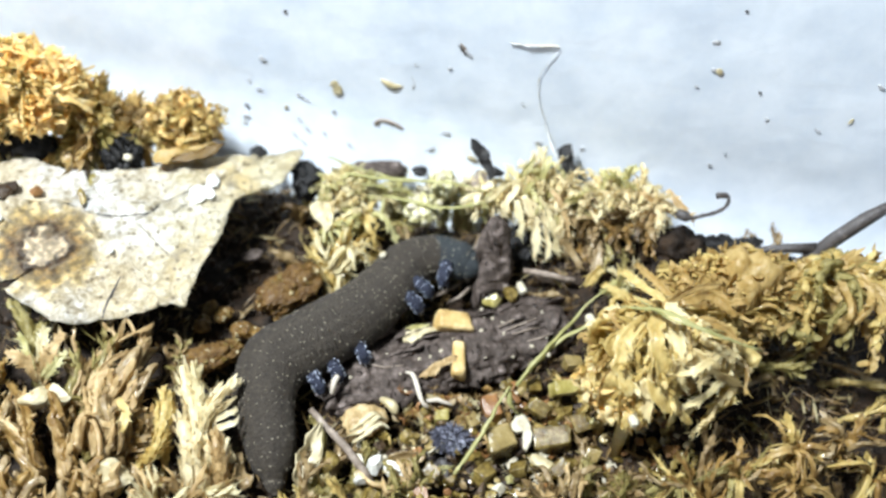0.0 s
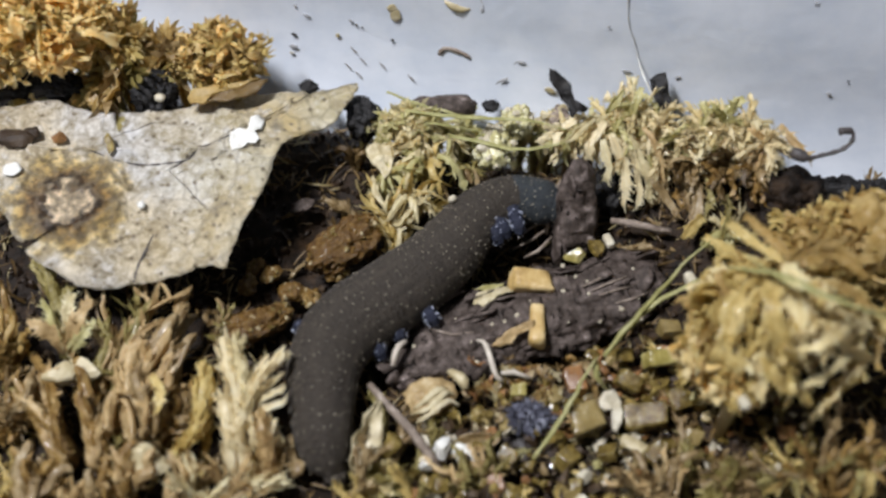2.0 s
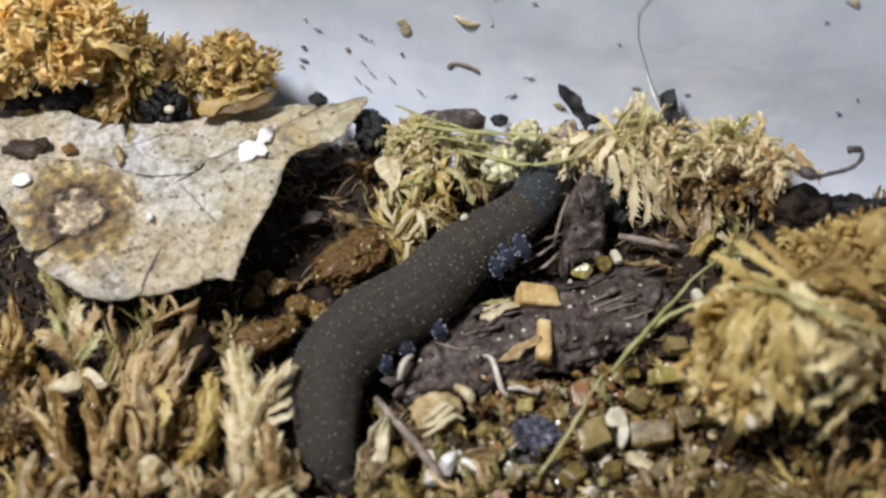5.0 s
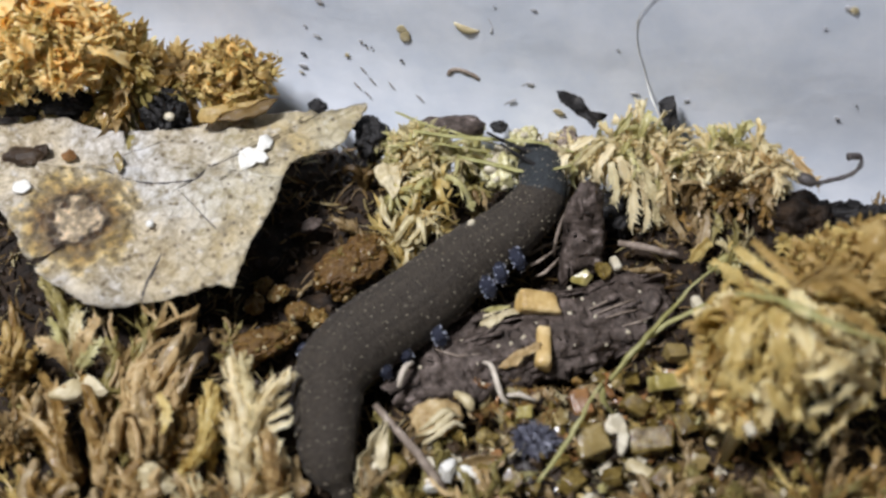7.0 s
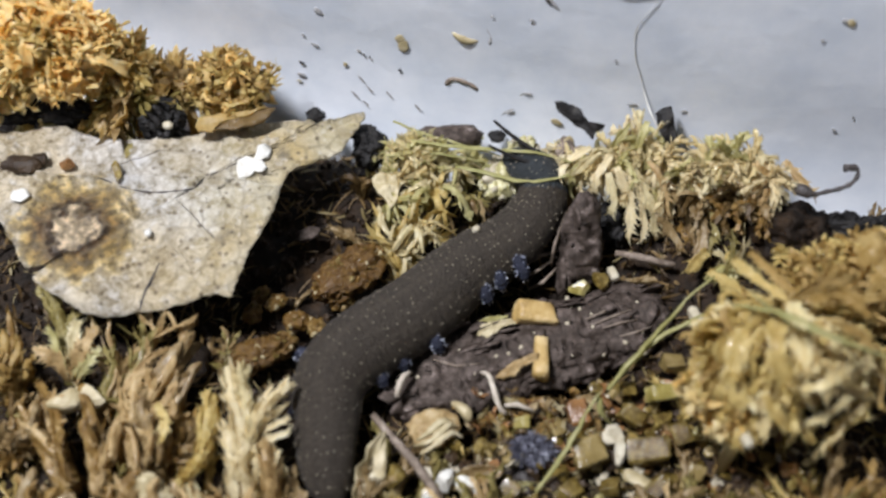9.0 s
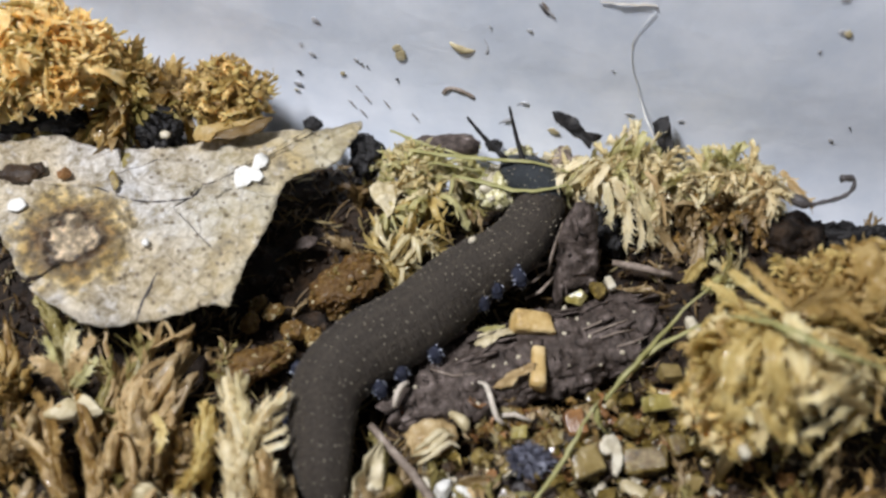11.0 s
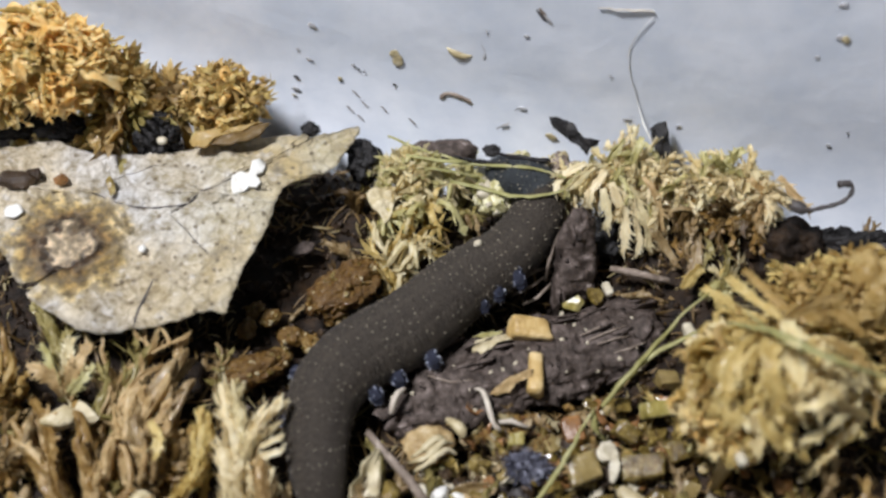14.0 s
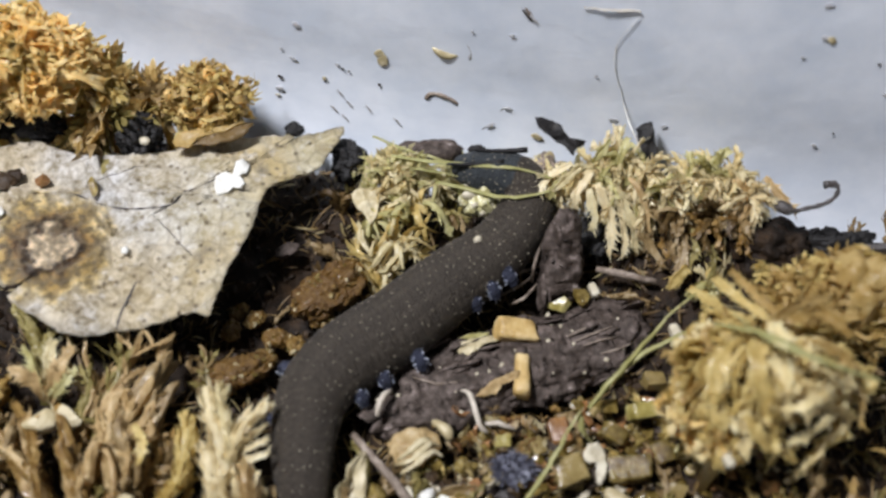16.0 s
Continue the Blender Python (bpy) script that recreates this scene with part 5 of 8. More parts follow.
def moss_scraps(n, x0, x1, y0, y1, kinds, label, seed, skip):
    """Loose torn bits of moss lying on the gravel."""
    rng = random.Random(seed)
    for _ in range(n):
        x, y = rng.uniform(x0, x1), rng.uniform(y0, y1)
        if skip(x, y):
            continue
        a, h = rng.uniform(0, 6.28), rng.uniform(0.8, 2.2)
        d = Vector((math.cos(a), math.sin(a), 0))
        pts = [Vector((0, 0, 0)), d * h * 0.5 + Vector((rng.uniform(-0.3, 0.3), rng.uniform(-0.3, 0.3), rng.uniform(0.1, 0.6))), d * h + Vector((rng.uniform(-0.6, 0.6), rng.uniform(-0.6, 0.6), rng.uniform(-0.3, 0.5)))]
        b = Build()
        ribbon(b, spline(pts, 9), rng.uniform(0.25, 0.9), rng, (0, 0, 1), 0.9, 0.5, 0.5, 0.3, rng.uniform(0.3, 0.8), 0.16)
        thing("moss_scrap", b, [rng.choice(kinds)], label, "moss", "moss scraps", at=at_mm((x, y, max(soil_z(x, y), -2.4) + rng.uniform(0.9, 1.6))))


def shell_bud(p):
    """A cream bud scale of folded layers."""
    rng = random.Random(8)
    e = holder("bud_scale", "cream folded bud scale lying on the moss", "bud", at_mm(p, 0, 0, 20))
    b = Build()
    lump(b, (-0.1, 0.35, -0.1), (2.3, 1.9, 1.15), 0.3, rng, 0, 4, Euler((0, 0, 0)), 0.0, 1.0, 0.22, 1.6)
    part("core", b, ["moss_tan"], e)
    for k in range(3):
        b = Build()
        y = -1.55 + 0.68 * k
        pts = [Vector((-2.3 + 0.1 * k, y * 0.9 - 0.3, 0.25)), Vector((-1.0, y - 0.2, 0.85)), Vector((0.4, y, 1.0)), Vector((1.6, y + 0.45, 0.8)), Vector((2.4 - 0.1 * k, y + 0.2, 0.1))]
        pts = [q + Vector((rng.uniform(-0.3, 0.3), 0.55 * noise.noise((q.x * 0.7, k * 0.9, 3)) + rng.uniform(-0.15, 0.15), rng.uniform(-0.2, 0.2))) for q in pts]
        tube(b, spline(pts, 13), [(0.1 + 0.26 * math.sin(math.pi * i / 12)) * rng.uniform(0.75, 1.3) for i in range(13)], 8, 0, 0.7, 0.14, rng)
        part("fold", b, ["pale"], e)
    return e


moss_scraps(150, -3, 31, -32, -11.5, ["moss_tan", "moss_green", "moss_cream", "moss_brown", "perlite", "grain_tan", "moss_amber"], "torn pale moss scrap lying on the gravel", 91, lambda x, y: y > -14.5 and x < 16 or y > -17 and x < 7)
moss_scraps(70, 1.5, 17, -16.5, -12.0, ["moss_amber", "scrap_dark", "moss_brown", "grain_rust", "scrap_pale"], "brown torn moss scrap lying under the bark", 92, lambda x, y: y > -13.2 + 0.33 * (x - 8) and x < 20 and y > -11.5)
shell_bud((-1.21, -16.04, -0.59))


def bract(p, length, width, turn, tilt, mat, label, seed=1):
    """A cupped dry scale with a thick rim."""
    b = Build()
    n, m = 12, 8
    vs, fs = [], []
    for side in (0, 1):
        for i in range(n + 1):
            s = i / n
            h = width * 0.5 * (0.30 + 1.15 * math.sin(math.pi * s ** 0.75) ** 0.8 * (1 - 0.25 * s))
            for k in range(m + 1):
                t = -1 + 2 * k / m
                z = 0.9 * h * t * t * 0.7 + 0.8 * (s - 0.5) ** 2 * length * 0.25 + 0.55 * noise.noise((s * 4, t * 1.5, seed)) + 0.2 * noise.noise((s * 11, t * 4, seed))
                vs.append((t * h * (1 + 0.35 * noise.noise((s * 6, 3 * (t > 0), seed + 4))), (s - 0.5) * length, z - 0.28 * side))
    o = (n + 1) * (m + 1)
    for i in range(n):
        for k in range(m):
            a = i * (m + 1) + k
            fs += [(a, a + 1, a + m + 2, a + m + 1), (o + a, o + a + m + 1, o + a + m + 2, o + a + 1)]
        for a, flip in ((i * (m + 1), 0), (i * (m + 1) + m, 1)):
            q = (a, a + m + 1, o + a + m + 1, o + a)
            fs.append(q[::-1] if flip else q)
    for a in range(m):
        fs.append((a, o + a, o + a + 1, a + 1))
        c = n * (m + 1) + a
        fs.append((c, c + 1, o + c + 1, o + c))
    b.add(vs, fs)
    return thing("bract", b, [mat], label, "bract", at=at_mm(p, tilt[0], tilt[1], turn))


bract((-7.11, -20.46, 0.54), 7.2, 2.0, -12, (10, 25), "pale", "cream cupped dry scale beside the worm", 2)
sheet("bract", [(-3.32, -0.59), (-2.04, -0.04), (0.23, 0.6), (2.21, 1.31), (4.04, 1.88), (3.45, 0.59), (2.27, -0.47), (0.41, -1.1), (-1.91, -1.22)], "dark brown boat-shaped dry scale under orange moss", "bract", "scrap_dark", at_mm((-22.47, 14.95, 7.0)), 0.22, 0.5, 5)
sheet("bract", [(-3.5, -0.96), (-2.82, 0.09), (-0.96, 0.72), (1.62, 1.22), (3.81, 1.72), (1.68, 0.63), (-0.84, -0.31), (-2.22, -0.93), (-1.46, -1.5), (-3.0, -1.68)], "tan curled rim scale under orange moss", "bract", "moss_gold", at_mm((-23.0, 14.85, 7.3)), 0.25, 0.4, 6)
bract((-34.49, 16.45, 6.97), 7.0, 3.0, -35, (30, -20), "moss_gold", "tan folded dry scale under orange moss", 6)
sheet("bract", [(-1.33, 1.18), (-0.76, 1.74), (0.09, 2.19), (0.35, 0.82), (0.62, -0.1), (1.47, -0.52), (1.23, -1.49), (0.25, -1.93), (-0.42, -1.2), (-0.92, -0.12)], "pinkish-tan torn dry scale beside the worm", "bract", "moss_brown", at_mm((-14.10, -22.17, 0.20)), 0.35, 0.6, 9)
bract((4.19, -17.85, -1.93), 3.4, 1.2, -50, (15, 10), "pale", "cream curled scale on the gravel", 7)
bract((3.08, -20.32, -1.05), 4.5, 1.6, -75, (15, 20), "moss_brown", "tan curled scale on the gravel", 8)


def rough_clump(name, p, size, mat, label, cat, seed, bits=60, bit=0.5, deep=0.32, freq=4.2, turn=0):
    """A clump of stuck-together grit: one skin of small beads over a lumpy core."""
    rng = random.Random(seed)
    b = Build()
    lump(b, (0, 0, 0), size, 0.4, rng, 0, 5 if max(size) > 1.5 else 4, Euler((0, 0, 0)), 0.0, 1.0, deep, freq * (max(size) / 2.0) ** 0.6 / bit * 0.5)
    ob = thing(name, b, [mat], label, cat, at=at_mm(p, 0, 0, turn))
    if mat == "amber":
        for k in range(bits // 2):
            q = Vector((rng.gauss(0, 1), rng.gauss(0, 1), abs(rng.gauss(0, 1)))).normalized()
            g, s = Build(), rng.uniform(0.10, 0.30)
            crystal(g, (s * 1.3, s, s * 0.8), rng, 10)
            # pale ones among the granules also put wet glints in as colour
            part("granule", g, [rng.choice(("amber", "amber", "amber", "crystal", "grain_tan", "pale"))], ob, at=pose(q.x * size[0] * MM, q.y * size[1] * MM, q.z * size[2] * 0.95 * MM, rng.uniform(0, 90), rng.uniform(0, 90), rng.uniform(0, 90)), smooth=False)
    return ob


rough_clump("resin_clump", (-10.3, 1.2, -0.9), (4.2, 2.2, 1.8), "amber", "amber-brown granular resin clump beside the worm", "clump", 3, 240, 0.5, turn=38)
rough_clump("resin_clump", (-8, 3.34, -0.74), (1.5, 1.1, 1.0), "amber", "orange-brown granular resin crumb", "clump", 4, 90, 0.4, turn=30)
rough_clump("resin_clump", (-18.8, -8.4, -0.45), (3.6, 1.6, 1.3), "amber", "wet amber-brown clump among the moss", "clump", 5, 60, 0.4, turn=25)
for k, (p, s) in enumerate([((-15.34, -3.91, -1.6), 1.0), ((-17.79, -1.52, -2.2), 0.8), ((-20.09, -2.88, -2.2), 0.9), ((-13.27, -4.76, -1.5), 0.9), ((-16.27, -6.15, -1.4), 0.8), ((-10.9, -1.73, -1.6), 0.8), ((-19.53, -0.32, -2.6), 0.7)]):
    rough_clump("resin_clump", p, (s * 1.4, s, s * 0.8), "amber", "small wet amber crumb in the dark hollow", "clump", 30 + k, 30, 0.4, turn=40 * k)


def glint_clump(p, size, kinds, label, seed, n=40, bit=(0.3, 0.7)):
    """Pale wet granules stuck together: a lumpy core and sharp-edged grains, each a part."""
    rng = random.Random(seed)
    b = Build()
    lump(b, (0, 0, 0), size, 0.35, rng, 0, 4, None, 0.0, 1.0, 0.4, 2.4)
    ob = thing("mineral_clump", b, [kinds[0]], label, "clump", at=at_mm(p))
    for k in range(n):
        q = Vector((rng.gauss(0, 1), rng.gauss(-0.3, 1), abs(rng.gauss(0, 1)))).normalized()
        g, s = Build(), rng.uniform(*bit)
        crystal(g, (s * 1.3, s, s * 0.8), rng, 11)
        part("granule", g, [rng.choice(kinds)], ob, at=pose(q.x * size[0] * 0.95 * MM, q.y * size[1] * 0.95 * MM, q.z * size[2] * 0.95 * MM, rng.uniform(0, 90), rng.uniform(0, 90), rng.uniform(0, 90)), smooth=False)
    return ob


glint_clump((5.13, 11.36, 1.8), (2.2, 2.1, 1.5), ["yellow_flake", "yellow_flake", "perlite", "grass"], "wet cream-yellow glinting clump behind the worm", 71)
glint_clump((7.61, 14.12, 3), (1.7, 1.5, 1.6), ["yellow_flake", "perlite", "yellow_flake"], "cream glinting crumb by the tub wall", 72, 36, (0.25, 0.55))
glint_clump((4.99, 13.22, 2.6), (1.1, 0.7, 0.7), ["perlite"], "white glinting crumb by the tub wall", 73, 14, (0.2, 0.4))
glint_clump((12, 13.98, 3.2), (1.9, 1.3, 1.4), ["twig", "pale"], "grey-tan crumb by the tub wall", 74, 12, (0.4, 0.8))


def lichen_tuft(p, size, label, seed):
    """A dark mound bristling with fine branching needles."""
    rng = random.Random(seed)
    b = Build()
    lump(b, (0, 0, 0), (size[0] * 0.8, size[1] * 0.8, size[2] * 0.7), 0.4, rng, 0, 3)
    for _ in range(420):
        d = Vector((rng.gauss(0, 1), rng.gauss(0, 1), abs(rng.gauss(0, 1)))).normalized()
        q = Vector((d.x * size[0], d.y * size[1], d.z * size[2])) * rng.uniform(0.6, 0.85)
        blade(b, q, d + Vector((rng.gauss(0, 0.5), rng.gauss(0, 0.5), 0.2)), (rng.gauss(0, 1), rng.gauss(0, 1), 1), rng.uniform(0.4, 1.1), rng.uniform(0.10, 0.26), rng.uniform(-0.8, 0.8), 3)
    return thing("lichen_tuft", b, ["lichen"], label, "lichen", at=at_mm(p))


lichen_tuft((7.97, -18, -0.74), (2.3, 1.6, 1.3), "blue-grey feathery lichen tuft on the gravel", 7)
rough_clump("soil_crumb", (-8.92, 17.07, -0.16), (1.8, 2.2, 2.0), "char", "black wet soil lump at the leaf's tip", "soil crumb", 8, 60, 0.2, 0.3, 3.0)
rough_clump("soil_crumb", (34.6, 4.4, 3.2), (3.9, 2.8, 2.8), "soil", "dark soil lump under star moss", "soil crumb", 10, 60, 0.2, 0.12, 2.0)
# black lump added to darken the shaded cavity beside the bark splinter
rough_clump("soil_crumb", (17.59, 7.3, 0.4), (2.0, 2.2, 2.0), "char", "black lump put in as the shade beside the bark splinter", "soil crumb", 11, 60, 0.2, 0.3, 3.0)
# two black lumps stand in for the shaded gap between orange moss and leaf
rough_clump("soil_crumb", (-45.87, 17.16, 5.6), (3.4, 1.6, 1.6), "char", "black lump put in as the shaded gap under orange moss", "soil crumb", 12, 60, 0.2, 0.3, 3.0)
rough_clump("soil_crumb", (-40.72, 16.74, 5.6), (2.6, 1.6, 1.6), "char", "black lump put in as the shaded gap under orange moss", "soil crumb", 13, 60, 0.2, 0.3, 3.0)
rough_clump("soil_crumb", (-30.29, 15.9, 5.42), (2.2, 2.2, 2.4), "char", "black wet soil lump behind the leaf", "soil crumb", 9, 60, 0.2, 0.3, 3.0)
rough_clump("soil_crumb", (41.6, 4.2, 3.0), (6.2, 1.3, 1.7), "char", "black wet soil ridge along the tub wall", "soil crumb", 14, 60, 0.2, 0.3, 3.0, -8)
for k, (p, s) in enumerate([((38.98, 5.8, 3.95), 0.7), ((40.39, 5.4, 4.16), 0.9), ((42.28, 5.16, 4.38), 0.7), ((43.82, 5.45, 4.18), 0.8), ((37.57, 6.33, 3.53), 0.6), ((-15.11, 21.43, -0.13), 0.8), ((5, 18.51, 0.34), 0.7), ((-9.93, 18.81, -0.01), 1.0)]):
    rough_clump("soil_crumb", p, (s * 1.3, s, s * 0.8), "char", "black soil crumb along the tub wall", "soil crumb", 40 + k, 24, 0.4)


# ---- moss ----
def strand_thing(kind, seed):
    """One moss shoot, base at the origin, growing along y and up; its side shoots are parts."""
    rng = random.Random(seed)
    length = rng.uniform(7.5, 11)
    way = (rng.uniform(-0.15, 0.15), 0.8, 0.6)
    pts = bend((0, 0, 0), way, length, (rng.uniform(-0.6, 0.6), 0.2, rng.uniform(-0.5, 0.3)), 7, rng, 0.13)
    th = rng.uniform(0.4, 0.75)
    b = Build()
    branchlet(b, pts, th, 28, 1.2, 0.6, 0.10, rng, 0, 0, 0.6, rng.uniform(0.0, 0.4), 1.2, 0.6)
    ob = thing("moss_strand", b, [kind], STRAND_LABEL[kind], "moss", "moss shoots")
    for k in range(rng.randint(2, 5)):
        i = rng.randint(3, 6)
        d = (pts[i + 1] - pts[i]).normalized() + Vector((rng.uniform(-0.9, 0.9), rng.uniform(-0.2, 0.4), rng.uniform(-0.2, 0.6)))
        side = bend(pts[i], d, rng.uniform(1.6, 4.2), (rng.uniform(-0.8, 0.8), 0.3, rng.uniform(-0.6, 0.5)), 4, rng, 0.14)
        b = Build()
        branchlet(b, side, th * rng.uniform(0.4, 0.7), 12, 1.0, 0.5, 0.14, rng, 0, 0, 0.6, 0.1, 1.2, 0.7)
        part("side_shoot", b, [kind], ob)
    return ob


STRAND_LABEL = {"moss_brown": "brown dried moss shoot standing in the soil", "moss_olive": "olive-tan moss shoot standing in the soil", "moss_cream": "cream bleached moss shoot standing in the soil"}
STRANDS = {k: [strand_thing(k, 200 + 17 * i + j * 5) for i in range(8)] for j, k in enumerate(STRAND_LABEL)}
PLACED = set()
WORM_PLACES = [p for t in (0.0, 4.2, 9.2, 16.0) for p in worm_line(t, 40)]


def strand(kind, p, turn, tilt=0.0, roll=0.0, size=1.0, pick=0):
    first = STRANDS[kind][pick % 8]
    m = at_mm(p, tilt, roll, turn) @ Matrix.Scale(size, 4)
    if first in PLACED:
        return copy_thing(first, m @ Matrix.Diagonal((1 / first.scale[0], 1 / first.scale[1], 1 / first.scale[2], 1)))
    PLACED.add(first)
    first.matrix_basis = m
    return first


def clear(x, y, gap):
    return all((x - p.x) ** 2 + (y - p.y) ** 2 > gap * gap for p in WORM_PLACES)


def scatter(n, x0, x1, y0, y1, kinds, seed, size=(0.7, 1.15), turn=(-55, 55), tilt=(-15, 25), gap=4.6, lift=0.0, skip=None):
    rng = random.Random(seed)
    for _ in range(n):
        x, y = rng.uniform(x0, x1), rng.uniform(y0, y1)
        a = rng.uniform(*turn)
        k = rng.uniform(*size)
        tip = (x - math.sin(radians(a)) * 6.5 * k, y + math.cos(radians(a)) * 6.5 * k)
        if not inside(x, y) or not inside(*tip) or not clear(x, y, gap) or not clear(*tip, gap) or (skip and (skip(x, y) or skip(*tip))):
            continue
        strand(rng.choices([q for q, _ in kinds], [w for _, w in kinds])[0], (x, y, soil_z(x, y) - 0.4 + lift), a, rng.uniform(*tilt), rng.uniform(-25, 25), k, rng.randrange(8))


MIX_LEFT = [("moss_brown", 5), ("moss_olive", 3), ("moss_cream", 2)]
MIX_BACK = [("moss_olive", 3), ("moss_cream", 4), ("moss_brown", 1)]
hollow = lambda x, y: x > -21.5 and y > -9.5 or y > -8.5
scatter(46, -50, -13, -36, -7, MIX_LEFT, 1, (0.5, 0.95), (-60, 60), (-25, 20), 4.6, 0.0, hollow)
scatter(4, -24, -11, -10, 7, [("moss_brown", 1)], 2, (0.35, 0.6), (-70, 70), (-40, 0), 5.5)
scatter(20, -14, 0, -34, -20, MIX_LEFT, 3, (0.5, 0.9))
scatter(12, -6, 22, -36, -19, MIX_LEFT, 4, (0.3, 0.6), (-90, 90), (-35, 10))
scatter(30, 18, 58, -36, -24, [("moss_brown", 3), ("moss_olive", 1)], 5, (0.6, 1.0), (-90, 90), (-25, 20))
scatter(12, -9, 8, 6, 18, MIX_BACK, 6, (0.4, 0.75), (-100, 100), (-35, 15), 4.3)
scatter(20, 36, 60, -24, 6, MIX_LEFT, 7, (0.6, 1.0), (-120, 120), (-25, 20))
scatter(14, -52, -26, 8, 22, MIX_LEFT, 8, (0.5, 0.8), (-90, 90), (-35, 10))
scatter(4, 14, 30, 0, 9, [("moss_brown", 1)], 9, (0.5, 0.8), (-120, 120), (-35, 10))
for kind in STRANDS:
    for k, ob in enumerate(STRANDS[kind]):
        if ob not in PLACED:
            strand(kind, (-44 + 4 * k, -33, soil_z(-44 + 4 * k, -33) - 0.4), 10 * k - 40, 0, 0, 0.9, k)
strand("moss_olive", (-36.79, -11.11, -2.02), 10, 0, 0, 1.1, 2)


def moss_clump(name, p, radius, branches, kinds, label, seed, leaf=(1.3, 0.8), thick=0.45, leaves=18, spread=0.5, curl=0.9, flat=0.75, low=-0.1, lean=(0, 0, 0), reach=1.0, wob=0.12, ball=0.0, heart=0.55, group=""):
    """A moss head: a core, and many leafy branches that arch out of it, each a part."""
    rng = random.Random(seed)
    e = holder(name, label, "moss", at_mm(p), group)
    b = Build()
    lump(b, (0, 0, -0.25 * radius), (heart * radius, heart * radius, heart * 0.9 * radius * flat), 0.4, rng, 0, 3, None, 0.0, 1.0, 0.25, 3.0)
    part("core", b, [kinds[0]], e)
    b = Build()
    tube(b, [(0, 0, -0.2 * radius), (0.3, -0.2, -0.8 * radius), (0.2, -0.5, min(-1.5 * radius, soil_z(p[0], p[1]) - p[2] - 0.5))], [0.8, 0.6, 0.5], 7, 0)
    part("stem", b, [kinds[0]], e)
    for k in range(branches):
        z = low + (1 - low) * (k + 0.5) / branches
        a = k * 2.39996 + rng.uniform(-0.3, 0.3)
        h = math.sqrt(max(0, 1 - z * z))
        d = Vector((h * math.cos(a), h * math.sin(a), z * flat)) + Vector(lean) * 0.4
        length = radius * reach * rng.uniform(0.75, 1.15)
        start = Vector((d.x, d.y, d.z)) * radius * 0.22
        droop = Vector((rng.uniform(-0.4, 0.4), rng.uniform(-0.4, 0.4), -curl * rng.uniform(0.5, 1.3)))
        if ball:
            away = Vector((h * math.cos(a), h * math.sin(a), z))
            start = away * radius * rng.uniform(0.35, 0.75)
            d = away * rng.uniform(0.2, 1.0) + Vector((rng.gauss(0, 1), rng.gauss(0, 1), rng.gauss(0, 0.7))).normalized() * ball
            droop = -away * rng.uniform(0.6, 2.4) + Vector((0, 0, -0.3))
            length *= 0.62
        pts = bend(start, d, length * 0.85, droop, 8, rng, wob)
        b = Build()
        branchlet(b, pts, thick * rng.uniform(0.55, 1.25), leaves, leaf[0], leaf[1], spread, rng, 0, 0, 0.5, 0.0, 1.25, 0.85 if spread > 0.3 else rng.choice((0.15, 0.5, 0.7)))
        part("branch", b, [rng.choice(kinds)], e)
    return e


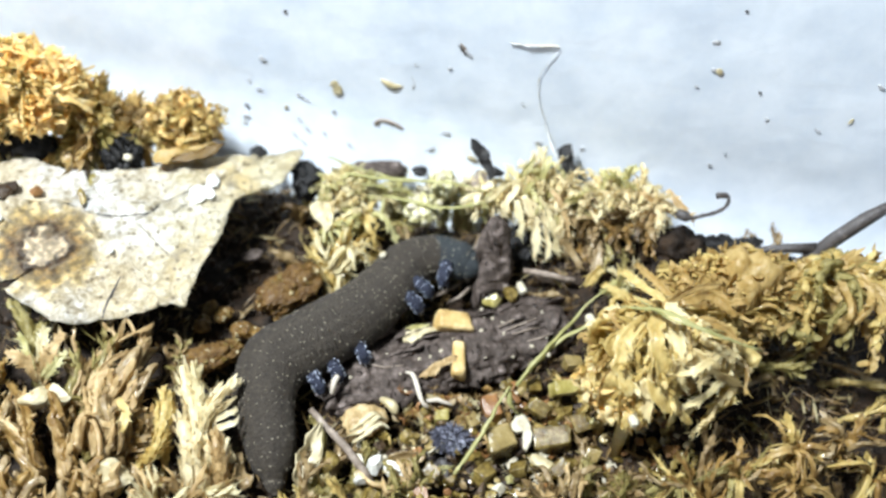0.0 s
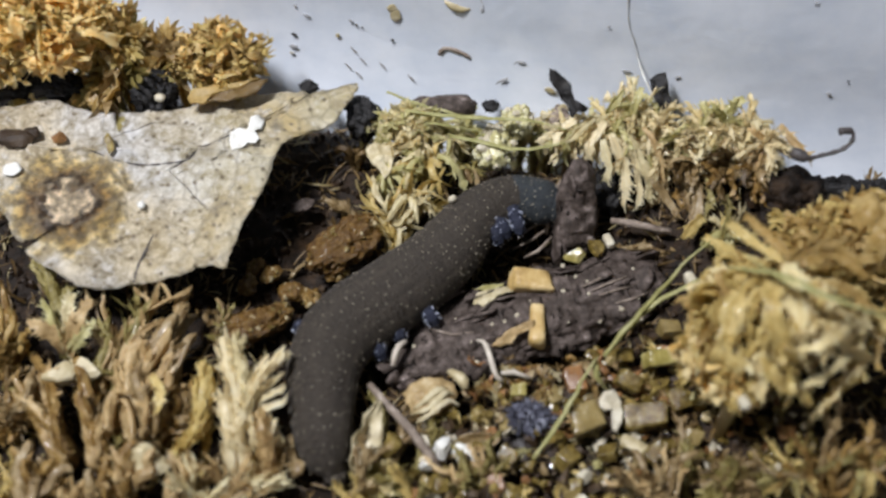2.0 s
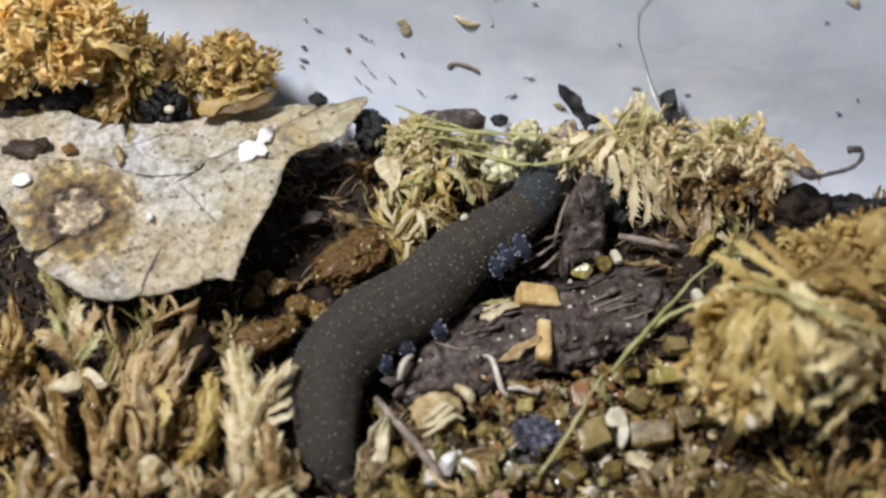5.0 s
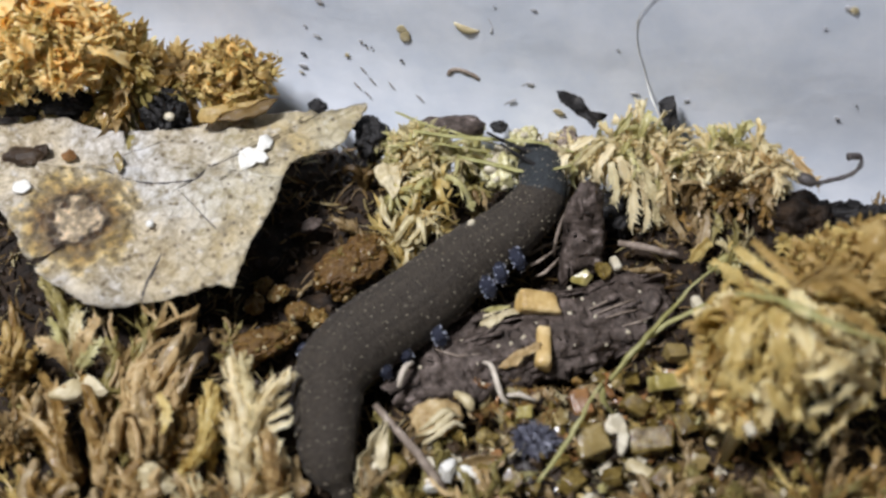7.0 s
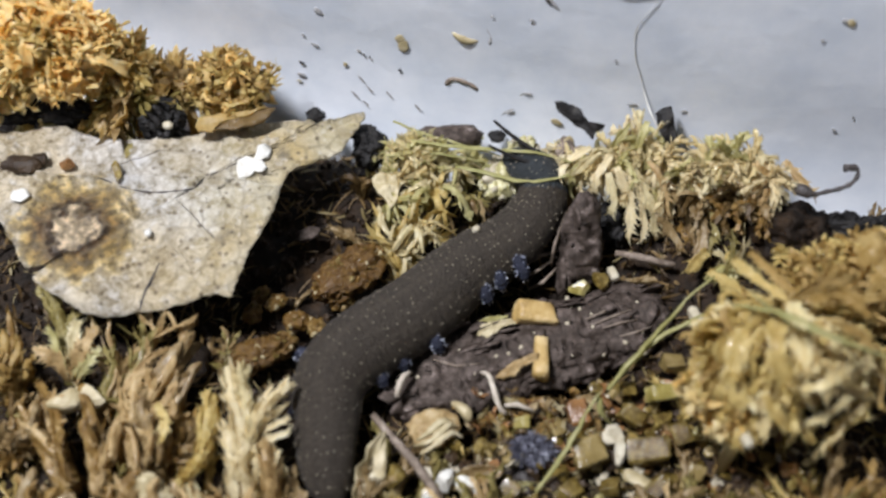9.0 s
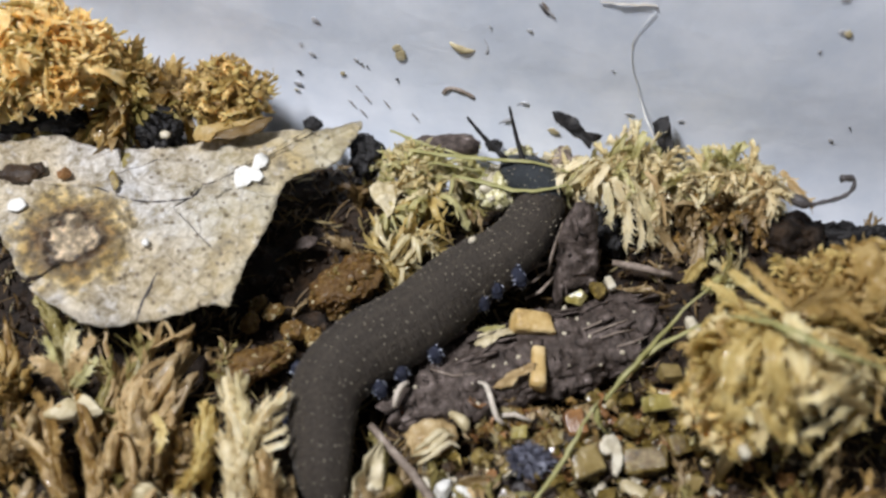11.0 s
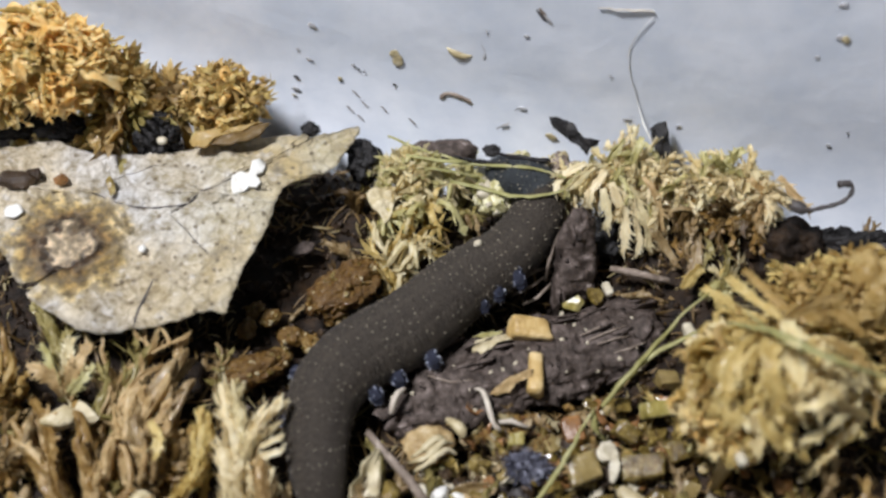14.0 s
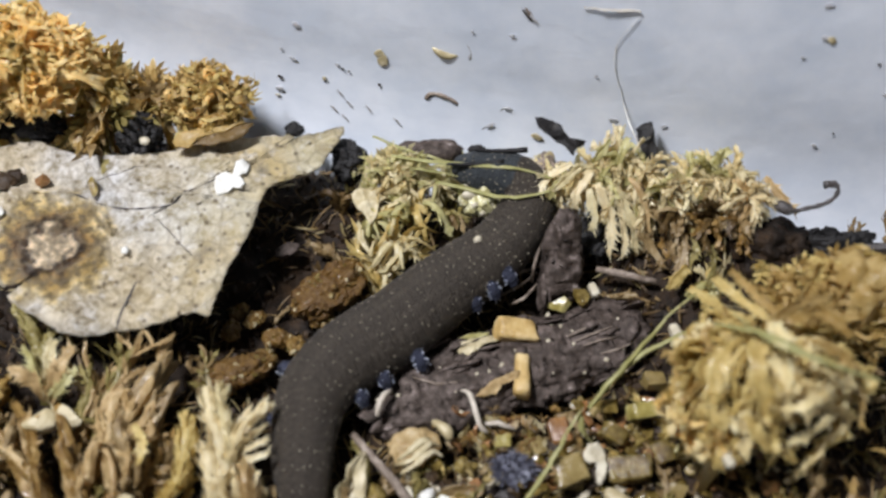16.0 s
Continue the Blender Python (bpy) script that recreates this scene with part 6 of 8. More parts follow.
def finger_tuft(p, size, n, kinds, label, seed, thick=0.7, crown=None, reach=(0.9, 2.0), leaf=(0.9, 0.6), spread=0.08, full=0.45, ragged=0.10, low=-0.25, group="", core=0.72, soft=0.5, curly=0.7, inner="", strap=0.0, wide=(0.5, 1.3)):
    """A soft moss head: plump tapering shoots and flat fronds that lie in curls over a rounded mass, each a part.
    With a crown they all spring from that side; without, they start anywhere on it."""
    rng = random.Random(seed)
    e = holder("moss_clump", label, "moss", at_mm(p), group)
    b = Build()
    lump(b, (0, 0, 0), (size[0] * core, size[1] * core, size[2] * core), 0.3, rng, 0, 4, None, 0.0, 1.0, 0.25, 3.0)
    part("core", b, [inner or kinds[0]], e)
    b = Build()
    tube(b, [(0, 0, -0.3 * size[2]), (0.3, -0.2, -0.9 * size[2]), (0.2, -0.5, min(-1.3 * size[2], soil_z(p[0], p[1]) - p[2] - 0.5))], [1.0, 0.8, 0.6], 7, 0)
    part("stem", b, [kinds[0]], e)
    k = 0
    while k < n:
        c = Vector(crown).normalized() if crown else Vector((rng.gauss(0, 1), rng.gauss(0, 1), rng.gauss(0.3, 0.8))).normalized()
        if c.z < low:
            continue
        w, r, u = basis(c)
        a = 2.39996 * k + rng.uniform(-0.4, 0.4)
        side = r * math.cos(a) + u * math.sin(a)
        over = w.cross(side)
        t0 = rng.uniform(0.05, 0.75) if crown else 0.0
        t1 = t0 + rng.uniform(*reach)
        bow, lift = rng.uniform(-curly, curly), rng.uniform(-0.10, 0.10)
        pts = []
        for i in range(9):
            s = i / 8
            t = t0 + (t1 - t0) * s
            d = (c * math.cos(t) + side * math.sin(t) + over * bow * math.sin(s * 3.6) * 0.6).normalized()
            f = 0.78 + lift + 0.22 * math.sin(math.pi * min(1.0, 0.12 + 0.75 * s)) + ragged * rng.uniform(-1, 1) * s + (0.16 * s * s if rng.random() < 0.5 else 0)
            pts.append(Vector((d.x * size[0], d.y * size[1], d.z * size[2])) * f)
        b = Build()
        run = sum((q - o).length for o, q in zip(pts, pts[1:]))
        if rng.random() < strap:
            c0 = pts[4].normalized()
            ribbon(b, spline(pts, 14), rng.uniform(*wide), rng, c0, 1.1, 0.4, 0.4, 0.45, rng.uniform(0.2, 0.6))
        elif rng.random() < soft:
            rope(b, spline(pts, 14), thick * rng.uniform(0.5, 1.15), rng, 10, 0.6)
        else:
            branchlet(b, spline(pts, 14), thick * rng.uniform(0.4, 1.0), max(16, int(run * 3.2)), leaf[0], leaf[1], spread, rng, 0, 0, 0.5, 0.0, 1.1, full)
        part("branch", b, [rng.choice(kinds)], e)
        k += 1
    return e


finger_tuft((-41.09, 20.5, 10.9), (6.2, 4.8, 5.0), 210, ["moss_orange", "moss_orange", "moss_cream"], "orange-tan crumpled globular moss head behind the dead leaf", 1, 0.3, None, (0.2, 0.7), (0.8, 0.5), 0.3, 0.8, 0.34, -0.4, core=0.8, soft=0.08, curly=1.4, inner="moss_orange", strap=0.62, wide=(0.4, 1.5))
finger_tuft((-47.56, 20.3, 8.9), (5.4, 4.8, 4.8), 120, ["moss_cream", "moss_white", "moss_orange"], "pale golden crumpled moss head behind the dead leaf", 2, 0.3, None, (0.25, 0.8), (1.0, 0.6), 0.3, 0.8, 0.3, -0.4, core=0.8, soft=0.05, curly=1.3, inner="moss_cream", strap=0.65, wide=(0.6, 1.8))
finger_tuft((-23.87, 20.08, 5.6), (4.3, 3.8, 4.0), 120, ["moss_gold", "moss_orange", "moss_cream", "moss_gold"], "small orange-brown crumpled moss head at the tub wall", 3, 0.26, None, (0.2, 0.7), (0.9, 0.5), 0.25, 0.7, 0.32, -0.4, core=0.78, soft=0.2, curly=1.0, inner="moss_amber", strap=0.55, wide=(0.3, 0.9))
moss_clump("moss_clump", (-34.73, 20.55, 8.0), 3.0, 34, ["moss_cream", "moss_white", "moss_gold"], "straw-coloured spiky moss tuft between orange heads", 4, (1.5, 0.7), 0.42, 18, 0.2, 0.5, 0.85, -0.2, (0.9, -0.1, 0.2), reach=1.25, wob=0.2, ball=0.35)
moss_clump("moss_clump", (-34.6, 18.84, 5.46), 4.2, 24, ["moss_gold", "moss_olive", "moss_brown"], "tan drooping moss tuft behind the dead leaf", 5, (2.8, 0.9), 0.45, 14, 0.25, 1.2)
moss_clump("moss_clump", (-29.18, 20.94, 5.41), 3.4, 24, ["moss_gold", "moss_brown"], "gold-brown moss tuft beside a small orange head", 6, (1.6, 0.7), 0.4, 14, 0.5, 1.0)
STAR_KINDS = [["moss_bleached", "moss_star", "moss_bleached", "moss_white", "moss_green"], ["moss_green", "moss_star", "moss_bleached"], ["moss_star", "moss_tan", "moss_bleached"], ["scrap_dark", "moss_brown", "moss_amber", "scrap_dark"]]


def soft_head(p, r, n, kinds, seed, label):
    """A pale moss rosette: ropy leafy branches and flat fronds that arch out of a brown heart and droop."""
    rng = random.Random(seed)
    e = holder("star_moss", label, "moss", at_mm(p), "star moss heads")
    b = Build()
    lump(b, (0, 0.4, -0.5 * r), (0.55 * r, 0.5 * r, 0.5 * r), 0.4, rng, 0, 3, None, 0.0, 1.0, 0.25, 3.0)
    # brown heart, darker than the branches so their gaps look shaded
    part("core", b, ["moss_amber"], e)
    b = Build()
    tube(b, [(0, 0.2, -0.5 * r), (0.3, 0.1, -1.0 * r), (0.2, 0.3, min(-1.6 * r, soil_z(p[0], p[1]) - p[2] - 0.5))], [0.8, 0.6, 0.5], 7, 0)
    part("stem", b, ["moss_brown"], e)
    for k in range(n):
        z = -0.25 + 1.2 * (k + 0.5) / n
        a = k * 2.39996 + rng.uniform(-0.5, 0.5)
        h = math.sqrt(max(0.05, 1 - min(z, 0.98) ** 2))
        d = Vector((h * math.cos(a), h * math.sin(a) - 0.25, z * 0.8))
        droop = Vector((rng.uniform(-0.7, 0.7), rng.uniform(-0.6, 0.2), -rng.uniform(0.8, 2.4)))
        pts = bend(d.normalized() * r * 0.12, d, r * rng.uniform(0.7, 1.45), droop, 9, rng, 0.14)
        b = Build()
        if rng.random() < 0.4:
            ribbon(b, pts, rng.uniform(0.35, 0.9), rng, d, 0.9, 0.4, 0.4, 0.55, rng.uniform(0.2, 0.5))
        else:
            branchlet(b, pts, rng.uniform(0.16, 0.34), 26, rng.uniform(0.6, 1.1), 0.42, 0.26, rng, 0, 0, 0.55, 0.0, 1.1, 0.85)
        part("branch", b, [rng.choice(kinds)], e)
    return e


def frond(pts, width, mat, label, seed, teeth=0.6, group="loose fronds", twist=0.5):
    rng = random.Random(seed)
    b = Build()
    o = Vector(pts[0])
    ribbon(b, spline([Vector(p) - o for p in pts], 14), width, rng, (0, -0.5, 0.85), twist, 0.45, 0.45, teeth, 0.45, 0.14)
    return thing("moss_frond", b, [mat], label, "moss", group, at=at_mm(o))


# the pale star moss along the wall
for k, (p, r, n, kind) in enumerate([((12.88, 11.47, 4.4), 2.3, 24, 0), ((15.01, 11.36, 5.2), 2.4, 26, 0), ((17.37, 11.69, 6.0), 2.8, 30, 0), ((19.57, 12.73, 6.6), 2.6, 26, 1), ((21.67, 11.05, 6.4), 2.8, 26, 0), ((18.9, 10.29, 5.2), 3.0, 26, 0), ((21.61, 9.35, 4.8), 3.0, 24, 1), ((23.71, 9.67, 6.2), 2.7, 22, 1), ((25.66, 10.12, 6.8), 2.5, 26, 0), ((28.21, 10.59, 7.2), 2.5, 28, 0), ((29.99, 9.98, 7.4), 2.5, 26, 0), ((28.4, 8.98, 6.8), 2.6, 22, 2), ((31.66, 7.92, 7.4), 2.4, 20, 2), ((25.37, 7.46, 5.4), 2.6, 20, 3), ((28.3, 6.69, 6.0), 2.6, 20, 3), ((30.76, 5.91, 6.0), 2.2, 14, 3)]):
    soft_head(p, r, n, STAR_KINDS[kind], 20 + k, "brown withered star moss with limp branches" if kind == 3 else "pale straw star moss with soft drooping branches by the tub wall")
for k, (pts, width, mat) in enumerate([([(16.62, 9.29, 7.5), (17.89, 7.24, 5.5), (18.31, 5.14, 3.5), (18.15, 4.05, 2.0)], 0.88, 'moss_bleached'), ([(18.04, 9.32, 7.5), (19.53, 7.28, 6.0), (20.56, 5.55, 4.0), (20.59, 4.46, 2.5)], 1.04, 'moss_star'), ([(19.74, 9.84, 7.8), (21.14, 8.0, 7.0), (21.72, 6.28, 5.0), (21.64, 5.21, 3.5)], 0.72, 'moss_tan'), ([(15.8, 8.94, 7.0), (16.44, 6.87, 5.5), (16.27, 5.81, 4.0)], 0.8, 'moss_star'), ([(20.94, 9.04, 7.0), (23.1, 6.99, 5.0), (24.36, 4.77, 3.2), (24.9, 3.18, 2.5)], 0.72, 'moss_brown'), ([(18.61, 8.29, 7.0), (19.23, 6.57, 5.0), (19.61, 5.02, 3.2), (19.46, 3.74, 2.0)], 0.64, 'moss_bleached'), ([(20.69, 5.57, 5.0), (22.52, 3.92, 3.4), (23.38, 2.42, 2.6)], 0.8, 'moss_brown'), ([(24.12, 6.67, 5.5), (25.24, 4.62, 4.5), (25.05, 2.56, 3.5), (24.21, 0.43, 2.6)], 1.04, 'moss_brown'), ([(25.69, 1.84, 3.6), (24.51, 0.95, 3.4), (23.61, -0.34, 3.0)], 1.2, 'moss_cream'), ([(25.24, -0.95, 4.4), (26.84, -3.46, 6.0), (27.28, -6.42, 8.5)], 1.12, 'moss_cream'), ([(28.02, 4.0, 4.5), (28.13, 1.64, 4.0), (27.13, -0.44, 3.6)], 0.64, 'moss_olive'), ([(26.4, 5.68, 5.0), (26.54, 3.62, 4.0), (25.75, 1.97, 3.4)], 0.72, 'moss_olive'), ([(19.78, 13.55, 9.5), (19.19, 12.34, 9.0), (18.72, 11.03, 7.6)], 0.8, 'moss_green'), ([(18.17, 13.7, 8.8), (17.28, 12.9, 8.6), (16.25, 12.0, 7.2)], 0.72, 'moss_green'), ([(29.94, 12.25, 9.4), (28.81, 11.6, 9.0), (27.19, 10.55, 8.0)], 0.96, 'moss_green'), ([(30.5, 11.84, 9.2), (30.45, 10.72, 8.8), (31.22, 9.08, 8.2)], 0.8, 'moss_star'), ([(33.03, 9.22, 9.0), (34.1, 8.15, 8.6), (35.34, 6.4, 8.2), (36.13, 5.74, 8.0)], 0.72, 'moss_tan'), ([(31.31, 8.64, 8.8), (33.46, 7.25, 8.4), (35.03, 5.85, 8.0)], 0.8, 'moss_bleached'), ([(14.26, 12.11, 7.0), (12.85, 11.45, 6.4), (11.43, 10.43, 5.6), (11.15, 9.21, 5.0)], 0.72, 'moss_bleached'), ([(15.35, 11.83, 7.4), (13.62, 10.45, 6.8), (12.21, 9.23, 6.0)], 0.8, 'moss_star'), ([(16.12, 10.62, 7.6), (14.71, 8.85, 6.6), (14.49, 7.59, 5.4)], 0.8, 'moss_bleached'), ([(13.69, 11.31, 6.6), (12.53, 9.95, 6.0), (11.98, 8.74, 5.2)], 0.64, 'moss_green')]):
    frond(pts, width, mat, "pale limp moss frond hanging from star moss", 400 + k)
# the large yellow tuft; dark amber core puts shade into the gaps
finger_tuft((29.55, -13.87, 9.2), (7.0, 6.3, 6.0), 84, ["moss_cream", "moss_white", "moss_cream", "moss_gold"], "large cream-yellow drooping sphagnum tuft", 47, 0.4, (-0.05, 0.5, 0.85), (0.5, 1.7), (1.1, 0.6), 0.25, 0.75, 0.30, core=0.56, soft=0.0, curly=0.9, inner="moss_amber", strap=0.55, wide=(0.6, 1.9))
finger_tuft((39.13, -5.18, 8.57), (7.4, 4.4, 4.4), 190, ["moss_gold", "moss_cream", "moss_gold"], "golden sphagnum tuft with dense crumpled leaves", 42, 0.3, None, (0.18, 0.55), (0.9, 0.6), 0.3, 0.8, 0.26, -0.3, core=0.82, soft=0.1, curly=0.9, inner="moss_gold", strap=0.6, wide=(0.5, 1.3))
for k, (pts, width, mat) in enumerate([([(33.79, -12.48, 15.0), (35.26, -14.1, 14.0), (35.37, -15.75, 13.0), (34.18, -17.71, 11.5), (32.05, -19.13, 10.5), (29.67, -19.74, 10.0)], 0.9, 'moss_white'), ([(29.35, -11.03, 16.2), (29.18, -14.18, 16.0), (29.61, -17.11, 14.5), (30.3, -18.53, 12.0)], 1.9, 'moss_white'), ([(27.81, -12.04, 16.0), (27.13, -15.28, 16.0), (27.64, -17.66, 14.5), (28.78, -19.08, 12.0)], 2.0, 'moss_cream'), ([(26.53, -12.61, 15.0), (24.48, -14.55, 14.5), (24.03, -17.01, 13.0), (25.16, -19.21, 11.0)], 1.9, 'moss_cream'), ([(31.24, -12.31, 15.6), (32.47, -14.67, 15.0), (33.03, -16.61, 13.6), (31.74, -18.51, 12.0)], 1.3, 'moss_white'), ([(25.03, -12.67, 13.0), (23.02, -13.59, 11.5), (22.41, -15.05, 10.0), (21.74, -16.23, 9.0)], 1.6, 'moss_cream'), ([(23.87, -16.0, 12.0), (22.55, -17.45, 10.5), (22.29, -18.95, 8.5)], 1.5, 'moss_gold'), ([(24.65, -17.58, 12.0), (24.4, -19.3, 10.0), (24.19, -20.55, 8.0)], 1.6, 'moss_cream'), ([(26.29, -18.02, 13.0), (27.05, -19.44, 11.0), (26.39, -20.67, 9.0)], 1.5, 'moss_white'), ([(28.66, -18.83, 12.6), (29.48, -20.0, 10.6), (29.0, -21.14, 9.0)], 1.4, 'moss_cream'), ([(29.1, -10.64, 15.5), (26.93, -7.54, 14.0), (25.73, -4.29, 12.0)], 1.02, 'moss_cream'), ([(29.67, -10.07, 15.5), (28.08, -6.35, 14.0), (27.25, -3.66, 12.5)], 0.84, 'moss_gold'), ([(30.46, -10.78, 15.8), (33.67, -9.66, 15.4), (36.57, -11.56, 14.4)], 1.2, 'moss_gold'), ([(31.09, -12.96, 15.8), (34.11, -13.13, 15.2), (36.46, -14.52, 13.8)], 0.96, 'moss_gold'), ([(28.37, -11.48, 16.0), (31.98, -8.61, 15.0), (35.45, -7.38, 14.0)], 0.96, 'moss_gold'), ([(22.26, -9.46, 9.0), (22.58, -12.12, 8.6), (22.29, -14.09, 8.0), (22.56, -15.28, 7.0)], 0.9, 'moss_cream')]):
    frond(pts, width * 0.85, mat, "cream sphagnum strap draped over the large tuft", 450 + k, 0.7)
finger_tuft((24.33, -14.34, 4.44), (2.4, 3.4, 2.6), 22, ["moss_cream", "moss_gold"], "small cream sphagnum tuft beside the large one", 43, 0.6, (0.2, 0.6, 0.8), (0.8, 1.9), (1.2, 0.8), 0.25, 0.6, 0.25, core=0.45)
finger_tuft((23.77, -16.27, 8.0), (2.7, 2.6, 2.6), 46, ["moss_cream", "moss_white", "moss_orange"], "cream lobed sphagnum tuft hanging beside the large one", 48, 0.34, None, (0.4, 1.0), (0.8, 0.5), 0.25, 0.7, 0.3, -0.5, core=0.7, soft=0.3, curly=1.0, inner="moss_gold", strap=0.55, wide=(0.5, 1.4))
finger_tuft((25.39, -18.68, 8.0), (2.3, 2.0, 2.2), 34, ["moss_white", "moss_cream", "moss_orange"], "cream lobed sphagnum tuft hanging beside the large one", 49, 0.34, None, (0.4, 1.0), (0.8, 0.5), 0.25, 0.7, 0.3, -0.5, core=0.7, soft=0.3, curly=1.0, inner="moss_gold", strap=0.55, wide=(0.5, 1.3))
finger_tuft((49.99, -6.04, 8), (6.4, 5.4, 5.6), 46, ["moss_gold", "moss_cream", "moss_olive"], "straw-yellow sphagnum tuft beside the dark twig", 44, 0.8, (-0.1, 0.5, 0.85), (0.6, 1.7), (1.3, 0.8), 0.22, 0.6, 0.24, core=0.5)
finger_tuft((-3.69, 14.19, 1.46), (3.0, 2.4, 2.4), 44, ["moss_white", "moss_green", "moss_star"], "pale yellow fluffy moss head behind the worm", 46, 0.34, None, (0.4, 1.1), (1.1, 0.6), 0.2, 0.65, 0.22, -0.3, soft=0.65, curly=0.9)


def strap_bunch(p, n, reach, kinds, label, seed, wide=0.55, rise=0.5):
    """Long soft straps of withered moss that sprawl from one foot, each a part."""
    rng = random.Random(seed)
    e = holder("moss_clump", label, "moss", at_mm(p), "loose moss tufts")
    down = soil_z(p[0], p[1]) - p[2] - 0.6
    for k in range(n):
        a = rng.uniform(0, 6.28)
        h = rng.uniform(0.35, 1.0) * reach
        way = Vector((math.cos(a), math.sin(a) * 0.8, 0))
        side = Vector((-way.y, way.x, 0)) * rng.uniform(-0.9, 0.9) * h
        pts = [Vector((0, 0, down)), way * h * 0.25 + Vector((0, 0, rise * h * 0.6)), way * h * 0.65 + side * 0.6 + Vector((0, 0, rise * h * rng.uniform(0.4, 1.0))), way * h + side + Vector((0, 0, rise * h * rng.uniform(-0.3, 0.7)))]
        line = spline(pts, 16)
        w = wide * rng.uniform(0.3, 1.1)
        b = Build()
        if k % 3:
            ribbon(b, line, w * 2.0, rng, (0, -0.4, 0.9), 0.8, 0.4, 0.4, 0.4, 0.3)
        else:
            rope(b, line, w * 0.8, rng, 12)
        part("strap", b, [kinds[k % len(kinds)]], e)
    return e


for k, (p, n, h, kinds, label) in enumerate([((-3.69, 6.58, -0.2), 16, 5.0, ["moss_star", "moss_cream", "moss_white"], "cream withered moss straps against the worm's side"), ((-1.68, 10.6, 0.31), 14, 4.6, ["moss_green", "moss_star", "moss_cream"], "straw withered moss straps behind the worm"),
                                            ((-6.46, 9.39, -0.18), 12, 4.4, ["moss_cream", "moss_green"], "tan withered moss straps in the hollow"), ((1, 13.69, 0.21), 14, 4.0, ["moss_green", "moss_star"], "pale green withered moss straps by the tub wall"),
                                            ((-9.69, 12.72, -1.33), 5, 3.2, ["scrap_dark"], "brown withered moss straps under the leaf's tip"), ((2.56, 10.52, -1.05), 10, 3.0, ["moss_olive", "moss_brown"], "olive withered moss straps beside the worm"),
                                            ((-6.71, 15.87, -0.36), 10, 3.4, ["moss_star", "moss_green"], "pale withered moss straps by the tub wall"), ((9.92, 14.8, -0.55), 10, 3.4, ["moss_star", "moss_green"], "pale withered moss straps beside star moss"),
                                            ((42.5, -22.2, 6), 18, 5.0, ["moss_amber", "moss_gold", "moss_cream"], "amber withered moss straps under the big tuft"), ((48.89, -20.51, 3.5), 16, 5.0, ["moss_brown", "moss_amber"], "brown withered moss straps under the big tuft"),
                                            ((51.31, -24.36, 3.5), 16, 5.0, ["moss_amber", "moss_cream"], "amber withered moss straps at the tub's front"), ((36.5, -25.0, 5.0), 16, 4.4, ["moss_amber", "moss_olive", "moss_cream"], "tan withered moss straps on the gravel"),
                                            ((30.6, -25.0, 3.5), 14, 4.0, ["moss_olive", "moss_cream"], "olive withered moss straps on the gravel"), ((42.0, -26.0, 5.5), 16, 5.0, ["moss_gold", "moss_amber"], "rusty withered moss straps at the tub's front"),
                                            ((27.6, 0.8, 2.2), 9, 3.2, ["moss_green", "moss_cream", "moss_star"], "greenish withered moss straps under star moss"), ((23.56, 6.42, 1.33), 12, 4.0, ["moss_brown", "moss_amber"], "brown withered moss straps under star moss"),
                                            ((2.24, 15.55, -0.72), 18, 3.2, ["moss_green", "moss_green", "moss_star"], "yellow-green withered moss straps by the tub wall"), ((8.14, 15.94, -1.1), 18, 3.0, ["moss_green", "moss_star"], "yellow-green withered moss straps by the tub wall"),
                                            ((-1.17, 16.16, -0.1), 16, 3.2, ["moss_green", "moss_star", "moss_green"], "olive withered moss straps by the tub wall"), ((11.39, 14.4, 0.04), 14, 3.0, ["moss_star", "moss_green"], "pale withered moss straps beside star moss"),
                                            ((-11.1, 3.23, -3.46), 4, 3.0, ["scrap_dark"], "dark withered moss straps beside a resin clump")]):
    strap_bunch(p, n, h, kinds, label, 60 + k)


